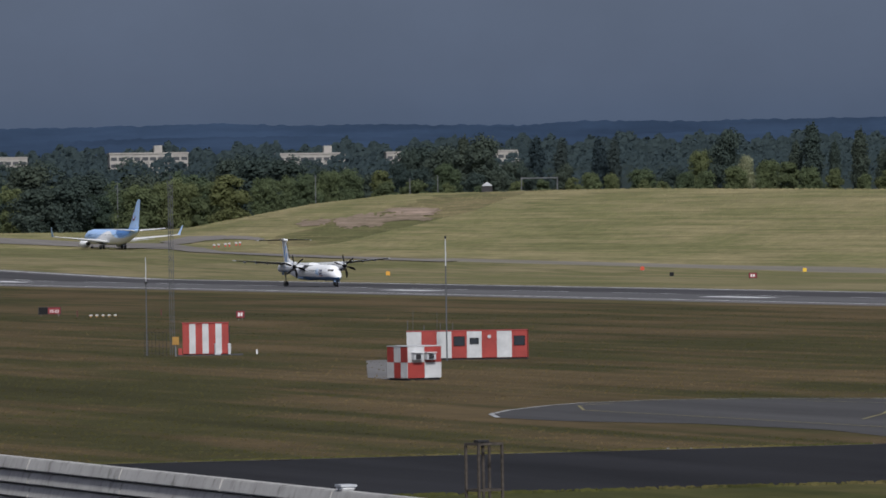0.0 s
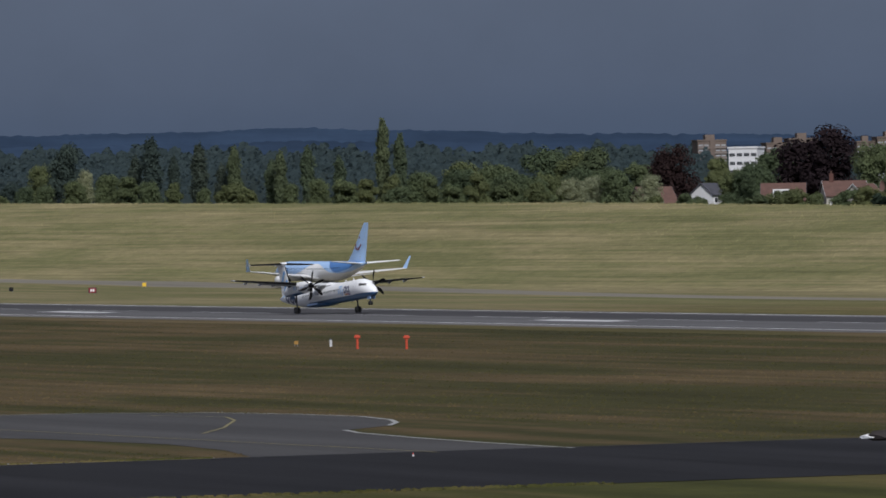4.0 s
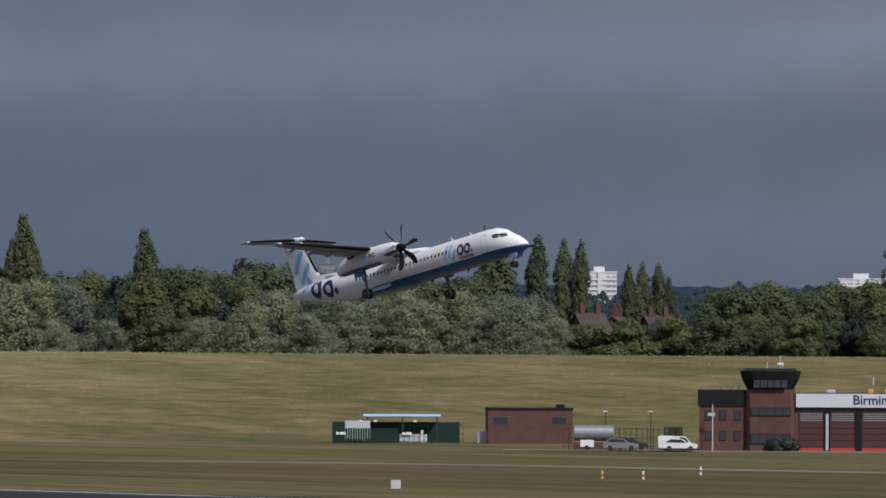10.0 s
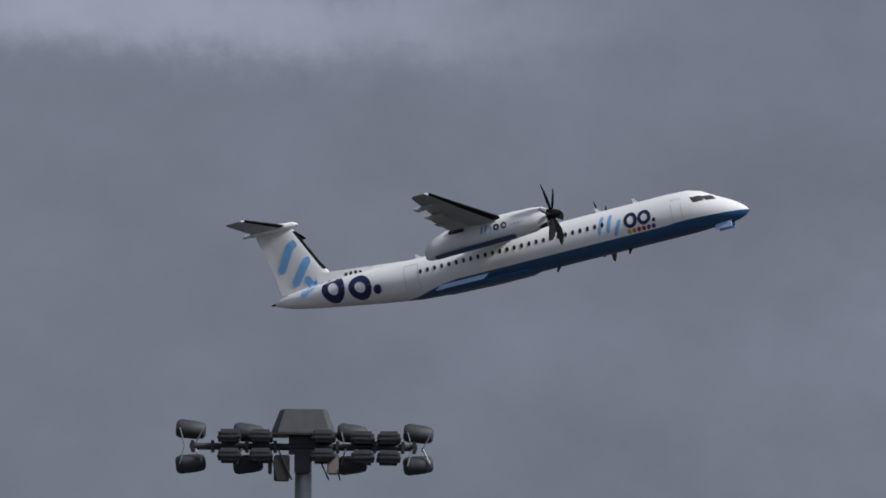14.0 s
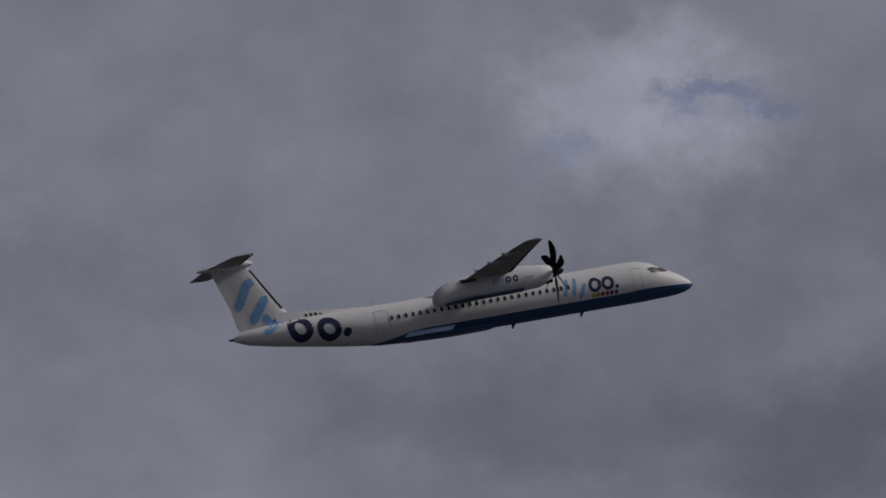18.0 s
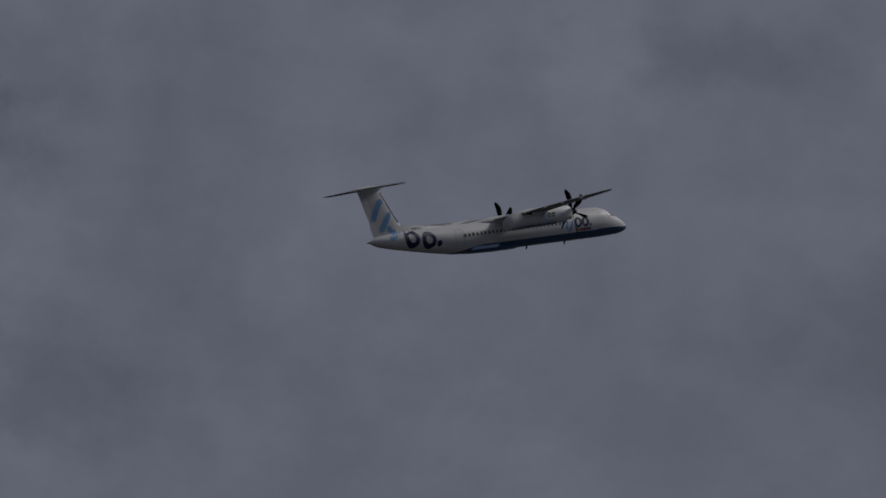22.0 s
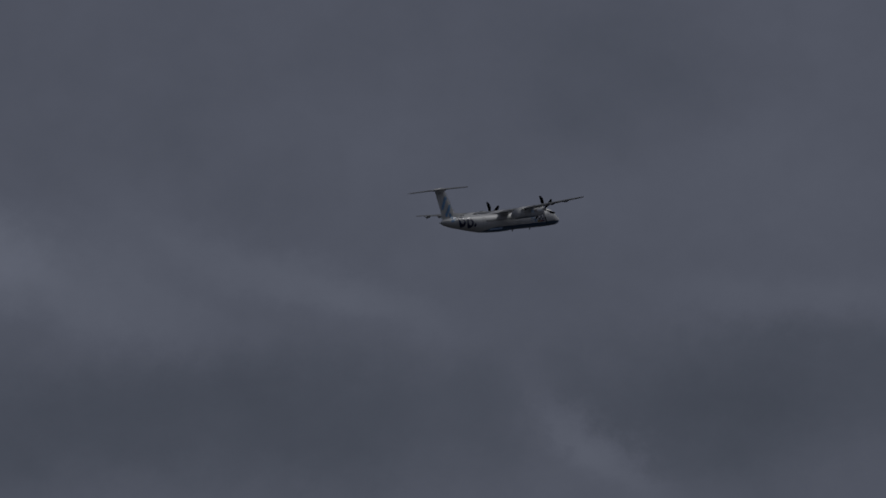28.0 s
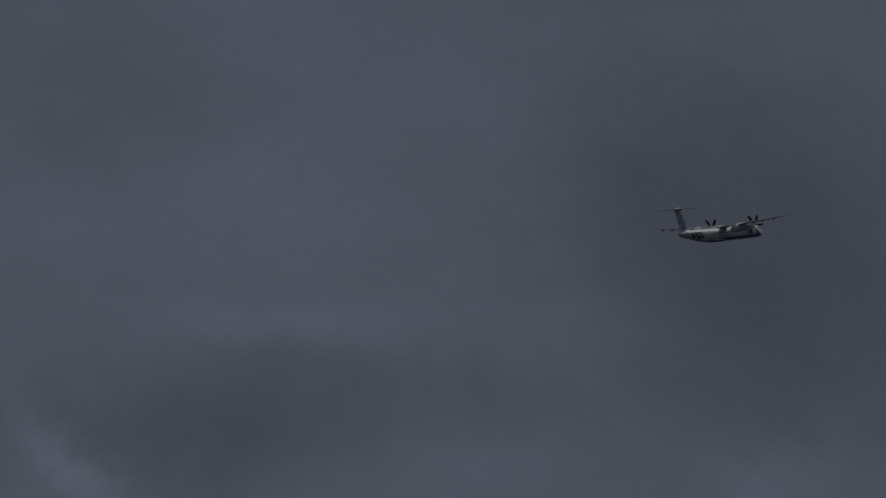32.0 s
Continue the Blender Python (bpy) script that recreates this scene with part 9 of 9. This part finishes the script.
    part("pale_screen", boxed(0.3, 4.2, 0.3, 0.4, 0.2, 1.3), M["grey"], top)
    part("white_cabinet", boxed(3.3, 3.7, 0.1, 0.25, 0.1, 1.8), M["sign_white"], top)
    for x in (-8.3, -7.8, -7.4, 0.9, 1.4, 1.8):
        part("notice", boxed(x - 0.2, x + 0.2, -0.09, -0.06, 1.2, 1.55), M["sign_white"], top)
    for x in (-5.0, -2.9, 2.6):
        part("lamp", boxed(x - 0.25, x + 0.25, 2.4, 2.7, 2.9, 3.2, 0.08), M["sign_white"], top)
    part("pump", boxed(11.2, 12.8, 1, 2.2, 0, 1.7, 0.05), M["grey"], top)
    # low hangar nearer the runway, its gable end to the field
    top = empty("hangar", facing(HANGAR[0], HANGAR[1], None, 5), "low tan hangar with a shallow pale metal roof", "hangar")
    w, e, a, deep = HANGAR[2:]
    part("gable_wall", prism(bmesh.new(), [(-w, 0), (w, 0), (w, e), (0, a), (-w, e)], 0, 0.4), M["tan_sheet"], top, "tan sheeted gable wall")
    for s in (-1, 1):
        part("side_wall", boxed(min(s * w, s * (w - 0.3)), max(s * w, s * (w - 0.3)), 0.4, deep, 0, e - 0.1), M["tan_sheet"], top)
        part("roof", prism(bmesh.new(), [(0, a), (s * (w + 0.5), e - 0.12), (s * (w + 0.5), e + 0.12), (0, a + 0.25)], -0.5, deep + 0.3), M["grey"], top, "pale ribbed metal roof")
        part("verge_trim", prism(bmesh.new(), [(0, a + 0.05), (s * (w + 0.55), e - 0.1), (s * (w + 0.55), e + 0.16), (0, a + 0.30)], -0.62, -0.5), M["hut_white"], top)
        for k in range(7):
            y = 2 + (deep - 4) * k / 6
            part("roof_rib", prism(bmesh.new(), [(0, a + 0.25), (s * (w + 0.4), e + 0.13), (s * (w + 0.4), e + 0.2), (0, a + 0.32)], y, y + 0.12), M["steel"], top)
    part("back_wall", prism(bmesh.new(), [(-w, 0), (w, 0), (w, e), (0, a), (-w, e)], deep - 0.4, deep), M["tan_sheet"], top)
    for x in (-0.6, 4.6):
        v = part("round_vent", rod((x, -0.12, a - 1.9), (x, 0.05, a - 1.9), 0.38, seg=16), M["dark"], top)
        part("fan", rod((x, -0.14, a - 1.9), (x, -0.12, a - 1.9), 0.25, seg=16), M["steel"], v)
    for k in range(15):
        x = -w + 2 * w * (k + 0.5) / 15
        part("seam", boxed(x - 0.03, x + 0.03, -0.03, 0, 0.1, e - 0.1), M["cream"], top)


M["tan_sheet"] = plain("tan_metal_sheet", (0.25, 0.185, 0.115), 0.6, vary=0.1, scale=0.5)
M["brick_dark"] = plain("dark_red_door", (0.06, 0.018, 0.016), 0.5)
M["leaf_post"] = plain("dark_green_paint", (0.012, 0.028, 0.022), 0.6)
for _k in ("leaf_post", "black"):
    M[_k].node_tree.nodes["Principled BSDF"].inputs["Specular IOR Level"].default_value = 0.15
make_station()
make_yard()


# ---- poles along the railway beyond the bank ----
def make_catenary():
    for az, el, back in ((-72.57, 0.20, 30), (-71.65, 0.19, 30), (-74.06, 0.17, 190), (-71.86, 0.17, 60)):
        d = crest(az) + back
        x, y = polar(az, d)
        z = ground_z(x, y)
        h = H + d * math.tan(radians(el)) - z
        top = empty("line_pole", pose(x, y, z, 0, 0, -az), "thin pale grey pole beside the railway", "pole", "railway poles")
        part("pole", boxed(-0.09, 0.09, -0.09, 0.09, 0, h), M["pole_grey"], top)
        part("cap", boxed(-0.14, 0.14, -0.14, 0.14, h, h + 0.12), M["pole_grey"], top)
    d = crest(-70.9) + 60
    x, y = polar(-70.885, d)
    z = ground_z(x, y)
    h, w = H + d * math.tan(radians(0.168)) - z, d * radians(0.135)
    top = empty("line_portal", pose(x, y, z, 0, 0, 70.885), "pale steel portal of two posts and a beam over the railway", "portal")
    for k in (-w, w):
        part("post", boxed(k - 0.12, k + 0.12, -0.12, 0.12, 0, h), M["pole_grey"], top)
    part("beam", boxed(-w, w, -0.08, 0.08, h - 0.36, h - 0.12), M["pole_grey"], top)
    top = empty("small_tent", facing(-71.28, crest(-71.3) + 12), "small white pitched shelter on the skyline", "shelter")
    part("roof", prism(bmesh.new(), [(-1.5, 2.2), (0, 3.3), (1.5, 2.2)], 0, 3), M["grey"], top)
    part("wall", boxed(-1.4, 1.4, 0.1, 2.9, 0, 2.2), M["dark"], top)


make_catenary()


# ---- power line far beyond the woods ----
# the steel is paled and blued in colour to stand for haze
def make_pylons():
    for az, el in ((-45.76, 0.56), (-44.67, 0.60), (-43.32, 0.56)):
        d = 4250
        x, y = polar(az, d)
        h = H + d * math.tan(radians(el))
        top = empty("power_pylon", pose(x, y, 0, 0, 0, -az), "slender lattice power pylon with steel tinted for haze", "pylon", "far pylons")
        for sx, sy in ((-1, -1), (1, -1), (1, 1), (-1, 1)):
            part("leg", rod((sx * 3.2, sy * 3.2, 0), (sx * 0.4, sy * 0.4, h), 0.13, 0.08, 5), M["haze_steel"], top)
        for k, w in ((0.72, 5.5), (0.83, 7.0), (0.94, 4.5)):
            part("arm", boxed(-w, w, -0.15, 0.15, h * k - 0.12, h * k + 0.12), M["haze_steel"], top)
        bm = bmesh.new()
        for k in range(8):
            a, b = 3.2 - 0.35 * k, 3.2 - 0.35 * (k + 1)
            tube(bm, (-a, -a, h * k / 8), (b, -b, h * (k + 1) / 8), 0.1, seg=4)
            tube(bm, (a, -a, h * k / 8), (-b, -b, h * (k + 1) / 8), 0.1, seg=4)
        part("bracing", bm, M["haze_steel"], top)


make_pylons()



# ---- everything that moves ----
def motions():
    walk(airliner, [(t, pose(x, y, z, bank, -pitch, head)) for t, x, y, z, pitch, head, bank in FLIGHT])
    fold = [(0, 0), (11.0, 0), (11.25, 18), (11.6, 48), (12.0, 76), (12.5, 95), (32, 95)]
    for s, leg in zip((1, -1), LEGS):
        walk(leg, [(t, pose(-16.2, s * 4.5, 0.5, 0, a, 0)) for t, a in fold])
    walk(NOSE, [(t, pose(-2.15, 0, -0.78, 0, -a, 0)) for t, a in ((0, 0), (11.3, 0), (11.8, 45), (12.3, 80), (13.2, 100), (32, 100))])
    for s, door in zip((-1, 1), NOSE_DOORS):
        walk(door, [(t, pose(-1.6, 0.35 * s, -1.16, -s * a)) for t, a in ((0, 0), (14.4, 0), (15.0, 40), (15.6, 86), (32, 86))])
    for s, p in zip((1, -1), PROPS):
        walk(p, [(0.1 * i, pose(-10.97, s * 4.53, 1.05, 12 + 64 * i)) for i in range(321)])
    for jet, x, y, v in ((JETS[0], -1335, 557, 14.0), (JETS[1], -1839, 521, 7.1)):
        rows = []
        for t in (0, 2.5, 5, 8, 32):
            gx = x - v * (t - (2.5 if jet is JETS[0] else 0)) * (1 if t < 20 else 0.6)
            cx, cy = gx - 19.55, y + 1.5
            rows.append((t, pose(cx, cy, base_z(gx, cy) + 0.03, 0, 0, 184)))
        walk(jet, rows)


motions()
